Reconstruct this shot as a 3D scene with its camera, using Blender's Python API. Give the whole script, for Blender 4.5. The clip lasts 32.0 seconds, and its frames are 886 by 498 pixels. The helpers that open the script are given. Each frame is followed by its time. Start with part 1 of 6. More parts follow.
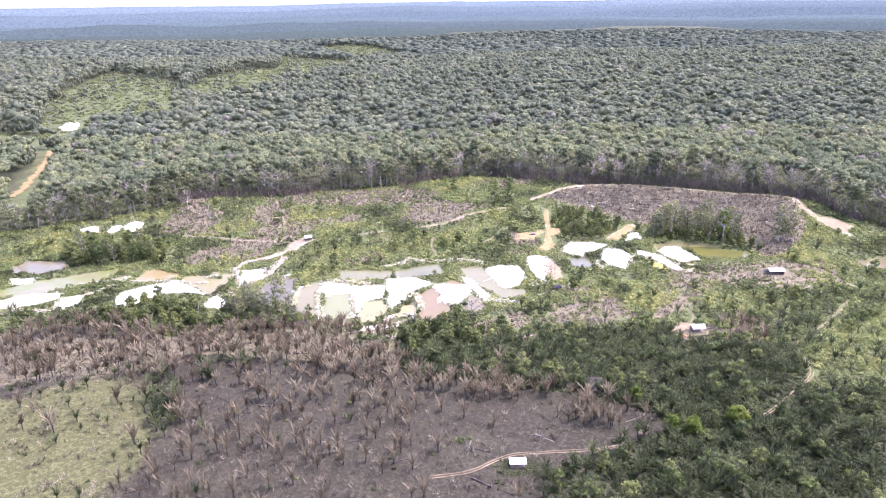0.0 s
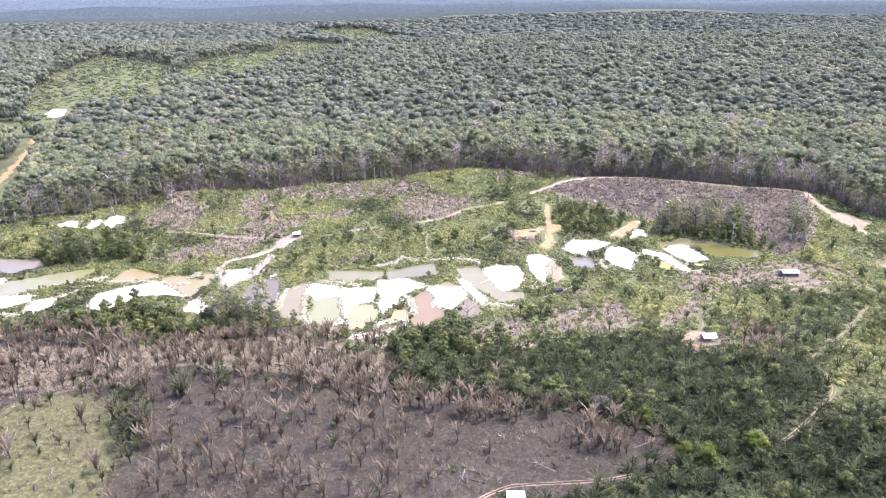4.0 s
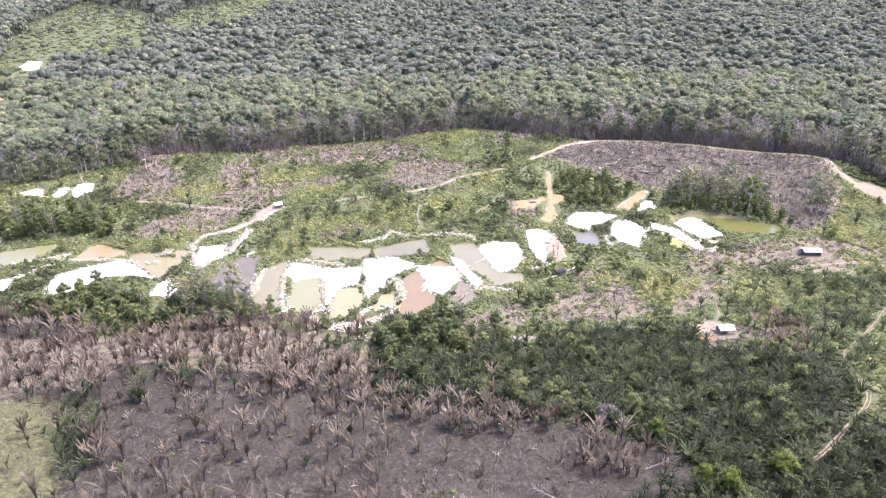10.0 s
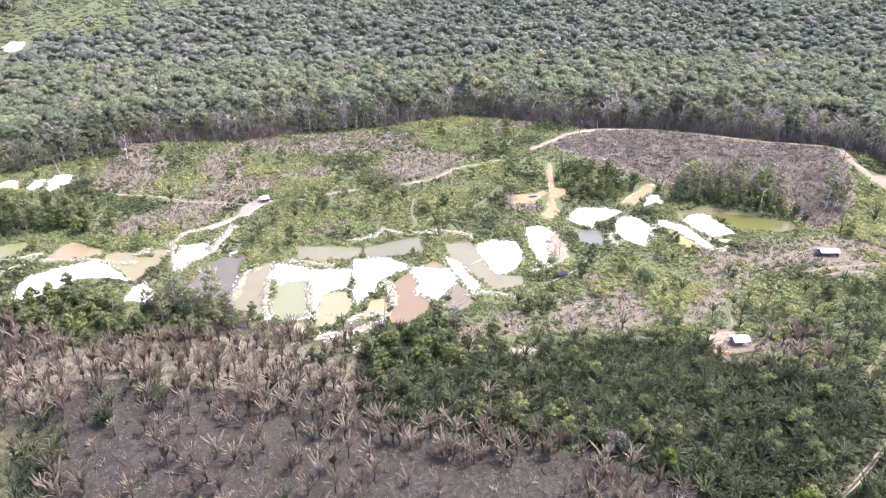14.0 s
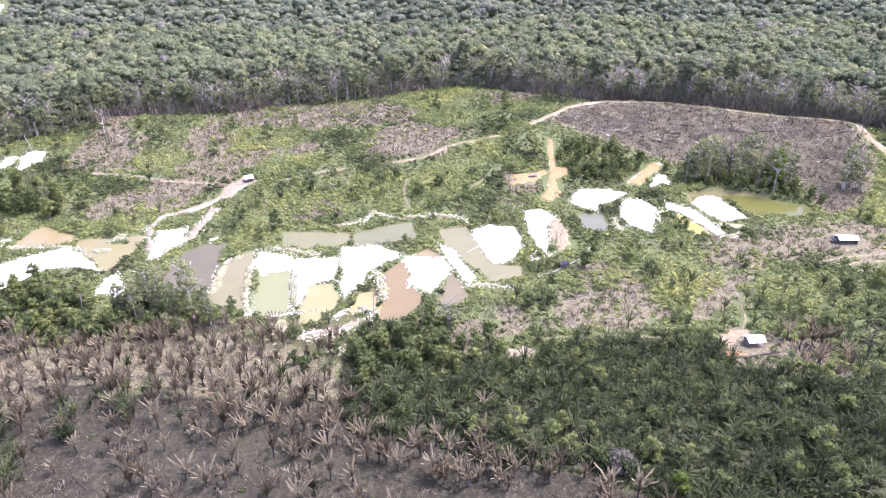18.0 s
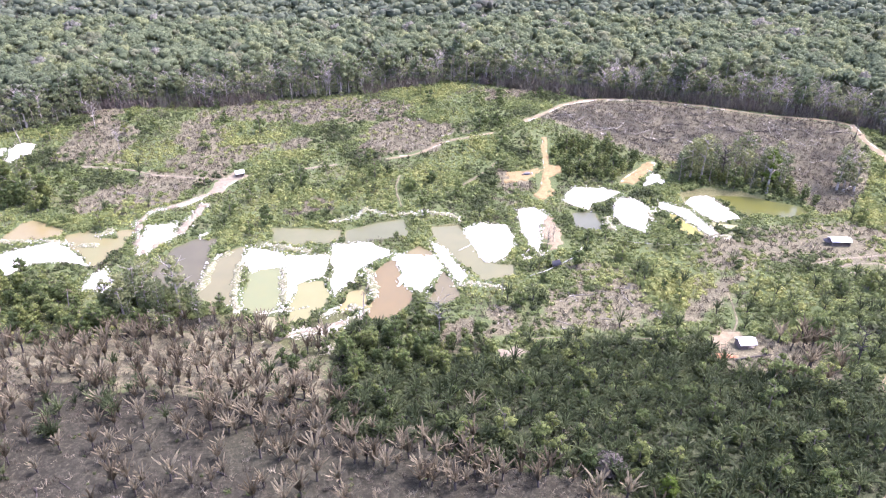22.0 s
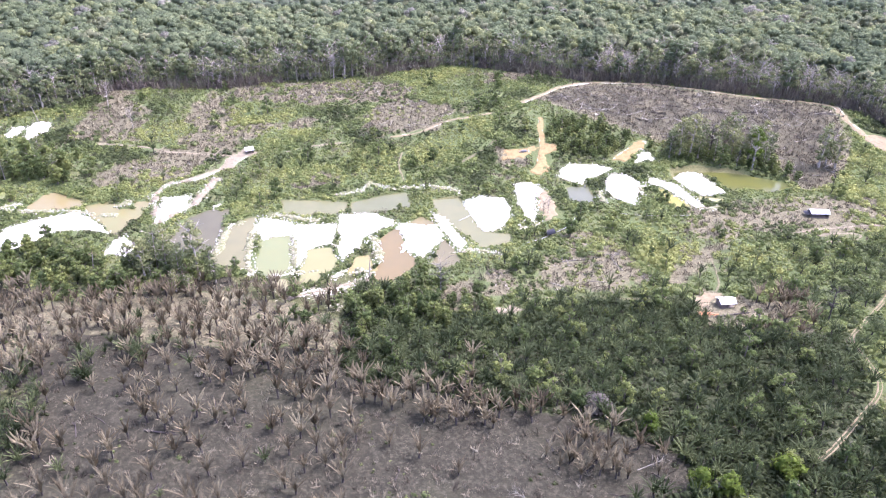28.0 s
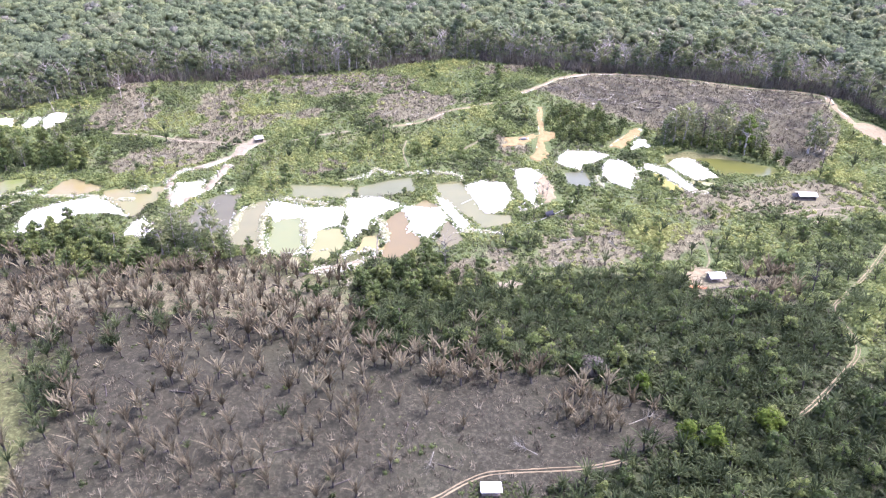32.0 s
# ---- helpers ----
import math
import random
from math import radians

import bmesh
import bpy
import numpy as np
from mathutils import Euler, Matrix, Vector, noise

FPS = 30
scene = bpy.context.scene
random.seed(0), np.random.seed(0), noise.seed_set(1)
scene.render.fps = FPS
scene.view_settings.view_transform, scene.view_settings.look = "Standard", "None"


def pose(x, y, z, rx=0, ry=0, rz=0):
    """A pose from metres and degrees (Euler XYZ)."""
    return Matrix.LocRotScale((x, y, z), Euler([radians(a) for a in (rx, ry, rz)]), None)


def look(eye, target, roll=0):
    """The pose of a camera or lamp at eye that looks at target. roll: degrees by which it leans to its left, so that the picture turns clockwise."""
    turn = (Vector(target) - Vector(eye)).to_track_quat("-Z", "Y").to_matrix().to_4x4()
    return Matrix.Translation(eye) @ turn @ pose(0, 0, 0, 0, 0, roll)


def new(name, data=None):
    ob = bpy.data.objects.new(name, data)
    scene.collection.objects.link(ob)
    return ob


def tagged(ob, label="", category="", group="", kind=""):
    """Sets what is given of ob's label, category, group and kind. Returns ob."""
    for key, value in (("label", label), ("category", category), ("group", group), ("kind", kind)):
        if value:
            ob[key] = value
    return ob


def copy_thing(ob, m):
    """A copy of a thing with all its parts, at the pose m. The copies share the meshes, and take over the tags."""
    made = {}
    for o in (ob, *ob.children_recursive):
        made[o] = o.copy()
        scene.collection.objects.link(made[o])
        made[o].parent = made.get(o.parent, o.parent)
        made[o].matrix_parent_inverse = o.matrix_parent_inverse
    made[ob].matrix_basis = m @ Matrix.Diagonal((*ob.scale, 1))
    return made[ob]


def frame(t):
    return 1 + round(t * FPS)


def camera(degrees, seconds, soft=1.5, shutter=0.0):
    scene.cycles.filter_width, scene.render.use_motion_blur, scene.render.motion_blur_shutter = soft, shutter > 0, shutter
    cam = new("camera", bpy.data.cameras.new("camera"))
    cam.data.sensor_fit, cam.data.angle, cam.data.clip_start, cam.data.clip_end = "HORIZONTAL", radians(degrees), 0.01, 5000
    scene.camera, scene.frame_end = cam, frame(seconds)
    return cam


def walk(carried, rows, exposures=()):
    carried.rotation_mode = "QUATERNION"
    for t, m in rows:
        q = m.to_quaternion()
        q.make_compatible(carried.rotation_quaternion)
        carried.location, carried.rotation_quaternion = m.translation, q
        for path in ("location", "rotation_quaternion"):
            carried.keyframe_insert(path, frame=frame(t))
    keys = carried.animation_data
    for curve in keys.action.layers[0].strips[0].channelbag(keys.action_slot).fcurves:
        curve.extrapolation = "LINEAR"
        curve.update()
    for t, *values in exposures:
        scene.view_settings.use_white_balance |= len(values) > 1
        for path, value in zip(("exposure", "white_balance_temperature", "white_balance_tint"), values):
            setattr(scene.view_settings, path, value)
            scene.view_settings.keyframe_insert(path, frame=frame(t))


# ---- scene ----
cam = camera(63.43, 32.0, soft=1.2)
# seconds, eye, target, roll: forward over the clearing, a halt, then slowly back while it looks further down
PATH = [
    (0, (0.00, -0.00, 145.00), (-0.211, 94.488, 112.260), -0.81),
    (0.5, (0.29, 2.89, 144.99), (0.079, 97.283, 111.992), -0.82),
    (1, (0.61, 5.80, 145.00), (0.423, 100.111, 111.739), -0.79),
    (1.5, (0.93, 8.73, 145.08), (0.738, 102.932, 111.523), -0.80),
    (2, (1.20, 11.64, 145.16), (1.030, 105.733, 111.296), -0.76),
    (2.5, (1.49, 14.56, 145.28), (1.329, 108.547, 111.115), -0.76),
    (3, (1.81, 17.53, 145.40), (1.664, 111.395, 110.911), -0.75),
    (3.5, (2.10, 20.52, 145.53), (1.974, 114.297, 110.817), -0.70),
    (5.5, (3.60, 31.80, 145.49), (3.442, 125.187, 109.721), -0.66),
    (6, (3.93, 34.54, 145.48), (3.759, 127.613, 108.909), -0.65),
    (6.5, (4.25, 37.27, 145.51), (4.094, 130.002, 108.096), -0.61),
    (7, (4.55, 39.96, 145.60), (4.389, 132.413, 107.484), -0.58),
    (7.5, (4.81, 42.74, 145.72), (4.682, 134.936, 106.984), -0.56),
    (8, (5.05, 45.58, 145.84), (4.928, 137.537, 106.533), -0.56),
    (8.5, (5.24, 48.48, 145.93), (5.131, 140.199, 106.071), -0.58),
    (9, (5.41, 51.35, 145.96), (5.339, 142.852, 105.624), -0.54),
    (9.5, (5.55, 54.14, 146.00), (5.518, 145.436, 105.207), -0.55),
    (10, (5.78, 56.84, 146.09), (5.753, 147.954, 104.879), -0.55),
    (10.5, (6.04, 59.57, 146.17), (6.020, 150.525, 104.611), -0.52),
    (11, (6.26, 62.36, 146.24), (6.254, 153.139, 104.300), -0.54),
    (11.5, (6.42, 65.18, 146.26), (6.453, 155.802, 103.983), -0.51),
    (12, (6.59, 67.94, 146.26), (6.668, 158.408, 103.651), -0.49),
    (12.5, (6.75, 70.81, 146.21), (6.859, 161.130, 103.292), -0.50),
    (13, (6.97, 73.64, 146.20), (7.093, 163.823, 102.991), -0.46),
    (13.5, (7.20, 76.41, 146.20), (7.348, 166.445, 102.686), -0.48),
    (14, (7.43, 79.19, 146.24), (7.620, 169.069, 102.402), -0.42),
    (14.5, (7.60, 81.92, 146.35), (7.819, 171.648, 102.208), -0.39),
    (16.5, (8.72, 93.14, 146.59), (9.016, 181.703, 100.158), -0.37),
    (17, (8.96, 95.99, 146.64), (9.266, 184.195, 99.526), -0.35),
    (17.5, (9.26, 98.88, 146.69), (9.575, 186.715, 98.882), -0.35),
    (18, (9.58, 101.71, 146.73), (9.935, 189.175, 98.247), -0.34),
    (18.5, (9.90, 104.23, 146.76), (10.298, 191.718, 98.324), -0.27),
    (19, (10.18, 106.12, 146.74), (10.846, 194.016, 99.049), -0.05),
    (19.5, (10.31, 107.05, 146.70), (10.901, 194.583, 98.360), -0.07),
    (20, (10.40, 107.17, 146.69), (11.180, 194.656, 98.267), 0.08),
    (20.5, (10.48, 106.71, 146.73), (11.406, 194.095, 98.118), 0.22),
    (21, (10.55, 106.01, 146.80), (11.567, 193.288, 97.993), 0.31),
    (21.5, (10.67, 105.13, 146.90), (11.763, 192.316, 97.931), 0.38),
    (22, (10.77, 104.13, 146.98), (11.893, 191.223, 97.851), 0.46),
    (22.5, (10.83, 102.97, 147.02), (11.990, 189.985, 97.750), 0.53),
    (23, (10.82, 101.57, 147.02), (12.014, 188.511, 97.623), 0.55),
    (23.5, (10.78, 99.98, 147.05), (11.995, 186.840, 97.506), 0.61),
    (24, (10.68, 98.40, 147.06), (11.935, 185.178, 97.391), 0.64),
    (24.5, (10.56, 96.78, 147.09), (11.838, 183.500, 97.314), 0.67),
    (25, (10.40, 95.15, 147.08), (11.670, 181.832, 97.241), 0.69),
    (25.5, (10.18, 93.46, 147.01), (11.526, 180.128, 97.143), 0.69),
    (27.5, (9.45, 86.00, 146.86), (10.858, 172.625, 96.929), 0.71),
    (28, (9.43, 84.14, 146.87), (10.813, 170.729, 96.870), 0.68),
    (28.5, (9.39, 82.25, 146.86), (10.713, 168.833, 96.849), 0.64),
    (29, (9.28, 80.35, 146.86), (10.569, 166.952, 96.876), 0.62),
    (29.5, (9.08, 78.42, 146.91), (10.393, 165.001, 96.897), 0.60),
    (30, (8.88, 76.43, 146.98), (10.183, 162.987, 96.926), 0.58),
    (30.5, (8.69, 74.35, 147.04), (9.963, 160.934, 97.019), 0.58),
    (31, (8.49, 72.24, 147.06), (9.782, 158.821, 97.041), 0.56),
    (31.5, (8.25, 70.19, 147.04), (9.546, 156.774, 97.027), 0.50),
    (32, (7.97, 68.13, 147.03), (9.265, 154.644, 96.893), 0.49),
]
walk(cam, [(t, look(eye, target, roll)) for t, eye, target, roll in PATH], exposures=[(0.0, 2.58, 5760, 40), (8.0, 2.56, 5760, 40), (14.0, 2.54, 5740, 37), (24.0, 2.52, 5640, 33), (32.0, 2.57, 5590, 31)])

# ---------------------------------------------------------------- light
SUN_ELEVATION, SUN_TURN = 63.0, 72.0  # degrees; the turn runs clockwise from +y, seen from above
world = bpy.data.worlds.new("world")
scene.world = world
world.use_nodes = True
sky = world.node_tree.nodes.new("ShaderNodeTexSky")
sky.sky_type, sky.sun_disc = "NISHITA", False
sky.sun_elevation, sky.sun_rotation = radians(SUN_ELEVATION), radians(SUN_TURN)
sky.air_density, sky.dust_density, sky.ozone_density = 1.0, 5.0, 1.0
background = world.node_tree.nodes["Background"]
world.node_tree.links.new(sky.outputs[0], background.inputs[0])
background.inputs[1].default_value = 0.15
sun_data = bpy.data.lights.new("sun", "SUN")
sun_data.energy, sun_data.angle, sun_data.color = 1.5, radians(2.0), (1.0, 0.965, 0.92)
sun = new("sun", sun_data)
az, el = radians(SUN_TURN), radians(SUN_ELEVATION)
sun.matrix_world = look((math.sin(az) * math.cos(el) * 900, math.cos(az) * math.cos(el) * 900, math.sin(el) * 900), (0, 0, 0))


# ---------------------------------------------------------------- the plan, in metres
WATER = {
    "w_far_left": [(-255, 395.5), (-251.5, 408), (-227.5, 406), (-221, 394), (-235, 383.5), (-248, 386)],
    "w_long_left": [(-247.5, 355.5), (-229, 372), (-206.5, 384.5), (-190, 392), (-189.5, 376.5), (-205, 362), (-225, 353), (-242.5, 347.5)],
    "w_orange": [(-172, 387.5), (-168.5, 390.5), (-150, 381), (-150.5, 375.5), (-168.5, 371.5), (-173, 374)],
    "w_brown": [(-148.5, 376.5), (-138.5, 380.5), (-133, 373.5), (-125, 372.5), (-126.5, 380.5), (-120, 381.5), (-120.5, 367), (-125, 349.5), (-130.5, 357), (-140, 366)],
    "w_dark": [(-98, 365.5), (-91.5, 373), (-82, 373.5), (-81, 352.5), (-81, 333.5), (-92, 333.5), (-99.5, 345)],
    "w_taupe": [(-73, 365), (-69.5, 367), (-66.5, 343), (-64, 323), (-76, 325), (-79, 330), (-77.5, 347.5), (-77, 359)],
    "w_green": [(-63, 347), (-51.5, 350), (-49, 338.5), (-46.5, 322), (-48.5, 319), (-57.5, 319), (-59.5, 323), (-61, 338.5)],
    "w_small_low": [(-52, 315), (-46, 316), (-43.5, 308), (-46.5, 307)],
    "w_straw": [(-41, 338.5), (-32.5, 340), (-29, 325.5), (-32, 321), (-35.5, 315), (-40.5, 313), (-41.5, 325)],
    "w_yellow": [(-21.5, 332.5), (-16.5, 334), (-14.5, 323.5), (-18, 320.5), (-23, 321), (-22, 327)],
    "w_red": [(-13, 346.5), (-8, 355.5), (-5.5, 356.5), (-2.5, 343.5), (-4.5, 339.5), (-1, 336), (3, 330.5), (1.5, 324), (-5, 316.5), (-13, 314.5), (-13.5, 318), (-10, 330.5)],
    "w_tan": [(-1.5, 362), (5.5, 368.5), (10, 360.5), (1.5, 359)],
    "w_lower": [(14, 346.5), (17, 341), (20, 329), (14.5, 325.5), (9, 327.5), (11.5, 335.5)],
    "w_upper_left": [(-60.5, 384), (-44.5, 383.5), (-30, 382), (-29.5, 372), (-47.5, 370), (-57.5, 371.5)],
    "w_upper_right": [(-28.5, 381.5), (-13.5, 389.5), (-4, 392.5), (-1.5, 378), (-12.5, 373.5), (-27.5, 370.5)],
    "w_hook": [(9, 385.5), (21.5, 388), (23.5, 378), (29, 369.5), (27, 363), (30, 356), (37, 352.5), (42, 353), (41.5, 344), (29, 341.5), (25, 349.5), (17.5, 361), (10.5, 375)],
    "w_slate": [(73.5, 400), (84.5, 400), (85, 390.5), (84.5, 380), (73.5, 384)],
    "w_channel": [(118.5, 399.5), (122, 397), (125, 388), (128.5, 378.5), (121.5, 377), (119, 386.5)],
    "w_olive": [(130, 420.5), (144, 424), (160.5, 421), (173, 411.5), (183.5, 406), (184, 400), (170.5, 394.5), (161, 400), (152, 394.5), (149, 412), (138, 417.5), (128.5, 408)],
    "w_cream": [(135, 390.5), (147.5, 387.5), (141.5, 381.5), (135.5, 384.5)],
    "w_upper_yellow": [(-239.5, 469), (-234.5, 470.5), (-227.5, 451.5), (-235, 461)],
    "w_east": [(236.5, 388), (263.5, 396.5), (253.5, 374.5), (238, 375)],
}
SAND = {
    "s_west": [(-172, 344.5), (-172.5, 354.5), (-164, 362), (-150.5, 370), (-141, 365), (-127, 351), (-139, 354), (-151, 352), (-155, 343), (-160.5, 335.5), (-167.5, 335.5)],
    "s_west_low": [(-123, 343.5), (-120, 349.5), (-112, 338), (-112, 330.5), (-119, 333.5), (-122, 332.5)],
    "s_nw": [(-115, 384), (-104.5, 388.5), (-102.5, 378), (-105, 368), (-107.5, 360.5), (-112.5, 363.5), (-113.5, 373.5)],
    "s_a": [(-67, 366.5), (-51.5, 361), (-49, 354), (-50.5, 349.5), (-62.5, 347), (-66.5, 354)],
    "s_b": [(-51, 359), (-32.5, 360), (-32, 352), (-32.5, 342.5), (-38.5, 340), (-42.5, 337.5), (-42, 326), (-44.5, 325), (-46.5, 334), (-46, 342), (-50, 352)],
    "s_c": [(-32.5, 369), (-17.5, 370), (-7.5, 363.5), (-9.5, 358.5), (-15.5, 353), (-19.5, 348), (-20, 340.5), (-24, 337), (-26.5, 328.5), (-30, 338.5), (-29, 348), (-32, 356)],
    "s_d": [(-5.5, 361.5), (10.5, 359.5), (14, 349.5), (9.5, 339), (6.5, 333.5), (7, 329), (4, 332.5), (-1, 338), (-3.5, 337), (-2.5, 346.5), (-5, 354.5)],
    "s_strip": [(8, 372.5), (14, 366.5), (17.5, 357.5), (24, 343.5), (20.5, 337.5), (18, 342.5), (12.5, 357.5)],
    "s_round": [(23.5, 382), (31.5, 388), (42, 385.5), (44.5, 377.5), (44, 366.5), (39.5, 357), (32, 354), (28, 360), (27.5, 370.5), (22.5, 376)],
    "s_spit": [(48.5, 402.5), (57.5, 404.5), (62.5, 396), (57.5, 387), (56, 369.5), (53.5, 361), (50.5, 369.5), (48.5, 386)],
    "s_pan": [(71.5, 411), (78.5, 424), (91.5, 423), (101, 419.5), (90.5, 410), (85, 408.5), (82, 401), (74.5, 407.5)],
    "s_east_a": [(94.5, 407.5), (99, 414.5), (107, 411.5), (111, 403.5), (107, 391.5), (102.5, 379), (94, 387.5), (93, 396)],
    "s_east_b": [(133.5, 415.5), (142, 416.5), (146.5, 405.5), (148.5, 393.5), (137.5, 390.5), (132.5, 399), (129.5, 408)],
    "s_east_strip": [(116, 411.5), (121, 408), (129, 401.5), (132, 389), (134, 378.5), (130, 377), (125.5, 391), (120, 400.5), (115.5, 403.5)],
    "s_cone": [(113, 423.5), (119.5, 438.5), (123, 433.5), (125.5, 426), (118.5, 428)],
    "s_nw_top": [(-213, 454), (-218.5, 469), (-218.5, 476), (-209, 477.5), (-205.5, 466), (-210.5, 458.5)],
    "s_nw_small": [(-227, 460), (-227, 470.5), (-222, 470.5), (-220.5, 461.5), (-223, 455.5)],
    "s_nw_pale": [(-249, 464.5), (-241, 469.5), (-236.5, 471.5), (-236.5, 461), (-241, 459.5)],
    "s_far_west_a": [(-235, 340), (-225, 353), (-205, 355.5), (-203.5, 346.5), (-211.5, 339.5), (-228.5, 334)],
    "s_far_west_b": [(-201, 346.5), (-191.5, 352), (-188.5, 340), (-193, 333), (-197, 336)],
    "s_far_west_c": [(-244, 376), (-231, 377.5), (-229, 369.5), (-239.5, 368)],
}
APRON = {
    "a_junction": [(69, 446), (75, 443), (73, 436), (69, 432), (69, 425), (63, 412), (58, 414), (63, 426), (63, 435)],
    "a_spur": [(46, 437), (63, 442), (63, 437), (55, 431), (46, 429)],
    "a_orange": [(103, 428), (109, 436), (121, 447.5), (125.5, 447), (118.5, 437.5), (107.5, 425.5)],
    "a_east": [(245, 456), (257, 456), (265.5, 442.5), (255, 434), (245.5, 442.5)],
    "a_hut_road": [(-96, 418), (-98, 429.5), (-92.5, 438.5), (-87, 445.5), (-86, 438.5), (-91.5, 426.5), (-92.5, 418)],
    "a_spit": [(62, 398.5), (64, 389.5), (66, 367.5), (59, 363), (57, 374), (59.5, 387)],
    "a_clear": [(32, 294), (38.5, 296), (41.5, 293.5), (37.5, 290), (32.5, 290)],
    "a_hut_yard": [(105, 303), (110, 306), (116.5, 306.5), (114, 302.5), (110, 298), (106.5, 296), (104, 298)],
}
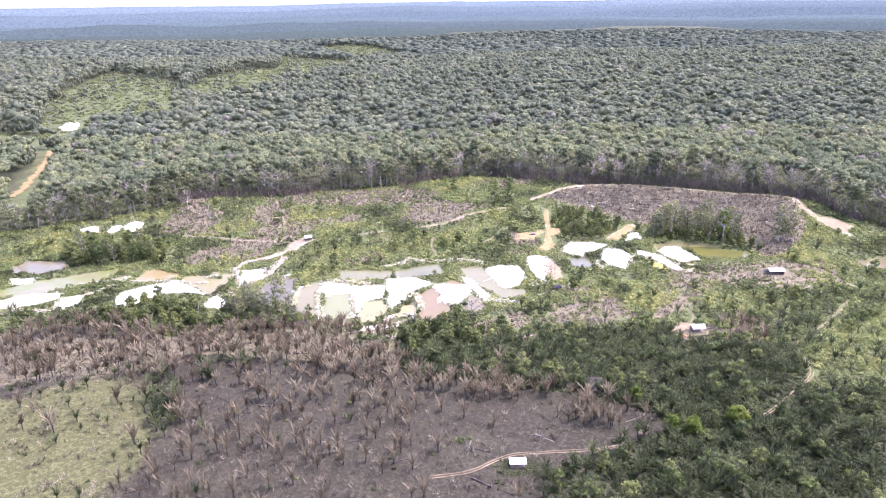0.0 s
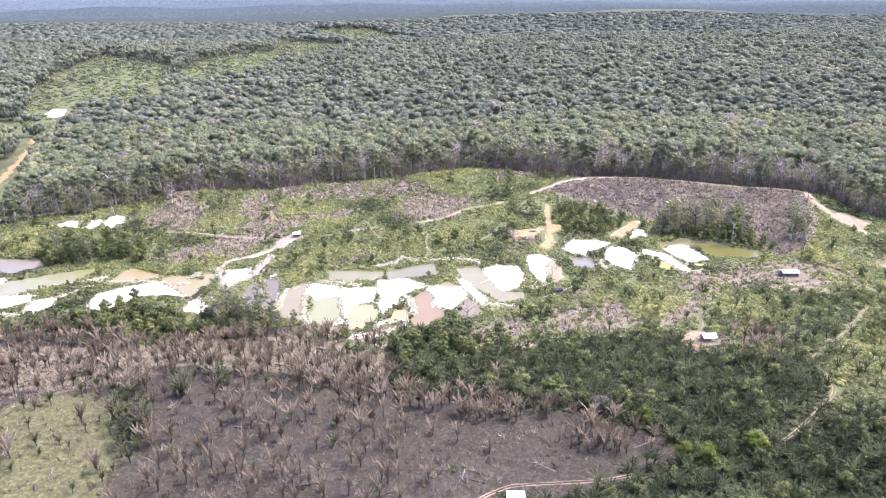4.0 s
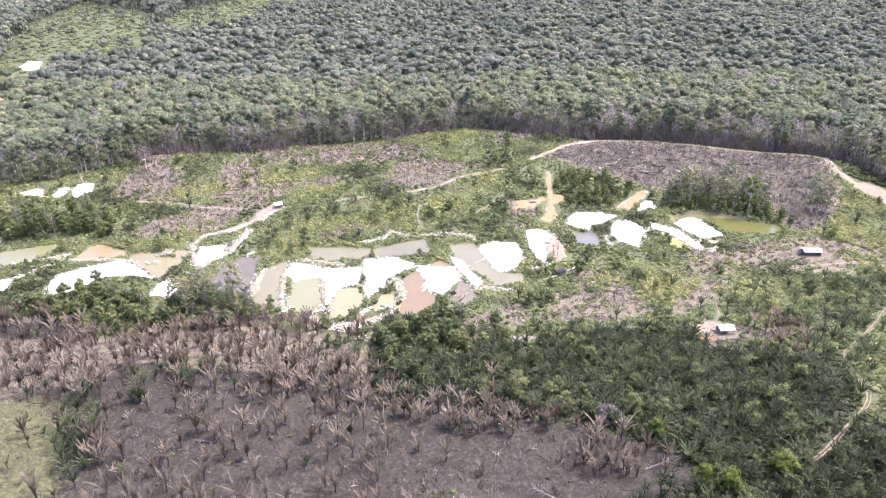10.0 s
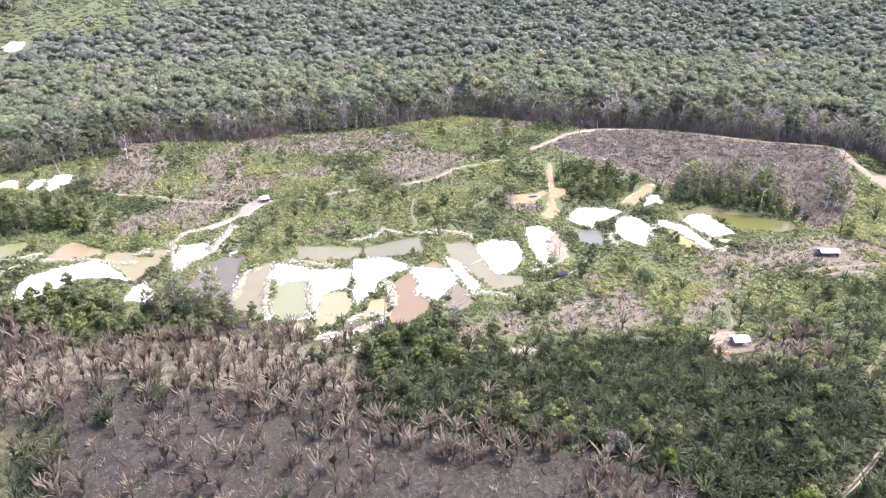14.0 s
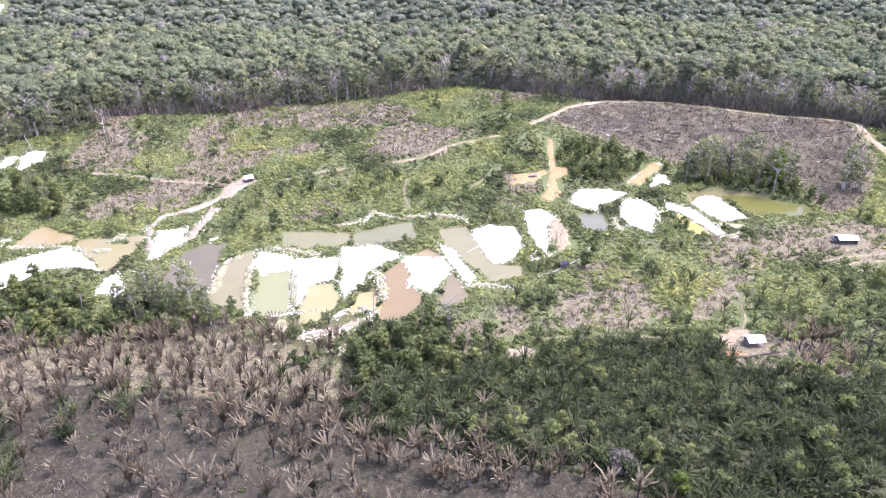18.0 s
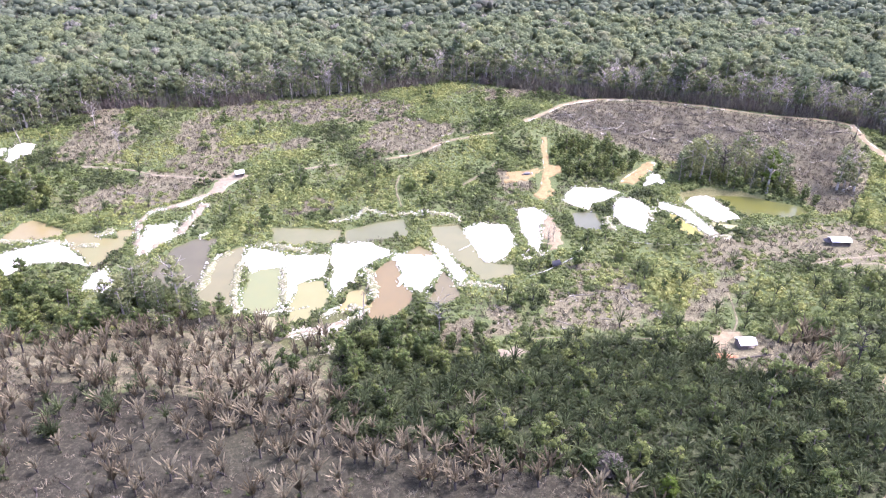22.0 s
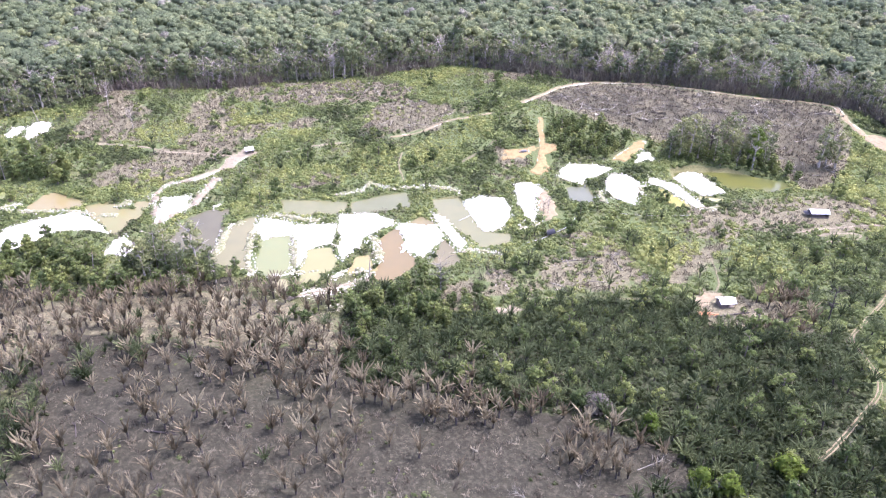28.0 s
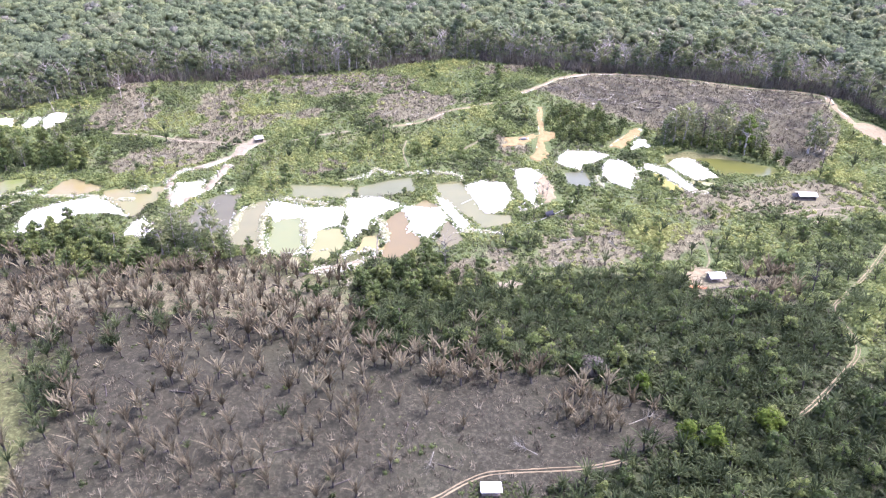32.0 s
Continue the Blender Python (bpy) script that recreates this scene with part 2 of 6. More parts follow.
ZONE = {
    "burn_hill": [(70, 506), (93, 529), (112, 537), (148, 532), (177, 522), (204, 508), (238, 498), (245, 489), (241, 468), (237, 450), (224, 426), (204, 401), (189, 396), (187, 410), (183, 442), (130, 448), (111, 464), (92, 482)],
    "burn_mid": [(-31, 465), (-35, 489), (-28, 505), (-8, 515), (12, 507), (28, 492), (24, 484), (15, 477), (3, 465), (-12, 460)],
    "burn_west": [(-194, 465), (-196, 489), (-198, 524), (-192, 538), (-180, 527), (-167, 495), (-154, 465), (-152, 453), (-168, 450), (-189, 457)],
    "burn_low": [(-152, 399), (-159, 417), (-153, 431), (-135, 434), (-110, 427), (-106, 417), (-117, 407), (-133, 400)],
    "thicket_grey": [(-57, 402), (-53, 414), (-40, 415), (-35, 404), (-37, 394), (-53, 394)],
    "dry_front": [(27, 319), (33, 327), (41, 325), (41, 311), (39, 302), (31, 304)],
    "dry_hut": [(100, 306), (117, 312), (128, 301), (135, 288), (128, 273), (108, 271), (98, 286)],
    "burn_top": [(-121, 529), (-113, 547), (-89, 551), (-53, 553), (-17, 553), (0, 542), (-3, 524), (-18, 513), (-41, 509), (-61, 505), (-81, 511), (-101, 509), (-115, 513)],
    "burn_streak": [(-102, 472), (-91, 479), (-70, 484), (-55, 489), (-57, 480), (-75, 476), (-92, 467), (-99, 465)],
    "burn_hut": [(-135, 435), (-134, 457), (-118, 465), (-104, 475), (-91, 477), (-90, 461), (-98, 448), (-96, 434), (-115, 432)],
    "burn_gap": [(-137, 507), (-129, 526), (-115, 511), (-111, 483), (-119, 466), (-130, 479)],
    "burn_edge": [(34, 558), (57, 564), (78, 555), (74, 540), (48, 542)],
    "thicket_road": [(39, 429), (44, 439), (52, 432), (55, 422), (45, 414), (40, 420)],
    "dry_thicket": [(13, 297), (14, 311), (23, 316), (29, 311), (29, 297), (20, 294)],
    "dry_slope": [(47, 310), (53, 325), (61, 340), (72, 353), (83, 348), (94, 340), (98, 324), (92, 310), (76, 310), (61, 305), (52, 306)],
    "dry_track": [(106, 330), (121, 344), (133, 346), (128, 330), (114, 317), (101, 310), (95, 314)],
    "dry_bank": [(113, 357), (121, 367), (140, 370), (145, 364), (136, 352), (118, 348)],
    "fresh_west": [(-159, 472), (-153, 488), (-136, 483), (-129, 465), (-136, 455), (-151, 458)],
    "fresh_mid": [(0, 457), (15, 464), (32, 452), (34, 432), (22, 421), (3, 419), (-1, 438)],
    "fresh_shore": [(13, 331), (15, 344), (33, 347), (51, 344), (64, 340), (62, 330), (48, 326), (30, 328)],
    "fresh_slope": [(-111, 494), (-96, 502), (-73, 500), (-73, 482), (-94, 477), (-107, 475)],
    "fresh_east": [(91, 328), (96, 342), (111, 346), (120, 340), (111, 328)],
    "fresh_road": [(-74, 471), (-57, 477), (-43, 470), (-45, 457), (-68, 452)],
    "litter_north": [(-133, 295), (-115, 298), (-96, 308), (-68, 310), (-49, 307), (-26, 307), (-20, 278), (-20, 265), (-41, 268), (-65, 272), (-88, 275), (-112, 276), (-138, 273)],
    "palm_dead": [(-269, 291), (-211, 303), (-164, 318), (-121, 297), (-104, 303), (-88, 315), (-63, 315), (-24, 300), (-21, 278), (-20, 262), (-14, 250), (2, 247), (26, 238), (45, 236), (53, 231), (64, 226), (75, 219), (77, 208), (64, 206), (54, 203), (49, 198), (29, 187), (24, 149), (-156, 152)],
    "grass": [(-224, 240), (-158, 243), (-125, 251), (-110, 240), (-106, 218), (-104, 192), (-107, 178), (-95, 151), (-156, 152)],
    "palm_green": [(-20, 278), (-20, 312), (-2, 303), (28, 284), (56, 301), (100, 306), (104, 285), (126, 276), (147, 274), (134, 233), (166, 228), (131, 146), (24, 149), (29, 187), (49, 198), (54, 203), (64, 206), (77, 208), (75, 219), (64, 226), (53, 231), (45, 236), (26, 238), (2, 247), (-14, 250), (-20, 262)],
    "dry_west": [(-213, 293), (-200, 297), (-177, 306), (-137, 298), (-107, 271), (-110, 261), (-124, 256), (-144, 251), (-168, 244), (-180, 242)],
    "dry_yard": [(124, 375), (150, 382), (180, 387), (221, 388), (210, 360), (165, 355), (153, 356), (123, 352)],
    "shore_bare": [(-71, 316), (-60, 319), (-42, 311), (-35, 317), (-27, 318), (-18, 322), (-21, 306), (-22, 289), (-36, 294), (-55, 303)],
    "palm_band": [(-121, 262), (-110, 255), (-98, 232), (-95, 218), (-101, 213), (-110, 227), (-118, 249)],
    "dry_hut_side": [(123, 300), (141, 304), (141, 284), (124, 269), (113, 264), (113, 278)],
    "palm_thick": [(-62, 278), (-42, 281), (-21, 266), (-4, 258), (14, 244), (-16, 238), (-46, 240)],
    "palm_knot": [(-105, 264), (-97, 264), (-90, 247), (-97, 247)],
    "palm_clump": [(-96, 276), (-82, 276), (-77, 258), (-88, 258)],
    "scrub_bright": [(165, 313), (274, 353), (206, 227), (135, 233), (146, 273)],
    "grove_west": [(-173, 324), (-158, 326), (-149, 341), (-131, 338), (-118, 322), (-107, 316), (-100, 303), (-110, 295), (-134, 303), (-151, 311), (-166, 311)],
    "grove_mid": [(-112, 328), (-100, 335), (-90, 324), (-75, 311), (-75, 303), (-90, 303), (-102, 306)],
    "grove_nw": [(-240, 430), (-212, 434), (-192, 431), (-170, 413), (-168, 395), (-187, 395), (-220, 394)],
    "grove_shade": [(-21, 296), (-7, 304), (4, 316), (12, 312), (21, 302), (32, 304), (33, 292), (16, 280), (-4, 280), (-14, 268), (-21, 280)],
    "grove_east": [(126, 426), (136, 426), (161, 423), (175, 413), (191, 404), (191, 417), (177, 426), (153, 435), (132, 435)],
    "grove_tall": [(129, 430), (133, 446), (148, 457), (161, 451), (176, 452), (191, 445), (187, 428), (169, 426), (152, 432)],
    "grove_hill": [(75, 472), (91, 472), (111, 456), (130, 442), (115, 431), (101, 424), (79, 430), (70, 445)],
}
BERM = {
    "b0": (3.5, [(-68.5, 358), (-66.5, 343), (-64.5, 329.5), (-60.5, 319)]),
    "b1": (2.5, [(-49, 348), (-45.5, 334), (-44.5, 324.5)]),
    "b2": (2.0, [(-53, 317.5), (-44, 319.5), (-36, 322)]),
    "b3": (2.0, [(-28.5, 317), (-22, 323.5), (-14, 319.5), (-17.5, 314), (-25.5, 307), (-37.5, 305), (-39.5, 305)]),
    "b4": (3.0, [(-16.5, 348), (-12.5, 338.5), (-12, 329)]),
    "b5": (2.2, [(-78, 345.5), (-78.5, 333.5), (-78.5, 357.5), (-73.5, 362)]),
    "b6": (3.5, [(-134, 376), (-130.5, 380)]),
    "b7": (3.5, [(-111, 360), (-99.5, 379.5), (-98, 397.5), (-96, 405.5)]),
    "b8": (2.0, [(-113.5, 368), (-121, 388), (-118, 400.5), (-105.5, 405.5), (-100.5, 412)]),
    "b9": (2.0, [(-41.5, 362.5), (-54.5, 366.5), (-62.5, 368.5)]),
    "b10": (2.5, [(-89.5, 376), (-87.5, 378.5)]),
    "b11": (1.6, [(-35, 389), (-24.5, 393.5), (-21.5, 402), (-8.5, 395.5), (7.5, 399), (18.5, 396), (22.5, 389.5)]),
    "b12": (2.2, [(88.5, 393.5), (88.5, 382.5)]),
    "b13": (1.8, [(140.5, 379), (135.5, 375), (132, 377)]),
    "b14": (2.0, [(-227, 336), (-198, 330.5), (-200.5, 346.5), (-189, 353.5), (-182, 365.5)]),
    "b15": (2.0, [(-211.5, 362.5), (-190, 370), (-178, 378)]),
    "b16": (1.8, [(47, 356.5), (53.5, 359), (56, 361.5)]),
    "b17": (1.5, [(-184.5, 373), (-173, 370), (-153.5, 371), (-132, 368)]),
    "b18": (1.6, [(17, 336.5), (26.5, 338), (35.5, 335.5)]),
    "b19": (1.8, [(109.5, 390.5), (109, 400), (114.5, 400.5)]),
}
ROADS = {
    "road_ridge": (2.8, [(62.5, 498), (72.5, 509), (89, 528.5), (113, 540), (148.5, 536), (178, 524.5), (205, 510.5), (239, 500.5), (249, 493.5)]),
    "road_east": (3.6, [(249, 493.5), (245.5, 472.5), (247.5, 456), (251.5, 445), (255, 429)]),
    "road_junction": (2.6, [(70, 475), (68.5, 457), (67, 438.5), (64, 427)]),
    "road_spur": (0.9, [(66, 440.5), (55, 438.5), (46, 434.5)]),
    "road_hut": (4.5, [(-89.5, 443.5), (-95.5, 431), (-96.5, 419)]),
    "road_west": (1.4, [(-96, 434), (-118, 438), (-133.5, 440.5), (-147.5, 446.5), (-173, 449.5)]),
    "road_low": (3.0, [(-96.5, 419), (-101, 414), (-110.5, 404)]),
    "road_mid": (1.3, [(-70.5, 440), (-57, 447.5), (-40.5, 453.5)]),
    "road_mid_b": (1.7, [(-14.5, 459), (1, 462.5), (16.5, 474.5), (29.5, 477.5), (43, 482)]),
    "road_dip": (1.0, [(16, 418), (28, 430.5), (37.5, 441), (42.5, 449)]),
    "road_orange": (4.0, [(104.5, 430), (115.5, 441), (123, 447)]),
    "trail": (0.75, [(202.5, 331.5), (175, 300.5), (156.5, 281.5), (146, 270.5), (144, 259), (142.5, 249), (138.5, 241.5), (128, 232), (117.5, 223), (111, 218)]),
    "trail_mid": (0.8, [(121.5, 330.5), (118.5, 314), (114, 305.5)]),
    "trail_loop": (1.0, [(174, 350), (179, 352.5), (190.5, 353), (192.5, 350), (184.5, 346), (174.5, 346), (174, 350)]),
    "trail_b": (1.0, [(163, 352.5), (177, 356.5), (191, 359), (206.5, 360.5), (215.5, 350)]),
    "trail_c": (0.6, [(42.5, 301.5), (64.5, 303), (87, 301.5), (101.5, 303.5)]),
    "trail_front": (0.9, [(-5.5, 186), (6.5, 188.5), (16, 194.5), (23.5, 197.5), (38.5, 198.5), (49.5, 199.5), (57.5, 201.5)]),
    "road_shore": (2.2, [(-44, 301), (-37, 305), (-28, 309), (-17, 314), (-13, 320)]),
    "foot": (0.8, [(-5, 405.5), (-8.5, 425.5), (-7, 439)]),
}
FOREST_EDGE = [(-349, 441), (-300, 458), (-265, 474), (-235, 485), (-212, 500), (-193, 536), (-161, 538), (-126, 540), (-101, 549), (-61, 556), (-12, 578), (30, 579), (79, 560), (115, 542), (159, 536), (198, 523), (226, 508), (251, 499), (261, 482), (269, 455), (287, 442), (327, 403)]
FIELD = {
    "f_big": [(-405, 1070), (-458, 1407), (-441, 1679), (-358, 1652), (-293, 1451), (-287, 1138), (-317, 1045)],
    "f_yellow": [(-603, 1120), (-545, 1207), (-449, 1199), (-345, 930), (-340, 870), (-390, 860), (-505, 905)],
    "f_mid": [(-628, 1193), (-685, 1531), (-468, 1338), (-423, 1095), (-562, 1082)],
    "f_top": [(-441, 2050), (-274, 1969), (-181, 1788), (-242, 1311), (-333, 1480)],
    "f_ridge": [(-458, 2490), (-251, 2508), (-70, 2038), (-230, 1973)],
    "f_left": [(-555, 833), (-473, 827), (-431, 772), (-412, 715), (-445, 700)],
    "f_hamlet": [(-505, 888), (-491, 944), (-439, 910), (-376, 760), (-385, 735), (-420, 765)],
}
FIELD["f_track"] = [(-296, 478), (-288, 482), (-306, 530), (-324, 572), (-348, 632), (-400, 738), (-414, 730), (-376, 655), (-358, 608), (-341, 570), (-328, 535)]
FAR_SAND = [(-466, 868), (-480, 912), (-460, 910), (-442, 868), (-448, 852)]
FAR_TRACK = (4.6, [(-337, 543), (-344, 571), (-357, 611), (-373, 657), (-402, 730)])

# ---------------------------------------------------------------- arithmetic of the plan
def ss(a, b, x):
    t = np.clip((x - a) / (b - a), 0, 1)
    return t * t * (3 - 2 * t)


LATTICE = np.random.RandomState(7).rand(256, 256)


def vnoise(x, y, size, shift=0):
    """Smooth noise between 0 and 1 with lumps of that size in metres."""
    u, v = np.asarray(x, float) / size + 37.3 * shift, np.asarray(y, float) / size + 91.7 * shift
    i, j = np.floor(u).astype(int), np.floor(v).astype(int)
    a, b = u - i, v - j
    a, b = a * a * (3 - 2 * a), b * b * (3 - 2 * b)
    g = lambda p, q: LATTICE[p & 255, q & 255]
    return (g(i, j) * (1 - a) + g(i + 1, j) * a) * (1 - b) + (g(i, j + 1) * (1 - a) + g(i + 1, j + 1) * a) * b


def fbm(x, y, size, shift=0):
    return 0.55 * vnoise(x, y, size, shift) + 0.3 * vnoise(x, y, size / 2.3, shift + 1) + 0.15 * vnoise(x, y, size / 5.1, shift + 2)


def inside(x, y, poly):
    """Distance to the polygon's edge in metres, positive within it."""
    best, within = np.full(np.shape(x), 1e9), np.zeros(np.shape(x), bool)
    for (ax, ay), (bx, by) in zip(poly, poly[1:] + poly[:1]):
        dx, dy = bx - ax, by - ay
        t = np.clip(((x - ax) * dx + (y - ay) * dy) / (dx * dx + dy * dy + 1e-9), 0, 1)
        best = np.minimum(best, np.hypot(x - ax - t * dx, y - ay - t * dy))
        crosses = (ay > y) != (by > y)
        within ^= crosses & (x < dx * (y - ay) / (dy if dy else 1e-9) + ax)
    return np.where(within, best, -best)


def off_line(x, y, line):
    best = np.full(np.shape(x), 1e9)
    for (ax, ay), (bx, by) in zip(line, line[1:]):
        dx, dy = bx - ax, by - ay
        t = np.clip(((x - ax) * dx + (y - ay) * dy) / (dx * dx + dy * dy + 1e-9), 0, 1)
        best = np.minimum(best, np.hypot(x - ax - t * dx, y - ay - t * dy))
    return best


def deepest(x, y, polys, reach=14.0):
    """The largest inside() over many polygons, -reach far from all."""
    best = np.full(np.shape(x), -reach)
    for poly in polys:
        p = np.array(poly)
        near = (x > p[:, 0].min() - reach) & (x < p[:, 0].max() + reach) & (y > p[:, 1].min() - reach) & (y < p[:, 1].max() + reach)
        if near.any():
            best[near] = np.maximum(best[near], inside(x[near], y[near], poly))
    return best


def off_roads(x, y, lines):
    """The smallest distance past the edge of any of the (width, line), negative on it."""
    best = np.full(np.shape(x), 50.0)
    for width, line in lines:
        best = np.minimum(best, off_line(x, y, line) - width / 2)
    return best


EDGE_X, EDGE_Y = np.array([p[0] for p in FOREST_EDGE]), np.array([p[1] for p in FOREST_EDGE])


def edge(x):
    return np.interp(x, EDGE_X, EDGE_Y)


def land(x, y):
    """The lie of the land: a flat valley floor with the ponds, and low rises before and behind it."""
    x, y = np.asarray(x, float), np.asarray(y, float)
    rise = 9 * ss(400, 495, y) * ss(-40, 60, x) + 4 * ss(430, 520, y) * (1 - ss(-40, 60, x))
    rise = rise + 6 * ss(315, 235, y) + 3.5 * ss(110, 165, x) * ss(320, 265, y)
    rise = rise + 26 * ss(700, 1700, y) * (fbm(x, y, 700, 3) - 0.45) + 40 * ss(2000, 3600, y) * (fbm(x, y, 1100, 5) - 0.4)
    return rise


def ground_height(x, y):
    x, y = np.asarray(x, float), np.asarray(y, float)
    z = land(x, y) + 0.35 * (fbm(x, y, 11, 8) - 0.5) * ss(700, 560, y)
    pond = deepest(x, y, list(WATER.values())) + 3.4 * (fbm(x, y, 7, 11) - 0.5)
    return z - 1.5 * ss(-1.7, 1.7, pond)


# ---------------------------------------------------------------- materials
def material(name, rough=0.9, spec=0.2):
    m = bpy.data.materials.new(name)
    m.use_nodes = True
    bsdf = m.node_tree.nodes["Principled BSDF"]
    bsdf.inputs["Roughness"].default_value = rough
    bsdf.inputs["Specular IOR Level"].default_value = spec
    return m, m.node_tree, bsdf


def node(tree, kind, **values):
    n = tree.nodes.new(kind)
    for key, value in values.items():
        n.inputs[key.replace("_", " ")].default_value = value
    return n


def ramp(tree, source, stops):
    n = tree.nodes.new("ShaderNodeValToRGB")
    while len(n.color_ramp.elements) < len(stops):
        n.color_ramp.elements.new(0.5)
    for e, (at, c) in zip(n.color_ramp.elements, stops):
        e.position, e.color = at, (*c, 1) if len(c) == 3 else c
    tree.links.new(source, n.inputs[0])
    return n.outputs[0]


def grain(tree, scale, detail=4.0, rough=0.6):
    """Noise in world metres."""
    coord = tree.nodes.new("ShaderNodeNewGeometry")
    n = node(tree, "ShaderNodeTexNoise", Scale=scale, Detail=detail, Roughness=rough)
    tree.links.new(coord.outputs["Position"], n.inputs["Vector"])
    return n.outputs["Fac"]


def mix(tree, fac, a, b, kind="MIX"):
    n = tree.nodes.new("ShaderNodeMix")
    n.data_type, n.blend_type = "RGBA", kind
    for socket, value in ((n.inputs[0], fac), (n.inputs[6], a), (n.inputs[7], b)):
        if isinstance(value, bpy.types.NodeSocket):
            tree.links.new(value, socket)
        else:
            socket.default_value = (*value, 1) if isinstance(value, tuple) else value
    return n.outputs[2]


def sums(tree, kind, a, b, clamp=False):
    n = tree.nodes.new("ShaderNodeMath")
    n.operation, n.use_clamp = kind, clamp
    for socket, value in zip(n.inputs, (a, b)):
        if isinstance(value, bpy.types.NodeSocket):
            tree.links.new(value, socket)
        else:
            socket.default_value = value
    return n.outputs[0]


def bump(tree, bsdf, height, strength, distance):
    n = node(tree, "ShaderNodeBump", Strength=strength, Distance=distance)
    tree.links.new(height, n.inputs["Height"])
    tree.links.new(n.outputs[0], bsdf.inputs["Normal"])


def attribute(tree, name):
    n = tree.nodes.new("ShaderNodeAttribute")
    n.attribute_name = name
    return n.outputs["Fac"]


def plain(name, color, rough=0.85, spread=0.35, scale=2.0, relief=0.03, metal=0.0, spec=0.2):
    """A worn one-colour surface: blotches, grain and a fine relief."""
    m, tree, bsdf = material(name, rough, spec)
    dark, pale = tuple(c * (1 - spread) for c in color), tuple(min(1, c * (1 + spread * 0.6)) for c in color)
    c = ramp(tree, grain(tree, scale, 6), [(0.3, dark), (0.7, pale)])
    tree.links.new(c, bsdf.inputs["Base Color"])
    bsdf.inputs["Metallic"].default_value = metal
    bump(tree, bsdf, grain(tree, scale * 5), 0.5, relief)
    return m


def foliage(name, stops, source="tint", gloss=0.55, thin=0.55, clumps=0.8, relief=1.0, spec=0.14):
    """Waxy leaves whose colour follows each plant's own tint, with lighter and darker leaves within it, and some light through them."""
    m, tree, bsdf = material(name, gloss, spec)
    if source == "tint":
        value = attribute(tree, "tint")
    else:
        value = tree.nodes.new("ShaderNodeObjectInfo").outputs["Random"]
    c = ramp(tree, value, stops)
    each = tree.nodes.new("ShaderNodeNewGeometry").outputs["Random Per Island"]
    shade = ramp(tree, each, [(0.0, (0.82, 0.83, 0.84)), (0.6, (1.0, 1.0, 1.0)), (1.0, (1.1, 1.1, 1.06))])
    c = mix(tree, 1.0, c, shade, "MULTIPLY")
    clump = grain(tree, clumps, 4, 0.65)
    c = mix(tree, 1.0, c, ramp(tree, clump, [(0.32, (0.7, 0.71, 0.72)), (0.5, (1.0, 1.0, 1.0)), (0.68, (1.24, 1.23, 1.16))]), "MULTIPLY")
    bump(tree, bsdf, clump, 0.9, relief)
    tree.links.new(c, bsdf.inputs["Base Color"])
    glow = tree.nodes.new("ShaderNodeBsdfTranslucent")
    tree.links.new(c, glow.inputs["Color"])
    both = tree.nodes.new("ShaderNodeMixShader")
    both.inputs[0].default_value = thin
    tree.links.new(bsdf.outputs[0], both.inputs[1])
    tree.links.new(glow.outputs[0], both.inputs[2])
    tree.links.new(both.outputs[0], tree.nodes["Material Output"].inputs["Surface"])
    return m


# ---------------------------------------------------------------- meshes
def mesh_of(name, verts, faces, mat, tint=None, smooth=False):
    """A mesh from arrays: verts (n, 3) and faces (m, 3 or 4)."""
    verts, faces = np.ascontiguousarray(verts, np.float32), np.ascontiguousarray(faces, np.int32)
    me = bpy.data.meshes.new(name)
    me.vertices.add(len(verts))
    me.vertices.foreach_set("co", verts.ravel())
    me.loops.add(faces.size)
    me.loops.foreach_set("vertex_index", faces.ravel())
    me.polygons.add(len(faces))
    me.polygons.foreach_set("loop_start", np.arange(len(faces), dtype=np.int32) * faces.shape[1])
    if smooth:
        me.polygons.foreach_set("use_smooth", np.ones(len(faces), bool))
    me.update(calc_edges=True)
    if tint is not None:
        layer = me.attributes.new("tint", "FLOAT", "POINT")
        layer.data.foreach_set("value", np.ascontiguousarray(tint, np.float32))
    if mat:
        me.materials.append(mat)
    return me


def part(name, me, parent=None, label="", at=None):
    """Links a mesh (or a bmesh's mesh) as one object under a thing or a part."""
    ob = new(name, me)
    if parent:
        ob.parent = parent
    if at is not None:
        ob.matrix_basis = at
    return tagged(ob, label)


def from_bm(name, bm, mat):
    me = bpy.data.meshes.new(name)
    bm.to_mesh(me)
    bm.free()
    me.materials.append(mat)
    return me


def thing(name, at, label, category, group=""):
    ob = new(name)
    ob.empty_display_size = 0.5
    ob.matrix_basis = at
    return tagged(ob, label, category, group)


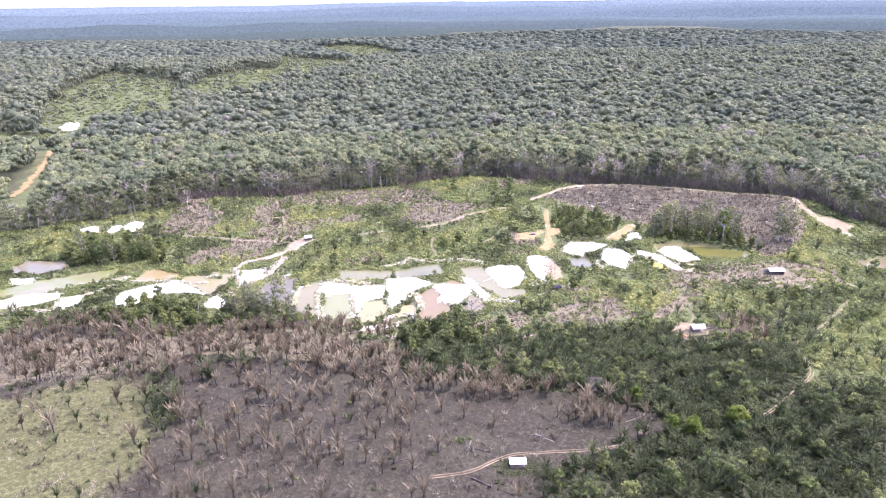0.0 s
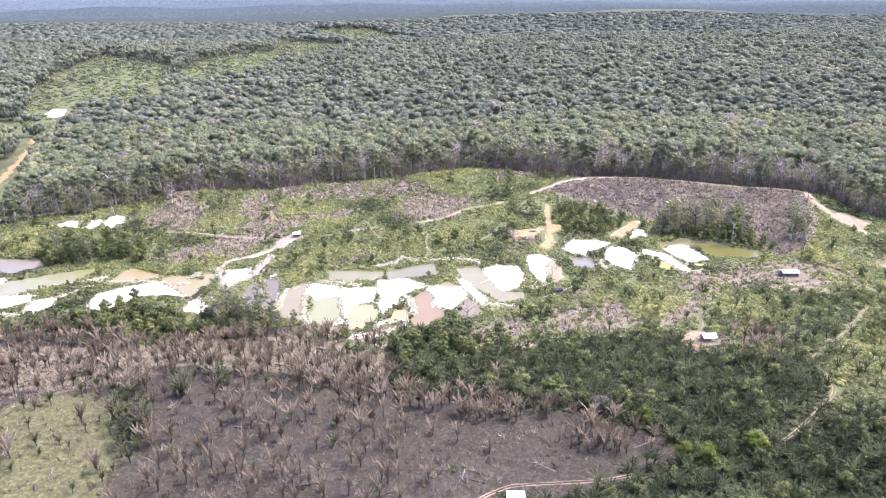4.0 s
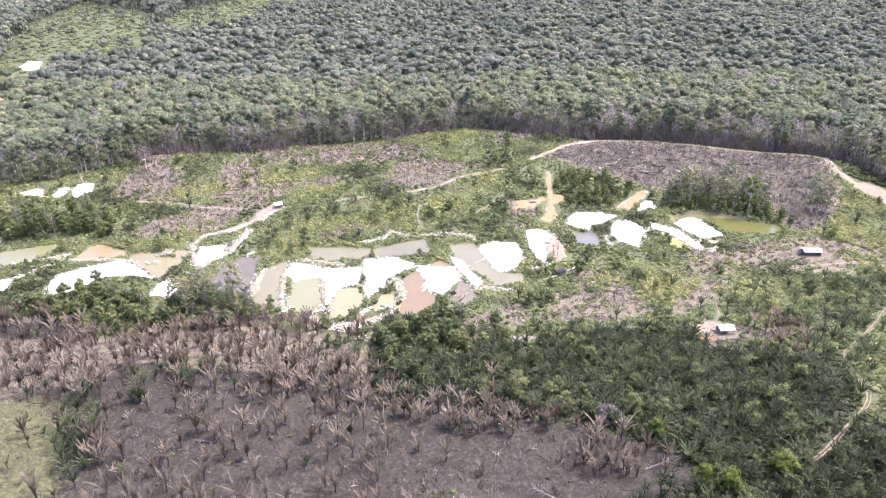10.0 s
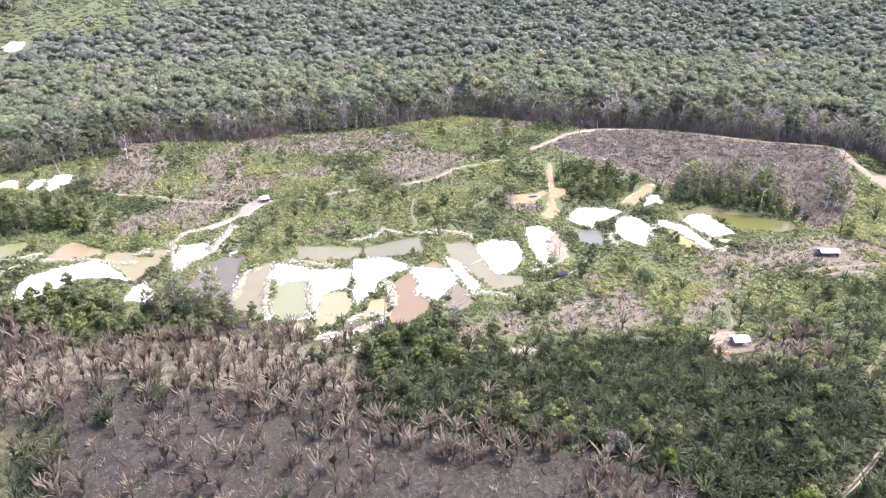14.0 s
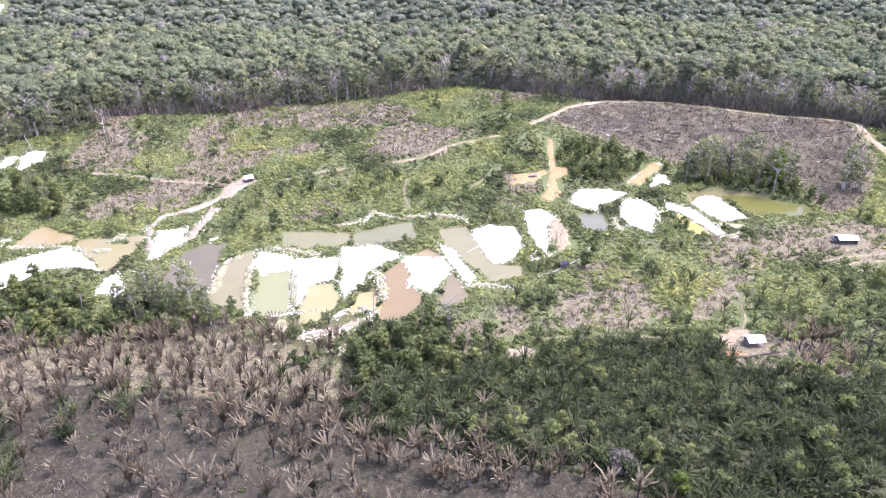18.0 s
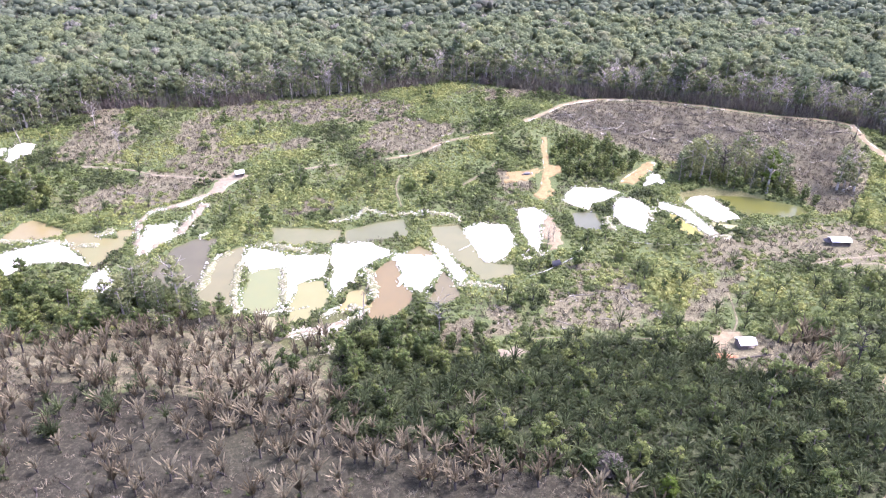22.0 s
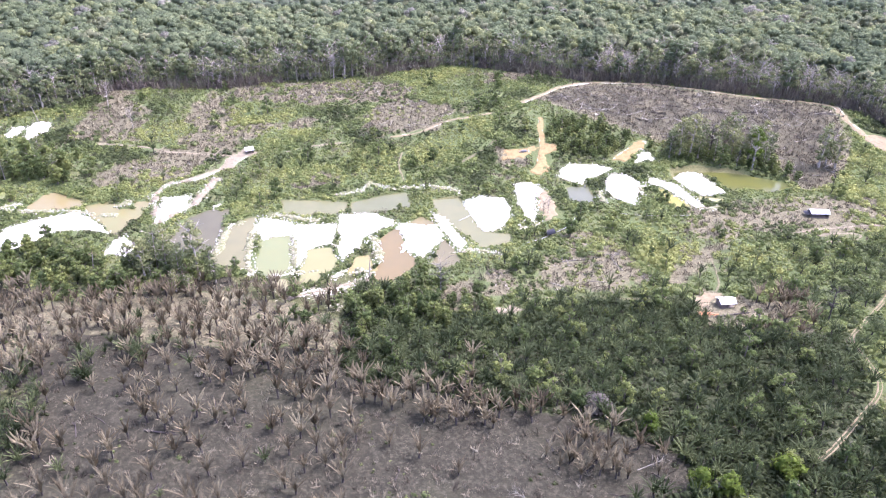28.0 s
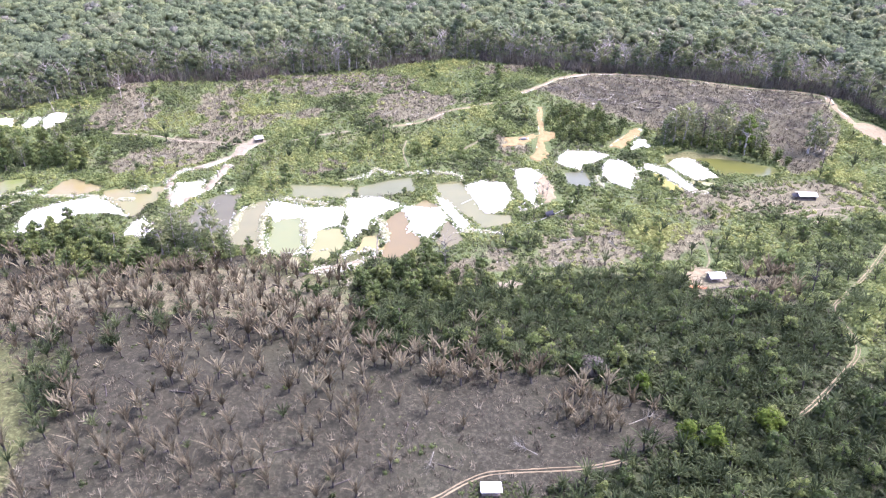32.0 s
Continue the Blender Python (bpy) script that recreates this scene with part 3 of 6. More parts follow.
class Pile:
    """Gathers arrays of quads into one mesh."""

    def __init__(self):
        self.v, self.f, self.t, self.n = [], [], [], 0

    def add(self, v, f, t):
        self.v.append(v.reshape(-1, 3))
        self.f.append(f.reshape(-1, f.shape[-1]) + self.n)
        self.t.append(np.broadcast_to(t, len(self.v[-1])) if np.ndim(t) < 1 else t)
        self.n += len(self.v[-1])

    def scatter(self, shape, places, sizes, turns, tints, heights=None):
        """Copies of a shape (verts, faces) at many places, each with its size, turn and tint."""
        v, f = shape
        if not len(places):
            return
        c, s = np.cos(turns)[:, None], np.sin(turns)[:, None]
        h = sizes if heights is None else heights
        out = np.stack([(v[:, 0] * c - v[:, 1] * s) * sizes[:, None], (v[:, 0] * s + v[:, 1] * c) * sizes[:, None], v[:, 2] * h[:, None]], -1)
        out += places[:, None, :]
        faces = f[None] + (np.arange(len(places)) * len(v))[:, None, None]
        self.add(out, faces, np.repeat(tints, len(v)))

    def mesh(self, name, mat, smooth=False):
        return mesh_of(name, np.concatenate(self.v), np.concatenate(self.f), mat, np.concatenate(self.t), smooth)


def leaves(rng, centres, outward, size, jitter=0.6, slim=0.62):
    """One bent leaf clump (a four-sided blade) at each centre, facing about outward."""
    n = len(centres)
    normal = outward + jitter * rng.normal(size=(n, 3))
    normal /= np.linalg.norm(normal, axis=1)[:, None] + 1e-9
    side = np.cross(normal, rng.normal(size=(n, 3)))
    side /= np.linalg.norm(side, axis=1)[:, None] + 1e-9
    up = np.cross(normal, side)
    s = (size * rng.uniform(0.6, 1.35, n))[:, None]
    quad = np.stack([centres - side * s, centres - up * s * slim + normal * s * 0.2, centres + side * s, centres + up * s * slim + normal * s * 0.2], 1)
    return quad.reshape(-1, 3), np.arange(4 * n).reshape(-1, 4)


def lump(rng, centre, radius, flat=0.8, fine=True):
    """An uneven rounded bough of quads: a cube whose shell is pushed out to a ball, then dented."""
    k = 2 if fine else 1
    steps = np.linspace(-1, 1, k + 1)
    index, verts, faces = {}, [], []

    def corner(p):
        key = tuple(np.round(p, 3))
        if key not in index:
            index[key] = len(verts)
            verts.append(np.array(p) / np.linalg.norm(p))
        return index[key]

    for axis in range(3):
        for sign in (-1, 1):
            for i in range(k):
                for j in range(k):
                    quad = []
                    for u, v in ((i, j), (i + 1, j), (i + 1, j + 1), (i, j + 1)):
                        p = [0, 0, 0]
                        p[axis], p[(axis + 1) % 3], p[(axis + 2) % 3] = sign, steps[u], steps[v]
                        quad.append(corner(p))
                    faces.append(quad if sign > 0 else quad[::-1])
    v = np.array(verts) * rng.uniform(0.82, 1.14, (len(verts), 1)) * np.array([radius, radius, radius * flat])
    return v + centre, np.array(faces)


def dome(rng, centre, radius, flat=0.85, sides=6):
    """An uneven rounded bough, open below: rings of quads closed by a cap."""
    rows = []
    for e, r in ((-0.75, 0.72), (0.05, 1.0), (0.72, 0.72)):
        a = np.arange(sides) * 6.2832 / sides + rng.uniform(0, 1)
        q = rng.uniform(0.82, 1.16, sides)
        rows.append(np.stack([np.cos(a) * r * q, np.sin(a) * r * q, e * q * flat], -1) * radius)
    v = np.concatenate(rows + [np.array([[0, 0, radius * flat * rng.uniform(0.95, 1.12)]])]) + centre
    f = [(i * sides + k, i * sides + (k + 1) % sides, (i + 1) * sides + (k + 1) % sides, (i + 1) * sides + k) for i in (0, 1) for k in range(sides)]
    f += [(2 * sides + k, 2 * sides + (k + 1) % sides, 2 * sides + (k + 2) % sides, 3 * sides) for k in range(0, sides, 2)]
    return v, np.array(f)


def canopy_shape(seed, boughs, blades, size, sides=6):
    """A broad forest crown about 1 m in radius and 1.3 m deep, of rounded boughs that lean on one another, with small sprays of leaves."""
    rng = np.random.RandomState(seed)
    pieces = []
    for k in range(boughs):
        a, r = 2.4 * k + rng.uniform(-0.4, 0.4), 0.66 * math.sqrt(k / max(1, boughs - 1))
        radius = rng.uniform(0.3, 0.44) * (1.2 if k == 0 else 1.0) * (1 if boughs > 3 else 1.5)
        c = np.array([math.cos(a) * r, math.sin(a) * r, 0.95 - 0.75 * r * r + rng.uniform(-0.16, 0.14)])
        pieces.append(dome(rng, c, radius * (0.86 if blades else 1.0), rng.uniform(0.75, 1.05), sides))
        if blades:
            d = rng.normal(size=(blades, 3))
            d[:, 2] = np.abs(d[:, 2]) * 1.1 - 0.25
            d /= np.linalg.norm(d, axis=1)[:, None]
            pieces.append(leaves(rng, c + d * radius * rng.uniform(0.78, 1.16, (blades, 1)) * np.array([1, 1, 0.9]), d, size, 0.42, 0.75))
    return join(pieces)


def join(pieces):
    vs, fs, n = [], [], 0
    for v, f in pieces:
        vs.append(v), fs.append(f + n)
        n += len(v)
    return np.concatenate(vs), np.concatenate(fs)


def crown_shape(seed, lumps, blades, size, spread=0.62, low=0.45, fine=False, core=0.8):
    """A crown about 1 m in radius, its foot at z = 0: several leafy boughs of uneven size with gaps between."""
    rng = np.random.RandomState(seed)
    pieces = []
    for k in range(lumps):
        a, r = rng.uniform(0, 6.28), spread * math.sqrt((k + 0.3) / lumps)
        radius = rng.uniform(0.32, 0.5) * (1.15 - 0.45 * r) * (1.0 if lumps > 2 else 1.7)
        c = np.array([math.cos(a + 2.4 * k) * r, math.sin(a + 2.4 * k) * r, low + rng.uniform(-0.12, 0.2) + 0.35 * (1 - r)])
        pieces.append(lump(rng, c, radius * core, 0.8, fine))
        d = rng.normal(size=(blades, 3))
        d[:, 2] = np.abs(d[:, 2]) * 1.2 - 0.3
        d /= np.linalg.norm(d, axis=1)[:, None]
        pieces.append(leaves(rng, c + d * radius * rng.uniform(0.8, 1.08, (blades, 1)) * np.array([1, 1, 0.85]), d, size, 0.42))
    return join(pieces)


def leafy_crown(seed, tall, radius, base, lumps, blades, leaf, core=0.8):
    """A tree's crown in metres, from base * tall up to its top: leafy boughs round the trunk, widest below the middle, with gaps between."""
    rng = np.random.RandomState(seed)
    pieces = []
    for k in range(lumps):
        u = (k + rng.uniform(0.2, 0.8)) / lumps
        wide = radius * math.sqrt(max(0.06, 1 - ((u - 0.42) / 0.62) ** 2))
        a, r = 2.4 * k + rng.uniform(-0.6, 0.6), wide * rng.uniform(0.25, 0.72)
        size = radius * rng.uniform(0.3, 0.48)
        c = np.array([math.cos(a) * r, math.sin(a) * r, tall * base + (tall * (1 - base) - size) * u])
        pieces.append(lump(rng, c, size * core, 0.8, False))
        d = rng.normal(size=(blades, 3))
        d[:, 2] = np.abs(d[:, 2]) * 1.2 - 0.35
        d /= np.linalg.norm(d, axis=1)[:, None]
        pieces.append(leaves(rng, c + d * size * rng.uniform(0.75, 1.15, (blades, 1)) * np.array([1, 1, 0.85]), d, leaf, 0.55))
    return join(pieces)


def tuft_shape(seed, blades, size, tall=0.8):
    """A low bush about 1 m in radius, of leaf clumps alone."""
    rng = np.random.RandomState(seed)
    d = rng.normal(size=(blades, 3))
    d[:, 2] = np.abs(d[:, 2])
    d /= np.linalg.norm(d, axis=1)[:, None]
    r = rng.uniform(0.7, 1.05, (blades, 1))
    body = dome(rng, np.array([0, 0, 0.1]), 0.46, tall, 4)
    return join([body, leaves(rng, d * r * np.array([1, 1, tall]) * 0.72 + np.array([0, 0, 0.12]), d, size, 0.75)])


def stick(a, b, ra, rb, sides=5):
    """A tapered stem from a to b, as quads."""
    a, b = np.array(a, float), np.array(b, float)
    axis = (b - a) / (np.linalg.norm(b - a) + 1e-9)
    u = np.cross(axis, (0.31, 0.83, 0.46))
    u /= np.linalg.norm(u)
    w = np.cross(axis, u)
    ring = [u * math.cos(6.2832 * k / sides) + w * math.sin(6.2832 * k / sides) for k in range(sides)]
    v = np.array([a + q * ra for q in ring] + [b + q * rb for q in ring])
    f = np.array([(k, (k + 1) % sides, sides + (k + 1) % sides, sides + k) for k in range(sides)])
    return v, f


def graft(pieces):
    """Joins stems into one body: each one's foot shares a point with what it grows from."""
    v, f = pieces[0]
    for pv, pf in pieces[1:]:
        near = int(np.argmin(((v - pv[: len(pv) // 2].mean(0)) ** 2).sum(1)))
        g = pf + len(v) - 1
        g[pf == 0] = near
        v, f = np.concatenate([v, pv[1:]]), np.concatenate([f, g])
    return v, f


def stem_shape(seed, height, radius, limbs, reach, sides=6, start=0.45, fine=False):
    """A trunk that leans a little, with limbs that fork once."""
    rng = np.random.RandomState(seed)
    lean = rng.normal(size=2) * 0.03 * height
    points = [np.array([lean[0] * (k / 4) ** 2, lean[1] * (k / 4) ** 2, height * k / 4 - (0.4 if k == 0 else 0)]) for k in range(5)]
    pieces = [stick(points[k], points[k + 1], radius * (1.25 if k == 0 else 1 - 0.17 * k), radius * (1 - 0.17 * (k + 1)), sides) for k in range(4)]
    for k in range(limbs):
        t = start + (1 - start) * (k + rng.rand()) / limbs
        foot = np.array([lean[0] * t * t, lean[1] * t * t, height * t])
        a = 2.4 * k + rng.uniform(-0.5, 0.5)
        d = np.array([math.cos(a), math.sin(a), rng.uniform(0.5, 1.1)])
        elbow = foot + d * reach * rng.uniform(0.4, 0.6)
        pieces.append(stick(foot, elbow, radius * 0.38, radius * 0.24, 4))
        for turn in (-0.6, 0.5):
            e = np.array([math.cos(a + turn), math.sin(a + turn), rng.uniform(0.3, 1.0)])
            tip = elbow + e * reach * rng.uniform(0.35, 0.6)
            pieces.append(stick(elbow, tip, radius * 0.22, radius * (0.13 if fine else 0.06), 4))
            for twist in (-0.6, 0.5) if fine else ():
                e = np.array([math.cos(a + turn + twist), math.sin(a + turn + twist), rng.uniform(-0.2, 1.1)])
                pieces.append(stick(tip, tip + e * reach * rng.uniform(0.2, 0.45), radius * 0.14, radius * 0.05, 3))
    return graft(pieces)


def frond_shape(seed, length, lift, droop, leaflets, width):
    """One palm frond along +x from its foot: an arching rib, with leaflets on both sides (or a folded blade if leaflets is 0)."""
    rng = np.random.RandomState(seed)
    rib = lambda t: np.array([length * (t * math.cos(lift) + 0.3 * droop * t ** 2.2), 0, length * (t * math.sin(lift) - 0.42 * droop * t ** 2.6)])
    pieces = [stick(rib(k / 4), rib((k + 1) / 4), 0.06 - 0.012 * k, 0.048 - 0.012 * k, 3) for k in range(4)] if leaflets else []
    if leaflets:
        for side in (-1, 1):
            for k in range(leaflets):
                t = 0.08 + 0.92 * k / leaflets
                p, q = rib(t), rib(min(1, t + 0.07))
                reach = width * (0.55 + 0.9 * math.sin(3.1 * min(1, 0.15 + t * 0.9))) * rng.uniform(0.75, 1.15)
                tip = p + (q - p) * 5.0 + np.array([0, side * reach, reach * rng.uniform(-0.25, 0.35)])
                v = np.array([p, q, tip * 0.97 + q * 0.03, tip])
                pieces.append((v, np.array([(0, 1, 2, 3)])))
    else:
        w = lambda t: width * (0.25 + 0.95 * math.sin(3.1 * min(1, 0.12 + t * 0.86)))
        for side in (-1, 1):
            rows = [(rib(t), rib(t) + np.array([0.15 * length * (k % 2) * 0.4, side * w(t) * (1 if k % 2 else 0.62), w(t) * 0.25])) for k, t in enumerate(np.linspace(0.05, 1, 5))]
            v = np.array([p for pair in rows for p in pair])
            pieces.append((v, np.array([(2 * k, 2 * k + 1, 2 * k + 3, 2 * k + 2) for k in range(4)])))
    return join(pieces)


def turned(shape, angle, foot, tilt=0.0):
    v, f = shape
    c, s = math.cos(angle), math.sin(angle)
    return np.stack([v[:, 0] * c - v[:, 1] * s, v[:, 0] * s + v[:, 1] * c, v[:, 2]], -1) + np.array(foot), f


# ---------------------------------------------------------------- colours of the place
def ground_material():
    m, tree, bsdf = material("ground", 0.95, 0.1)
    fine, broad = grain(tree, 0.9, 8, 0.7), grain(tree, 0.09, 5)
    tangle = grain(tree, 1.7, 6, 0.8)
    herb = ramp(tree, tangle, [(0.34, (0.028, 0.038, 0.015)), (0.5, (0.06, 0.077, 0.029)), (0.62, (0.088, 0.102, 0.04)), (0.74, (0.13, 0.12, 0.068))])
    grass = ramp(tree, tangle, [(0.34, (0.032, 0.038, 0.016)), (0.5, (0.066, 0.073, 0.03)), (0.62, (0.094, 0.094, 0.043)), (0.74, (0.145, 0.125, 0.078))])
    herb = mix(tree, ramp(tree, grain(tree, 0.055, 5, 0.6), [(0.48, (0, 0, 0)), (0.62, (1, 1, 1))]), herb, grass)
    litter = ramp(tree, fine, [(0.28, (0.031, 0.028, 0.017)), (0.5, (0.083, 0.075, 0.045)), (0.74, (0.2, 0.184, 0.112))])
    # burnt soil and its olive patches, darkened further for cloud shade
    ash_shade = ramp(tree, fine, [(0.28, (0.012, 0.0108, 0.0074)), (0.5, (0.0245, 0.0227, 0.0152)), (0.74, (0.066, 0.062, 0.042))])
    mossy_shade = ramp(tree, fine, [(0.28, (0.016, 0.016, 0.01)), (0.5, (0.03, 0.029, 0.018)), (0.74, (0.07, 0.066, 0.044))])
    ash_shade = mix(tree, ramp(tree, grain(tree, 0.04, 5, 0.6), [(0.5, (0, 0, 0)), (0.64, (1, 1, 1))]), ash_shade, mossy_shade)
    lawn = ramp(tree, fine, [(0.3, (0.028, 0.032, 0.013)), (0.5, (0.049, 0.052, 0.021)), (0.74, (0.13, 0.13, 0.06))])
    pale = ramp(tree, fine, [(0.3, (0.208, 0.18, 0.132)), (0.6, (0.448, 0.408, 0.344))])
    wet = ramp(tree, fine, [(0.3, (0.05, 0.055, 0.02)), (0.7, (0.125, 0.115, 0.055))])

    def edge_of(name, soft, rough):
        value = sums(tree, "ADD", attribute(tree, name), sums(tree, "MULTIPLY", sums(tree, "SUBTRACT", fine, 0.5), rough))
        value = sums(tree, "ADD", value, sums(tree, "MULTIPLY", sums(tree, "SUBTRACT", broad, 0.5), rough))
        return sums(tree, "ADD", sums(tree, "MULTIPLY", value, soft), 0.5, clamp=True)

    c = mix(tree, edge_of("dry", 1.2, 2.4), herb, litter)
    # dark leaf litter, whose colour also holds the shade between crowns
    mould_and_shade = ramp(tree, fine, [(0.3, (0.02, 0.026, 0.012)), (0.6, (0.05, 0.056, 0.028))])
    c = mix(tree, edge_of("floor", 2.0, 1.6), c, mould_and_shade)
    c = mix(tree, edge_of("ash_shade", 2.0, 1.6), c, ash_shade)
    c = mix(tree, edge_of("lawn", 1.5, 2.2), c, lawn)
    c = mix(tree, edge_of("wet", 3.0, 0.9), c, wet)
    c = mix(tree, edge_of("pale", 3.0, 1.6), c, pale)
    tree.links.new(c, bsdf.inputs["Base Color"])
    bump(tree, bsdf, fine, 0.8, 0.35)
    return m


def water_material(name, color, edge_color):
    m, tree, bsdf = material(name, 0.12, 0.18)
    c = ramp(tree, grain(tree, 0.08, 3), [(0.35, (0.31 * color[0], 0.325 * color[1], 0.265 * color[2])), (0.65, (0.31 * edge_color[0], 0.325 * edge_color[1], 0.265 * edge_color[2]))])
    tree.links.new(c, bsdf.inputs["Base Color"])
    bsdf.inputs["IOR"].default_value = 1.33
    bump(tree, bsdf, grain(tree, 1.6, 3), 0.10, 0.05)
    return m


def sand_material():
    m, tree, bsdf = material("white_sand", 0.95, 0.1)
    c = ramp(tree, grain(tree, 0.45, 8, 0.72), [(0.32, (0.17, 0.153, 0.1105)), (0.41, (0.306, 0.2848, 0.238)), (0.5, (0.48, 0.462, 0.418)), (0.7, (0.6, 0.59, 0.562))])
    tree.links.new(c, bsdf.inputs["Base Color"])
    bump(tree, bsdf, grain(tree, 1.2, 6), 0.6, 0.25)
    return m


def rubble_material():
    m, tree, bsdf = material("rubble", 0.95, 0.1)
    c = ramp(tree, grain(tree, 1.3, 8, 0.75), [(0.48, (0.088, 0.096, 0.044)), (0.57, (0.22, 0.197, 0.142)), (0.7, (0.42, 0.388, 0.322))])
    tree.links.new(c, bsdf.inputs["Base Color"])
    bump(tree, bsdf, grain(tree, 2.0, 6), 0.9, 0.3)
    return m


def road_material(name, a, b):
    m, tree, bsdf = material(name, 0.95, 0.1)
    c = ramp(tree, grain(tree, 0.5, 8, 0.7), [(0.3, a), (0.62, b)])
    tree.links.new(c, bsdf.inputs["Base Color"])
    bump(tree, bsdf, grain(tree, 2.5, 5), 0.6, 0.12)
    return m


GROUND, SANDY, RUBBLE = ground_material(), sand_material(), rubble_material()
ROAD_PALE = road_material("pale_dirt", (0.098, 0.082, 0.055), (0.168, 0.145, 0.102))
ROAD_ORANGE = road_material("orange_dirt", (0.118, 0.084, 0.038), (0.19, 0.144, 0.068))
ROAD_TAN = road_material("tan_dirt", (0.104, 0.083, 0.05), (0.176, 0.145, 0.09))
ROAD_FAINT = road_material("trodden_earth", (0.07, 0.062, 0.037), (0.14, 0.123, 0.076))
# Leaves turn greyer and bluer from near to far, standing in for haze.
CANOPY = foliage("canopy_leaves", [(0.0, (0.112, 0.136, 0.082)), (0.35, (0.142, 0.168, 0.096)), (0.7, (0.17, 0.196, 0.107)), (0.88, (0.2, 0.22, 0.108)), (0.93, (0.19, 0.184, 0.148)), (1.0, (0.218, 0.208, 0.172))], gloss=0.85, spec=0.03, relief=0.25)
HAZED_MID_CANOPY = foliage("hazed_canopy_leaves", [(0.0, (0.109, 0.13, 0.09)), (0.35, (0.132, 0.153, 0.104)), (0.7, (0.152, 0.174, 0.113)), (0.9, (0.174, 0.193, 0.116)), (1.0, (0.186, 0.182, 0.15))], clumps=0.3, relief=0.55, gloss=0.85, spec=0.03)
HAZED_FAR_CANOPY = foliage("hazed_distant_leaves", [(0.0, (0.092, 0.112, 0.088)), (0.35, (0.121, 0.145, 0.108)), (0.7, (0.149, 0.173, 0.123)), (1.0, (0.178, 0.198, 0.136))], clumps=0.12, relief=3.0, gloss=0.85, spec=0.03)
SCRUB = foliage("scrub_leaves", [(0.0, (0.052, 0.066, 0.026)), (0.35, (0.126, 0.156, 0.057)), (0.7, (0.19, 0.218, 0.076)), (1.0, (0.252, 0.266, 0.09))], clumps=1.8, relief=0.3)
DRY = foliage("dry_brush", [(0.0, (0.033, 0.027, 0.02)), (0.5, (0.09, 0.076, 0.054)), (1.0, (0.198, 0.176, 0.126))], gloss=0.85, thin=0.1, clumps=3.0, relief=0.05)
PALM = foliage("palm_leaves", [(0.0, (0.032, 0.044, 0.018)), (0.5, (0.056, 0.072, 0.03)), (1.0, (0.108, 0.128, 0.055))], clumps=2.0, relief=0.05)
PALM_DRY = foliage("dry_palm_leaves", [(0.0, (0.079, 0.065, 0.04)), (0.5, (0.153, 0.127, 0.082)), (1.0, (0.245, 0.212, 0.138))], gloss=0.85, clumps=2.0, relief=0.05)
CANOPY_EACH = foliage("edge_leaves", [(0.0, (0.116, 0.143, 0.079)), (0.5, (0.16, 0.189, 0.097)), (1.0, (0.226, 0.251, 0.118))], source="object")
GROVE_EACH = foliage("grove_leaves", [(0.0, (0.078, 0.106, 0.037)), (0.5, (0.122, 0.154, 0.051)), (1.0, (0.184, 0.208, 0.068))], source="object")
GREY_GREEN = foliage("grey_green_leaves", [(0.0, (0.118, 0.14, 0.066)), (0.5, (0.165, 0.186, 0.086)), (1.0, (0.23, 0.242, 0.108))], source="object")
BRIGHT_EACH = foliage("fresh_leaves", [(0.0, (0.085, 0.126, 0.02)), (1.0, (0.13, 0.168, 0.028))], source="object")
PALM_EACH = foliage("near_palm_leaves", [(0.0, (0.032, 0.044, 0.018)), (0.5, (0.056, 0.072, 0.03)), (1.0, (0.108, 0.128, 0.055))], source="object", clumps=2.0, relief=0.05)
PALM_DRY_EACH = foliage("near_dry_palm_leaves", [(0.0, (0.079, 0.065, 0.04)), (0.5, (0.153, 0.127, 0.082)), (1.0, (0.245, 0.212, 0.138))], source="object", gloss=0.85, clumps=2.0, relief=0.05)
SCORCHED = foliage("scorched_leaves", [(0.0, (0.1, 0.083, 0.068)), (0.5, (0.15, 0.126, 0.104)), (1.0, (0.2, 0.174, 0.146))], gloss=0.9, spec=0.03, thin=0.4, relief=0.1)
DRY_EACH = foliage("dry_twigs", [(0.0, (0.1, 0.09, 0.075)), (1.0, (0.13, 0.118, 0.1))], source="object", gloss=0.85, thin=0.45, clumps=3.0, relief=0.05)
BARK = plain("bark", (0.16, 0.136, 0.112), 0.95, 0.45, 1.2)
BARK_PALE = plain("pale_bark", (0.3402, 0.3038, 0.2673), 0.95, 0.4, 1.2)
BARK_DULL = plain("dull_bark", (0.235, 0.21, 0.18), 0.95, 0.45, 1.2)
CHAR = plain("charred_wood", (0.056, 0.048, 0.044), 0.95, 0.5, 1.5)
DEADWOOD = plain("dead_wood", (0.19, 0.178, 0.15), 0.95, 0.4, 1.5)

# ---------------------------------------------------------------- ground, one sheet to the horizon
def stretch(a, b, step, far_a, far_b, growth=1.16):
    xs = list(np.arange(a, b + step / 2, step))
    d = step
    while xs[-1] < far_b:
        d = min(d * growth, 42 if abs(xs[-1]) < 3000 else 200)
        xs.append(xs[-1] + d)
    d = step
    while xs[0] > far_a:
        d = min(d * growth, 42 if abs(xs[0]) < 1400 else 200)
        xs.insert(0, xs[0] - d)
    return np.array(xs)


def sheet(xs, ys):
    X, Y = np.meshgrid(xs, ys)
    n, m = len(ys), len(xs)
    i = (np.arange(n - 1)[:, None] * m + np.arange(m - 1)[None]).ravel()
    return X.ravel(), Y.ravel(), np.stack([i, i + 1, i + m + 1, i + m], -1)


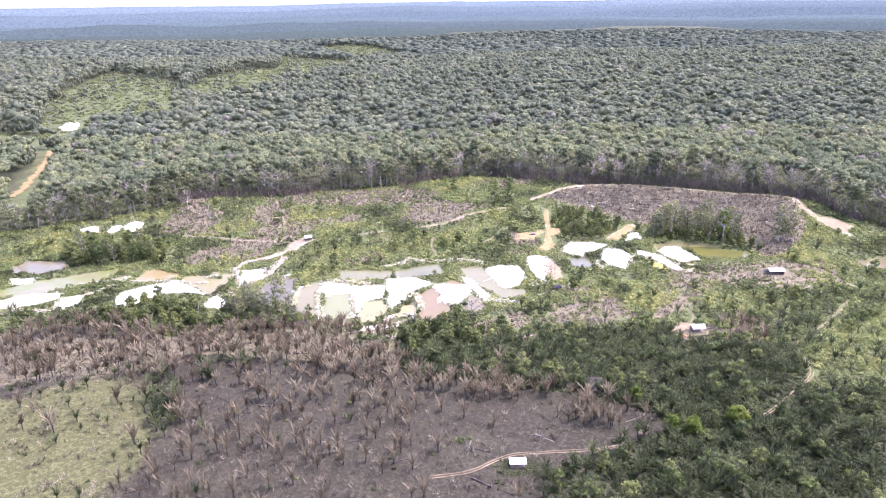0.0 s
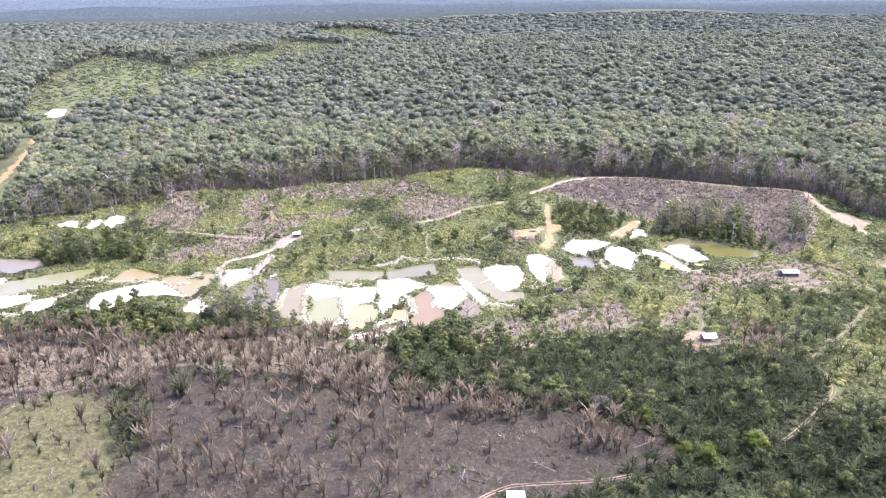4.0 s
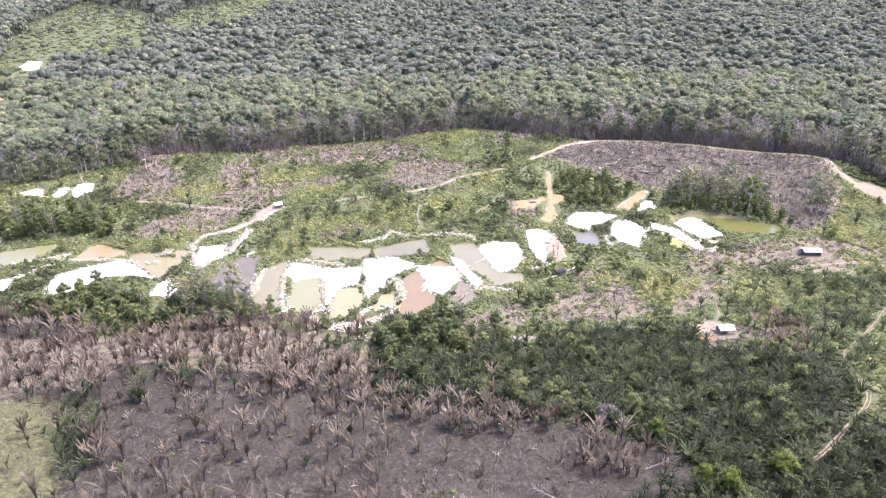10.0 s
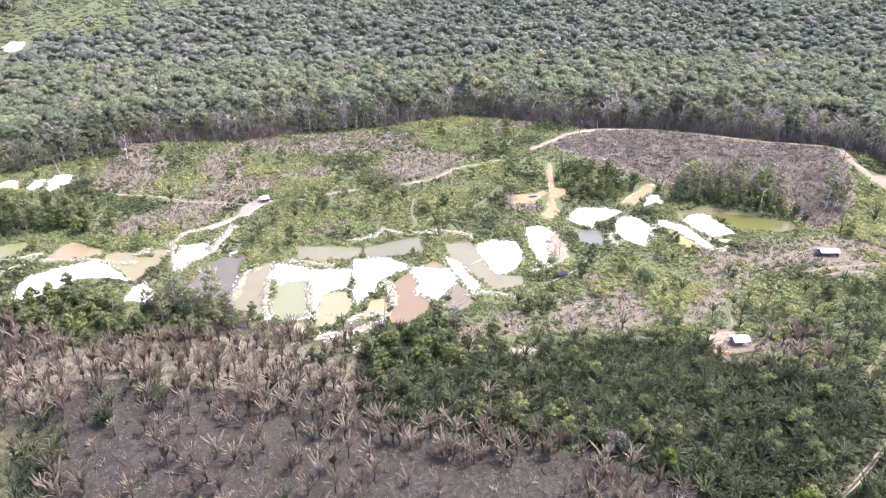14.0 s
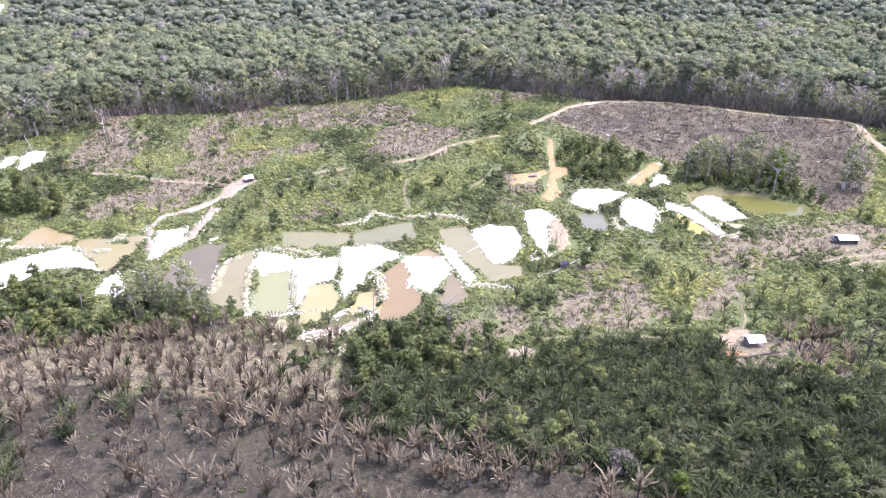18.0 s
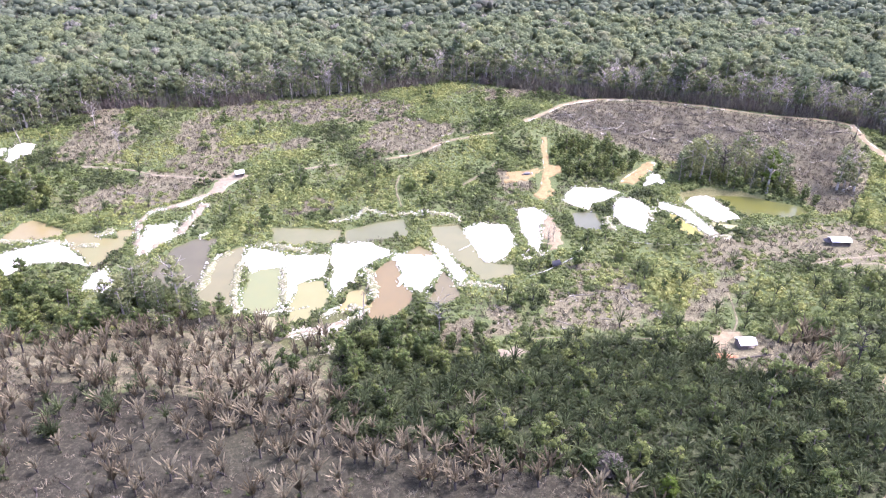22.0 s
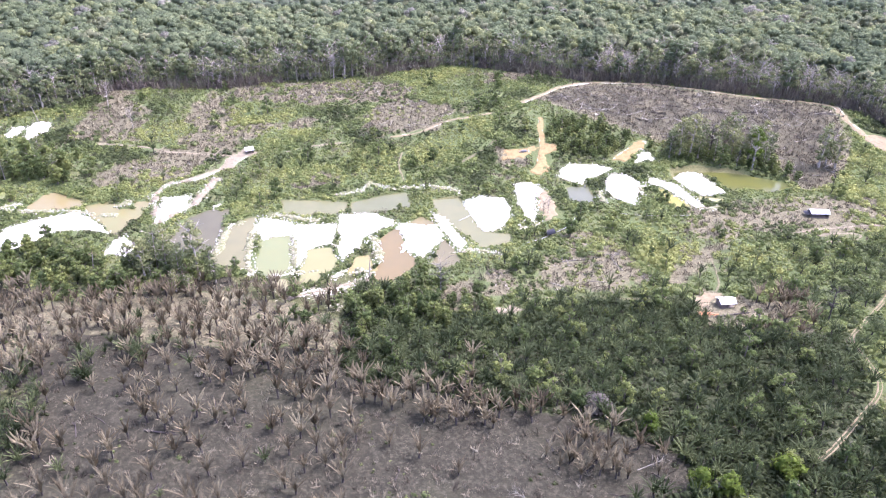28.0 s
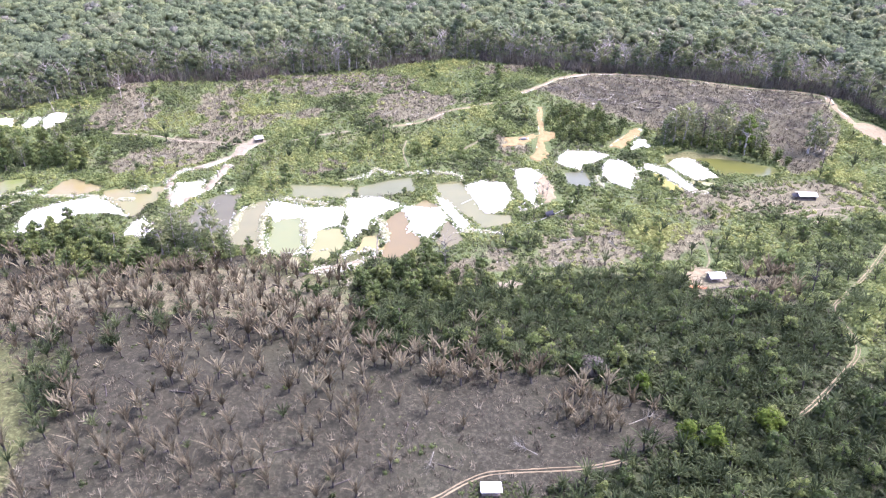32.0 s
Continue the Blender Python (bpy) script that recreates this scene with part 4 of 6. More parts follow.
BURNS = [ZONE[k] for k in ZONE if k.startswith(("burn", "thicket", "dry"))]
rows = stretch(140, 575, 2.2, -2500, 5600)
rows = np.concatenate([rows[rows < 300], np.arange(300, 440, 1.5), rows[rows > 440.5]])
gx, gy, gf = sheet(stretch(-275, 285, 1.7, -5200, 5200), rows)
SOFT_BURNS = [ZONE[k] for k in ZONE if k.startswith(("burn", "thicket", "dry")) and k not in ("burn_hill", "dry_west", "dry_yard")]
gz = ground_height(gx, gy)
near = (np.abs(gx) < 420) & (gy < 700) & (gy > 60)
ground_mesh = mesh_of("ground", np.stack([gx, gy, gz], -1), gf, GROUND, smooth=True)
dry, lawn, pale, wet, ash_shade, floor = (np.full(len(gx), -3.0) for _ in range(6))
px, py = gx[near], gy[near]
dry[near] = np.maximum((deepest(px, py, SOFT_BURNS, 20.0) + 24 * (fbm(px, py, 11, 70) - 0.5)) / 3.0, np.maximum(inside(px, py, ZONE["burn_hill"]) / 3.0, (np.maximum(inside(px, py, ZONE["dry_west"]), inside(px, py, ZONE["dry_yard"])) + 3 + 12 * (fbm(px, py, 18, 67) - 0.5)) / 3.0))
# the dead palms' ground takes this soil with its painted cloud shade
ash_shade[near] = (np.minimum(inside(px, py, ZONE["palm_dead"]), -inside(px, py, ZONE["dry_west"])) + 4 + 14 * (fbm(px, py, 16, 69) - 0.5)) / 4.0
ash_shade[near] = np.where(inside(px, py, ZONE["burn_hill"]) > 3, np.maximum(ash_shade[near], 0.02), ash_shade[near])
lawn[near] = (inside(px, py, ZONE["grass"]) + 22 * (fbm(px, py, 22, 68) - 0.5)) / 6.0
lawn[near] = np.maximum(lawn[near], (inside(px, py, ZONE["shore_bare"]) + 6 * (fbm(px, py, 12, 66) - 0.5)) / 3.0)
pale[near] = np.maximum(deepest(px, py, list(SAND.values())) - 0.4, -off_roads(px, py, [(w * 0.6, l) for w, l in BERM.values()]))
pale[near] = np.maximum(pale[near], -off_roads(px, py, [(w * 0.8, l) for w, l in ROADS.values() if w > 1.5]))
pale[near] = np.maximum(pale[near], deepest(px, py, [APRON["a_hut_road"]]))
litter_n = (inside(px, py, ZONE["litter_north"]) + 16 * (fbm(px, py, 12, 65) - 0.5)) / 4.0
dry[near] = np.maximum(dry[near], litter_n)
ash_shade[near] = np.minimum(ash_shade[near], -litter_n)
pale[near] = np.maximum(pale[near], np.where(litter_n > 0, -0.62, -3.0))
pale[near] = np.maximum(pale[near], np.where(inside(px, py, ZONE["dry_yard"]) > 0, -0.55, np.where(inside(px, py, ZONE["shore_bare"]) > 0, -0.3, -3.0)))
wet[near] = deepest(px, py, list(WATER.values())) + 0.2
behind = gy < 150 + 12 * (fbm(gx, gy, 20, 64) - 0.5)
east = gx > 24 + 40 * (fbm(gx, gy, 30, 63) - 0.5)
ash_shade[behind & ~east] = 0.6
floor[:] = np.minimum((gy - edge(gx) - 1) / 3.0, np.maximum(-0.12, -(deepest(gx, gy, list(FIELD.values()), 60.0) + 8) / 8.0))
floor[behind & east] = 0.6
# same dark floor colour among the palms, in place of their shade
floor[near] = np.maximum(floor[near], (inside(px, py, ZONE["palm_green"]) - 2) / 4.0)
for name, values in (("dry", dry), ("lawn", lawn), ("pale", pale), ("wet", wet), ("ash_shade", ash_shade), ("floor", floor)):
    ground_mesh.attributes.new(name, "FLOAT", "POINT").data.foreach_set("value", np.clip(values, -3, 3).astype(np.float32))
tagged(new("ground", ground_mesh), "uneven valley floor of herbs, burnt soil and pale sand", kind="structure")


def height(x, y):
    return float(ground_height(np.array([x]), np.array([y]))[0])


# far hill ranges, their haze put into blue colour and glow
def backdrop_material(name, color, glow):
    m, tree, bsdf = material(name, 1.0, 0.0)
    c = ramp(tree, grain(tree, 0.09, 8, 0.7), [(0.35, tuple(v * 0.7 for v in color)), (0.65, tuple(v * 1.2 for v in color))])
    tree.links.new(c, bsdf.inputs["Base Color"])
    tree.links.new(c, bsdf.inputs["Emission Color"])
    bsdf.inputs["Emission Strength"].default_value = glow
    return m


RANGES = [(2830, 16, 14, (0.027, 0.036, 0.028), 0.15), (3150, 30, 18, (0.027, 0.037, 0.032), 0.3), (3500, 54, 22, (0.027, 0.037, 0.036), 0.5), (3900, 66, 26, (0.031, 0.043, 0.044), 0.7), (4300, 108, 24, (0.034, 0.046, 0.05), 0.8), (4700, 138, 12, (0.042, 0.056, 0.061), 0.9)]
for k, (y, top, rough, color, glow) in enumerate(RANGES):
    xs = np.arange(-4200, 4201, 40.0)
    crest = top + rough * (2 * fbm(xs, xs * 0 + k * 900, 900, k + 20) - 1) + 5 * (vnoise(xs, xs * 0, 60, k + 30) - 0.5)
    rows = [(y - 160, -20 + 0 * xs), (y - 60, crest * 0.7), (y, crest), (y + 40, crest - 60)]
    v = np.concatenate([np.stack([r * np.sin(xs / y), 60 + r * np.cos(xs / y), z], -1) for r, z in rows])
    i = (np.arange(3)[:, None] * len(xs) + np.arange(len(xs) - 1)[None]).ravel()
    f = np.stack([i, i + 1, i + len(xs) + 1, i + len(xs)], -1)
    hills = part("backdrop", mesh_of("backdrop", v, f, backdrop_material("hazed_hills", color, glow), smooth=True))
    tagged(hills, "far wooded hill range, coloured blue and glowing to stand for haze", kind="structure")

# pale glowing sheet added as the bright sky low over the horizon
turn = np.linspace(-0.9, 0.9, 90)
v = np.concatenate([np.stack([4880 * np.sin(turn), 60 + 4880 * np.cos(turn), z + 0 * turn], -1) for z in (60, 160, 330)])
i = (np.arange(2)[:, None] * 90 + np.arange(89)[None]).ravel()
sky_sheet = part("backdrop", mesh_of("backdrop", v, np.stack([i, i + 1, i + 91, i + 90], -1), backdrop_material("sky_glow", (0.8, 0.84, 0.88), 0.16), smooth=True))
tagged(sky_sheet, "pale glowing sheet standing in for bright sky over the horizon", kind="structure")

# ---------------------------------------------------------------- ponds and sand
POND_LOOK = {
    "w_far_left": ((0.3, 0.25, 0.16), (0.26, 0.24, 0.18), "brown"), "w_long_left": ((0.36, 0.33, 0.24), (0.27, 0.31, 0.10), "murky green-brown"),
    "w_orange": ((0.4, 0.31, 0.16), (0.42, 0.35, 0.21), "orange-brown"), "w_brown": ((0.38, 0.31, 0.17), (0.36, 0.33, 0.17), "brown"),
    "w_dark": ((0.2, 0.175, 0.125), (0.23, 0.2, 0.14), "dark grey"), "w_taupe": ((0.35, 0.31, 0.195), (0.31, 0.28, 0.18), "grey-brown"),
    "w_green": ((0.34, 0.355, 0.21), (0.36, 0.36, 0.205), "pale green"), "w_small_low": ((0.46, 0.41, 0.27), (0.4, 0.37, 0.25), "pale tan"),
    "w_straw": ((0.45, 0.4, 0.23), (0.4, 0.38, 0.21), "straw yellow"), "w_yellow": ((0.52, 0.43, 0.22), (0.47, 0.39, 0.22), "yellow"),
    "w_red": ((0.35, 0.258, 0.15), (0.315, 0.24, 0.15), "red-brown"), "w_tan": ((0.38, 0.31, 0.19), (0.34, 0.285, 0.18), "tan"),
    "w_lower": ((0.3, 0.25, 0.16), (0.27, 0.23, 0.16), "dull brown"), "w_upper_left": ((0.27, 0.265, 0.15), (0.32, 0.295, 0.18), "grey-green"),
    "w_upper_right": ((0.25, 0.245, 0.15), (0.28, 0.27, 0.17), "grey"), "w_hook": ((0.3, 0.285, 0.18), (0.34, 0.31, 0.19), "grey-brown"),
    "w_slate": ((0.22, 0.22, 0.17), (0.25, 0.245, 0.19), "slate grey"), "w_channel": ((0.52, 0.46, 0.16), (0.5, 0.44, 0.2), "yellow-green"),
    "w_olive": ((0.21, 0.205, 0.06), (0.185, 0.195, 0.085), "olive green"), "w_cream": ((0.6, 0.55, 0.34), (0.55, 0.5, 0.3), "cream"),
    "w_upper_yellow": ((0.5, 0.5, 0.15), (0.5, 0.48, 0.2), "yellow-green"), "w_east": ((0.28, 0.235, 0.14), (0.26, 0.225, 0.14), "dull brown"),
}


def grown(poly, by):
    """The polygon pushed outward, its sides cut into short uneven steps."""
    p = np.array(poly, float)
    area = 0.5 * np.sum(p[:, 0] * np.roll(p[:, 1], -1) - np.roll(p[:, 0], -1) * p[:, 1])
    if area < 0:
        p = p[::-1]
    a, b = p - np.roll(p, 1, 0), np.roll(p, -1, 0) - p
    n1, n2 = (np.stack([q[:, 1], -q[:, 0]], -1) / (np.linalg.norm(q, axis=1)[:, None] + 1e-9) for q in (a, b))
    n = n1 + n2
    n /= np.linalg.norm(n, axis=1)[:, None] + 1e-9
    return p + n * by * np.minimum(2.0, 1 / np.maximum(0.4, (n * n1).sum(1)))[:, None]


for k, (key, poly) in enumerate(WATER.items()):
    outline = grown(poly, 2.2)
    bm = bmesh.new()
    top = bm.faces.new([bm.verts.new((x, y, 0.0)) for x, y in outline])
    level = float(np.min(land(outline[:, 0], outline[:, 1]))) - 0.42 - 0.012 * k
    for v in bm.verts:
        v.co.z = level
    bmesh.ops.triangulate(bm, faces=[top])
    a, b, word = POND_LOOK[key]
    pond = part("pond", from_bm("pond", bm, water_material("murky_water", a, b)))
    tagged(pond, f"still {word} pond water in a dug mining pit", "pond", "mining ponds", "structure")


def heap(name, distance, box, top, slope, mat, label, category, group, step=0.8):
    """A low bank whose rim sinks under the ground; distance(x, y) is positive within its plan."""
    x0, x1, y0, y1 = box
    X, Y, F = sheet(np.arange(x0, x1, step), np.arange(y0, y1, step))
    d = distance(X, Y) + 4.2 * (fbm(X, Y, 6, 41) - 0.5) + 2.4 * (vnoise(X, Y, 3.0, 47) - 0.5) + 1.8 * (vnoise(X, Y, 1.6, 43) - 0.5)
    rough = 0.22 * (vnoise(X, Y, 2.2, 44) - 0.4) + 0.35 * (vnoise(X, Y, 6, 45) - 0.4)
    rise = np.where(d > 0, top * (1 - np.exp(-d * slope / top)) + rough * np.clip(d, 0, 1), d * 0.9)
    Z = np.maximum(ground_height(X, Y), land(X, Y) - 0.25) + 0.05 + rise
    keep = (d[F] > -1.4).any(1)
    used = np.unique(F[keep])
    index = np.full(len(X), -1)
    index[used] = np.arange(len(used))
    me = mesh_of(name, np.stack([X, Y, Z], -1)[used], index[F[keep]], mat, smooth=True)
    return tagged(new(name, me), label, category, group)


TOPS = {"s_cone": 4.5, "s_nw_top": 1.6, "s_spit": 1.5, "s_round": 1.1, "s_strip": 1.2}
for key, poly in SAND.items():
    p = np.array(poly)
    heap("sand_bank", lambda X, Y, q=poly: inside(X, Y, q) - 0.7, (p[:, 0].min() - 3, p[:, 0].max() + 3, p[:, 1].min() - 3, p[:, 1].max() + 3),
         TOPS.get(key, 0.8), 0.55, SANDY, "bare white sand tailings heaped beside a mining pond", "sand bank", "sand tailings")
p = np.array(FAR_SAND)
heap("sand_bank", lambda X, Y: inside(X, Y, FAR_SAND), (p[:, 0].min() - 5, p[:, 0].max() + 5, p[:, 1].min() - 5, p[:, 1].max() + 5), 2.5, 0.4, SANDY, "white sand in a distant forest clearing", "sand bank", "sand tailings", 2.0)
for key, (width, line) in BERM.items():
    p = np.array(line)
    heap("rubble_dyke", lambda X, Y, q=line, w=width: 0.36 * w - off_line(X, Y, q), (p[:, 0].min() - 4, p[:, 0].max() + 4, p[:, 1].min() - 4, p[:, 1].max() + 4),
         0.7, 0.7, ROAD_PALE if key in ("b7", "b8") else RUBBLE, "low dyke of pale rubble and sand between ponds", "dyke", "pond dykes", 0.6)


# ---------------------------------------------------------------- dirt roads, draped over the land
def ribbon(width, line, seed, raised=0.0):
    rng = np.random.RandomState(abs(seed))
    pts = [np.array(line[0], float)]
    p = np.array(line, float)
    for k in range(len(p) - 1):
        p0, p1, p2, p3 = p[max(k - 1, 0)], p[k], p[k + 1], p[min(k + 2, len(p) - 1)]
        n = max(2, int(np.linalg.norm(p2 - p1) / 1.2))
        for i in range(1, n + 1):
            t = i / n
            pts.append(0.5 * (2 * p1 + (p2 - p0) * t + (2 * p0 - 5 * p1 + 4 * p2 - p3) * t * t + (3 * p1 - p0 - 3 * p2 + p3) * t**3))
    pts = np.array(pts)
    along = np.gradient(pts, axis=0)
    side = np.stack([along[:, 1], -along[:, 0]], -1) / (np.linalg.norm(along, axis=1)[:, None] + 1e-9)
    n = len(pts)
    wide = lambda: width / 2 * (0.9 + 1.3 * (vnoise(pts[:, 0], pts[:, 1], 5, rng.randint(50)) - 0.5) + 0.35 * rng.uniform(-1, 1, n))
    rows = [pts + side * wide()[:, None], pts + side * 0.3 * width * 0.5, pts - side * 0.3 * width * 0.5, pts - side * wide()[:, None]]
    lift = [0.02, 0.12, 0.12, 0.02]
    v = np.concatenate([np.stack([r[:, 0], r[:, 1], np.maximum(ground_height(r[:, 0], r[:, 1]), land(r[:, 0], r[:, 1]) - 0.2) + h + 0.06 + raised], -1) for r, h in zip(rows, lift)])
    i = (np.arange(3)[:, None] * n + np.arange(n - 1)[None]).ravel()
    return v, np.stack([i, i + n, i + n + 1, i + 1], -1)


ROADS_ALL = {**ROADS, "road_far": (FAR_TRACK[0] * 1.5, FAR_TRACK[1])}
for k, (key, (width, line)) in enumerate(ROADS_ALL.items()):
    orange = key in ("road_junction", "road_spur", "road_orange", "road_ridge", "road_east", "road_mid_b")
    faint = key.startswith(("trail", "foot", "road_dip")) and key not in ("trail_loop", "trail_b")
    mat = ROAD_ORANGE if key in ("road_far", "road_junction", "road_spur", "road_orange") else ROAD_FAINT if faint else ROAD_TAN if orange else ROAD_PALE
    if key in ("trail", "trail_front"):
        mat = ROAD_TAN
        way = np.gradient(np.array(line, float), axis=0)
        side = np.stack([way[:, 1], -way[:, 0]], -1) / (np.linalg.norm(way, axis=1)[:, None] + 1e-9) * 0.5
        v, f = join([ribbon(0.4, (np.array(line) + s * side).tolist(), k + 40 * s) for s in (-1, 1)])
    else:
        v, f = ribbon(width, line, k, 0.5 if key == "road_far" else 0.0)
    word = "narrow trodden footpath of pale earth" if faint else "rough orange dirt road" if mat is ROAD_ORANGE else "rough pale dirt road"
    tagged(part("road", mesh_of("road", v, f, mat, smooth=True)), word + " through the clearing", "dirt road", "dirt roads", "structure")

for key, poly in APRON.items():
    p = np.array(poly)
    mat = ROAD_ORANGE if key in ("a_junction", "a_spur", "a_orange") else ROAD_TAN if key in ("a_east", "a_hut_yard", "a_spit") else ROAD_PALE
    heap("road", lambda X, Y, q=poly: inside(X, Y, q), (p[:, 0].min() - 3, p[:, 0].max() + 3, p[:, 1].min() - 3, p[:, 1].max() + 3), 0.15, 0.2, mat, "widened patch of bare dirt beside the road", "dirt road", "dirt roads")["kind"] = "structure"

# ---------------------------------------------------------------- where plants stand
rng = np.random.RandomState(11)


def jittered(x0, x1, y0, y1, step, jitter=0.48):
    X, Y = np.meshgrid(np.arange(x0, x1, step), np.arange(y0, y1, step))
    X = X + (np.arange(X.shape[0]) % 2)[:, None] * step / 2
    return X.ravel() + rng.uniform(-jitter, jitter, X.size) * step, Y.ravel() + rng.uniform(-jitter, jitter, X.size) * step


HUTS = [(114, 295, 5.5), (184, 371, 8.5), (-87, 436, 4.5), (22, 190, 4.0)]


def open_ground(x, y, roads=0.5, water=0.6, sand=0.8):
    ok = (deepest(x, y, list(WATER.values())) < -water) & (deepest(x, y, list(SAND.values())) < -sand)
    ok &= off_roads(x, y, list(ROADS.values())) > roads
    ok &= off_roads(x, y, list(BERM.values())) > 0.2
    ok &= deepest(x, y, list(APRON.values())) < -0.2
    for hx, hy, r in HUTS:
        ok &= np.hypot(x - hx, y - hy) > r
    return ok


def placed(x, y):
    return np.stack([x, y, ground_height(x, y)], -1)


def in_view(x, y, margin=30):
    return np.abs(x) < 0.645 * np.maximum(y, 60) + margin


def stuff(name, pile, mat, label):
    return tagged(part(name, pile.mesh(name, mat, "canopy" in name or "forest" in name or "under" in name)), label, name.replace("_", " "), kind="stuff")


def fields(x, y):
    return deepest(x, y, list(FIELD.values()), 20.0)


# ---------------------------------------------------------------- the forest
EDGE_TREES = 190
CROWNS = [canopy_shape(100 + k, 6, 15, 0.1, 5 - k % 2) for k in range(10)]
MID_CROWNS = [canopy_shape(200 + k, 4, 5, 0.15, 4) for k in range(8)]
FAR_CROWNS = [lump(np.random.RandomState(300 + k), np.array([0, 0, 0.5]), 1.0, 0.8, False) for k in range(8)]

tx, ty = jittered(-560, 560, 430, 705, 9.6)
depth = ty - edge(tx)
keep = (depth > 1.5) & in_view(tx, ty) & (fields(tx, ty) < -3)
keep &= (off_roads(tx, ty, list(ROADS.values())) > 3.5) & (off_line(tx, ty, FAR_TRACK[1]) > 11)
tx, ty, depth = tx[keep], ty[keep], depth[keep]
order = np.argsort(depth + rng.uniform(0, 6, len(depth)))
tx, ty, depth = tx[order], ty[order], depth[order]


def tree_thing(seed, tall, crown, leaf, bark, label, category="tree", limbs=5, name="tree", blades=34, lumps=11, crown_at=0.5, core=0.8):
    root = thing(name, pose(0, 0, -900), label, category)
    v, f = stem_shape(seed, tall * 0.86, 0.018 * tall + 0.05, limbs, tall * 0.22)
    part("trunk", mesh_of("trunk", v, f, bark), root, "")
    if crown:
        v, f = leafy_crown(seed + 7, tall, crown, crown_at, lumps, blades, 0.16 + 0.07 * crown, core)
        part("crown", mesh_of("crown", v, f, leaf, smooth=True), root)
    return root


def bare_tree(seed, tall, bark, label, name="dead_tree"):
    root = thing(name, pose(0, 0, -900), label, "dead tree")
    v, f = stem_shape(seed, tall * 0.9, 0.012 * tall + 0.06, 14, tall * 0.24, start=0.42, fine=True)
    part("trunk", mesh_of("trunk", v, f, bark), root)
    return root


def plant(kinds, x, y, size, turn, group):
    """Copies of one of the kinds at each place."""
    z = ground_height(x, y)
    for k in range(len(x)):
        ob = copy_thing(kinds[k % len(kinds)], pose(x[k], y[k], z[k], 0, 0, turn[k]) @ Matrix.Diagonal((size[k], size[k], size[k] * (0.9 + 0.2 * ((k * 7919) % 13) / 13), 1)))
        ob["group"] = group


def discard(kinds):
    for root in kinds:
        for o in (*root.children_recursive, root):
            bpy.data.objects.remove(o)


edge_kinds = [tree_thing(500 + k, 22 + 1.5 * k, 5.2 + 0.3 * k, CANOPY_EACH, BARK_PALE, "tall rainforest tree with a pale trunk at the forest edge", name="forest_tree", crown_at=(0.28, 0.48)[k % 2], lumps=13) for k in range(4)]
edge_kinds.insert(1, bare_tree(520, 20, BARK_PALE, "leafless grey tree at the burnt forest edge"))
edge_kinds.insert(3, bare_tree(523, 17, BARK_PALE, "leafless grey tree at the burnt forest edge"))
n = EDGE_TREES
plant(edge_kinds, tx[:n], ty[:n], rng.uniform(0.75, 1.15, n), rng.uniform(0, 360, n), "trees of the forest edge")
greys = [k for k in edge_kinds if k.name.startswith("dead_tree")]
bx = np.concatenate([rng.uniform(60, 262, 80), rng.uniform(-190, 60, 42)])
by = edge(bx) + rng.uniform(-2, 14, len(bx))
m = off_roads(bx, by, list(ROADS.values())) > 2.5
plant(greys, bx[m], by[m], rng.uniform(0.4, 1.05, m.sum()), rng.uniform(0, 360, m.sum()), "trees of the forest edge")
discard(edge_kinds)
grey = lambda x, y, d: ss(26, 0, d) * (0.4 + 0.5 * ss(60, 110, x)) * ss(0.3, 0.55, vnoise(x, y, 30, 77))


def tints(x, y, d):
    t = np.clip(0.45 * fbm(x, y, 90, 50) + 0.9 * rng.rand(len(x)) - 0.14, 0, 0.9)
    t = np.where(rng.rand(len(x)) < 0.06, 0.88, t)
    return np.where(rng.rand(len(x)) < 0.028 + grey(x, y, d), rng.uniform(0.93, 1.0, len(x)), t)


x, y, d = tx[n:], ty[n:], depth[n:]
pile, pile2, kind = Pile(), Pile(), rng.randint(0, len(CROWNS), len(x))
size = 5.6 + 4.4 * rng.rand(len(x)) ** 1.7
tall = rng.uniform(15.5, 19.5, len(x)) + 5 * (vnoise(x, y, 60, 61) - 0.5) + 0.5 * size
deep = size * rng.uniform(0.8, 1.15, len(x))
at = placed(x, y) + np.stack([0 * x, 0 * x, tall - deep * 1.3], -1)
tone = tints(x, y, d)
for k in range(len(CROWNS)):
    m = kind == k
    pile.scatter(CROWNS[k], at[m], size[m], rng.uniform(0, 6.28, m.sum()), tone[m], deep[m])
stuff("forest_canopy", pile, CANOPY, "dense dark-green rainforest canopy of rounded uneven crowns")
ux, uy = jittered(-480, 480, 430, 640, 4.5)
ud = uy - edge(ux)
keep = (ud > -3) & (ud < 30) & in_view(ux, uy) & (fields(ux, uy) < -3) & (off_roads(ux, uy, list(ROADS.values())) > 2.5)
ux, uy, ud = ux[keep], uy[keep], ud[keep]
under = rng.uniform(1.5, 3.8, len(ux)) * (0.6 + 0.4 * ss(-3, 5, ud))
at = placed(ux, uy) + np.stack([0 * ux, 0 * ux, rng.uniform(0, 1, len(ux)) ** 1.4 * (1 + 12 * ss(1, 14, ud))], -1)
hx = rng.uniform(-340, 300, 2300)
hd = rng.uniform(-1, 8, 2300)
hy = edge(hx) + hd
m = in_view(hx, hy) & (fields(hx, hy) < -3) & (off_roads(hx, hy, list(ROADS.values())) > 2.5)
hx, hy, hd = hx[m], hy[m], hd[m]
at = np.concatenate([at, placed(hx, hy) + np.stack([0 * hx, 0 * hx, rng.uniform(0, 15, len(hx))], -1)])
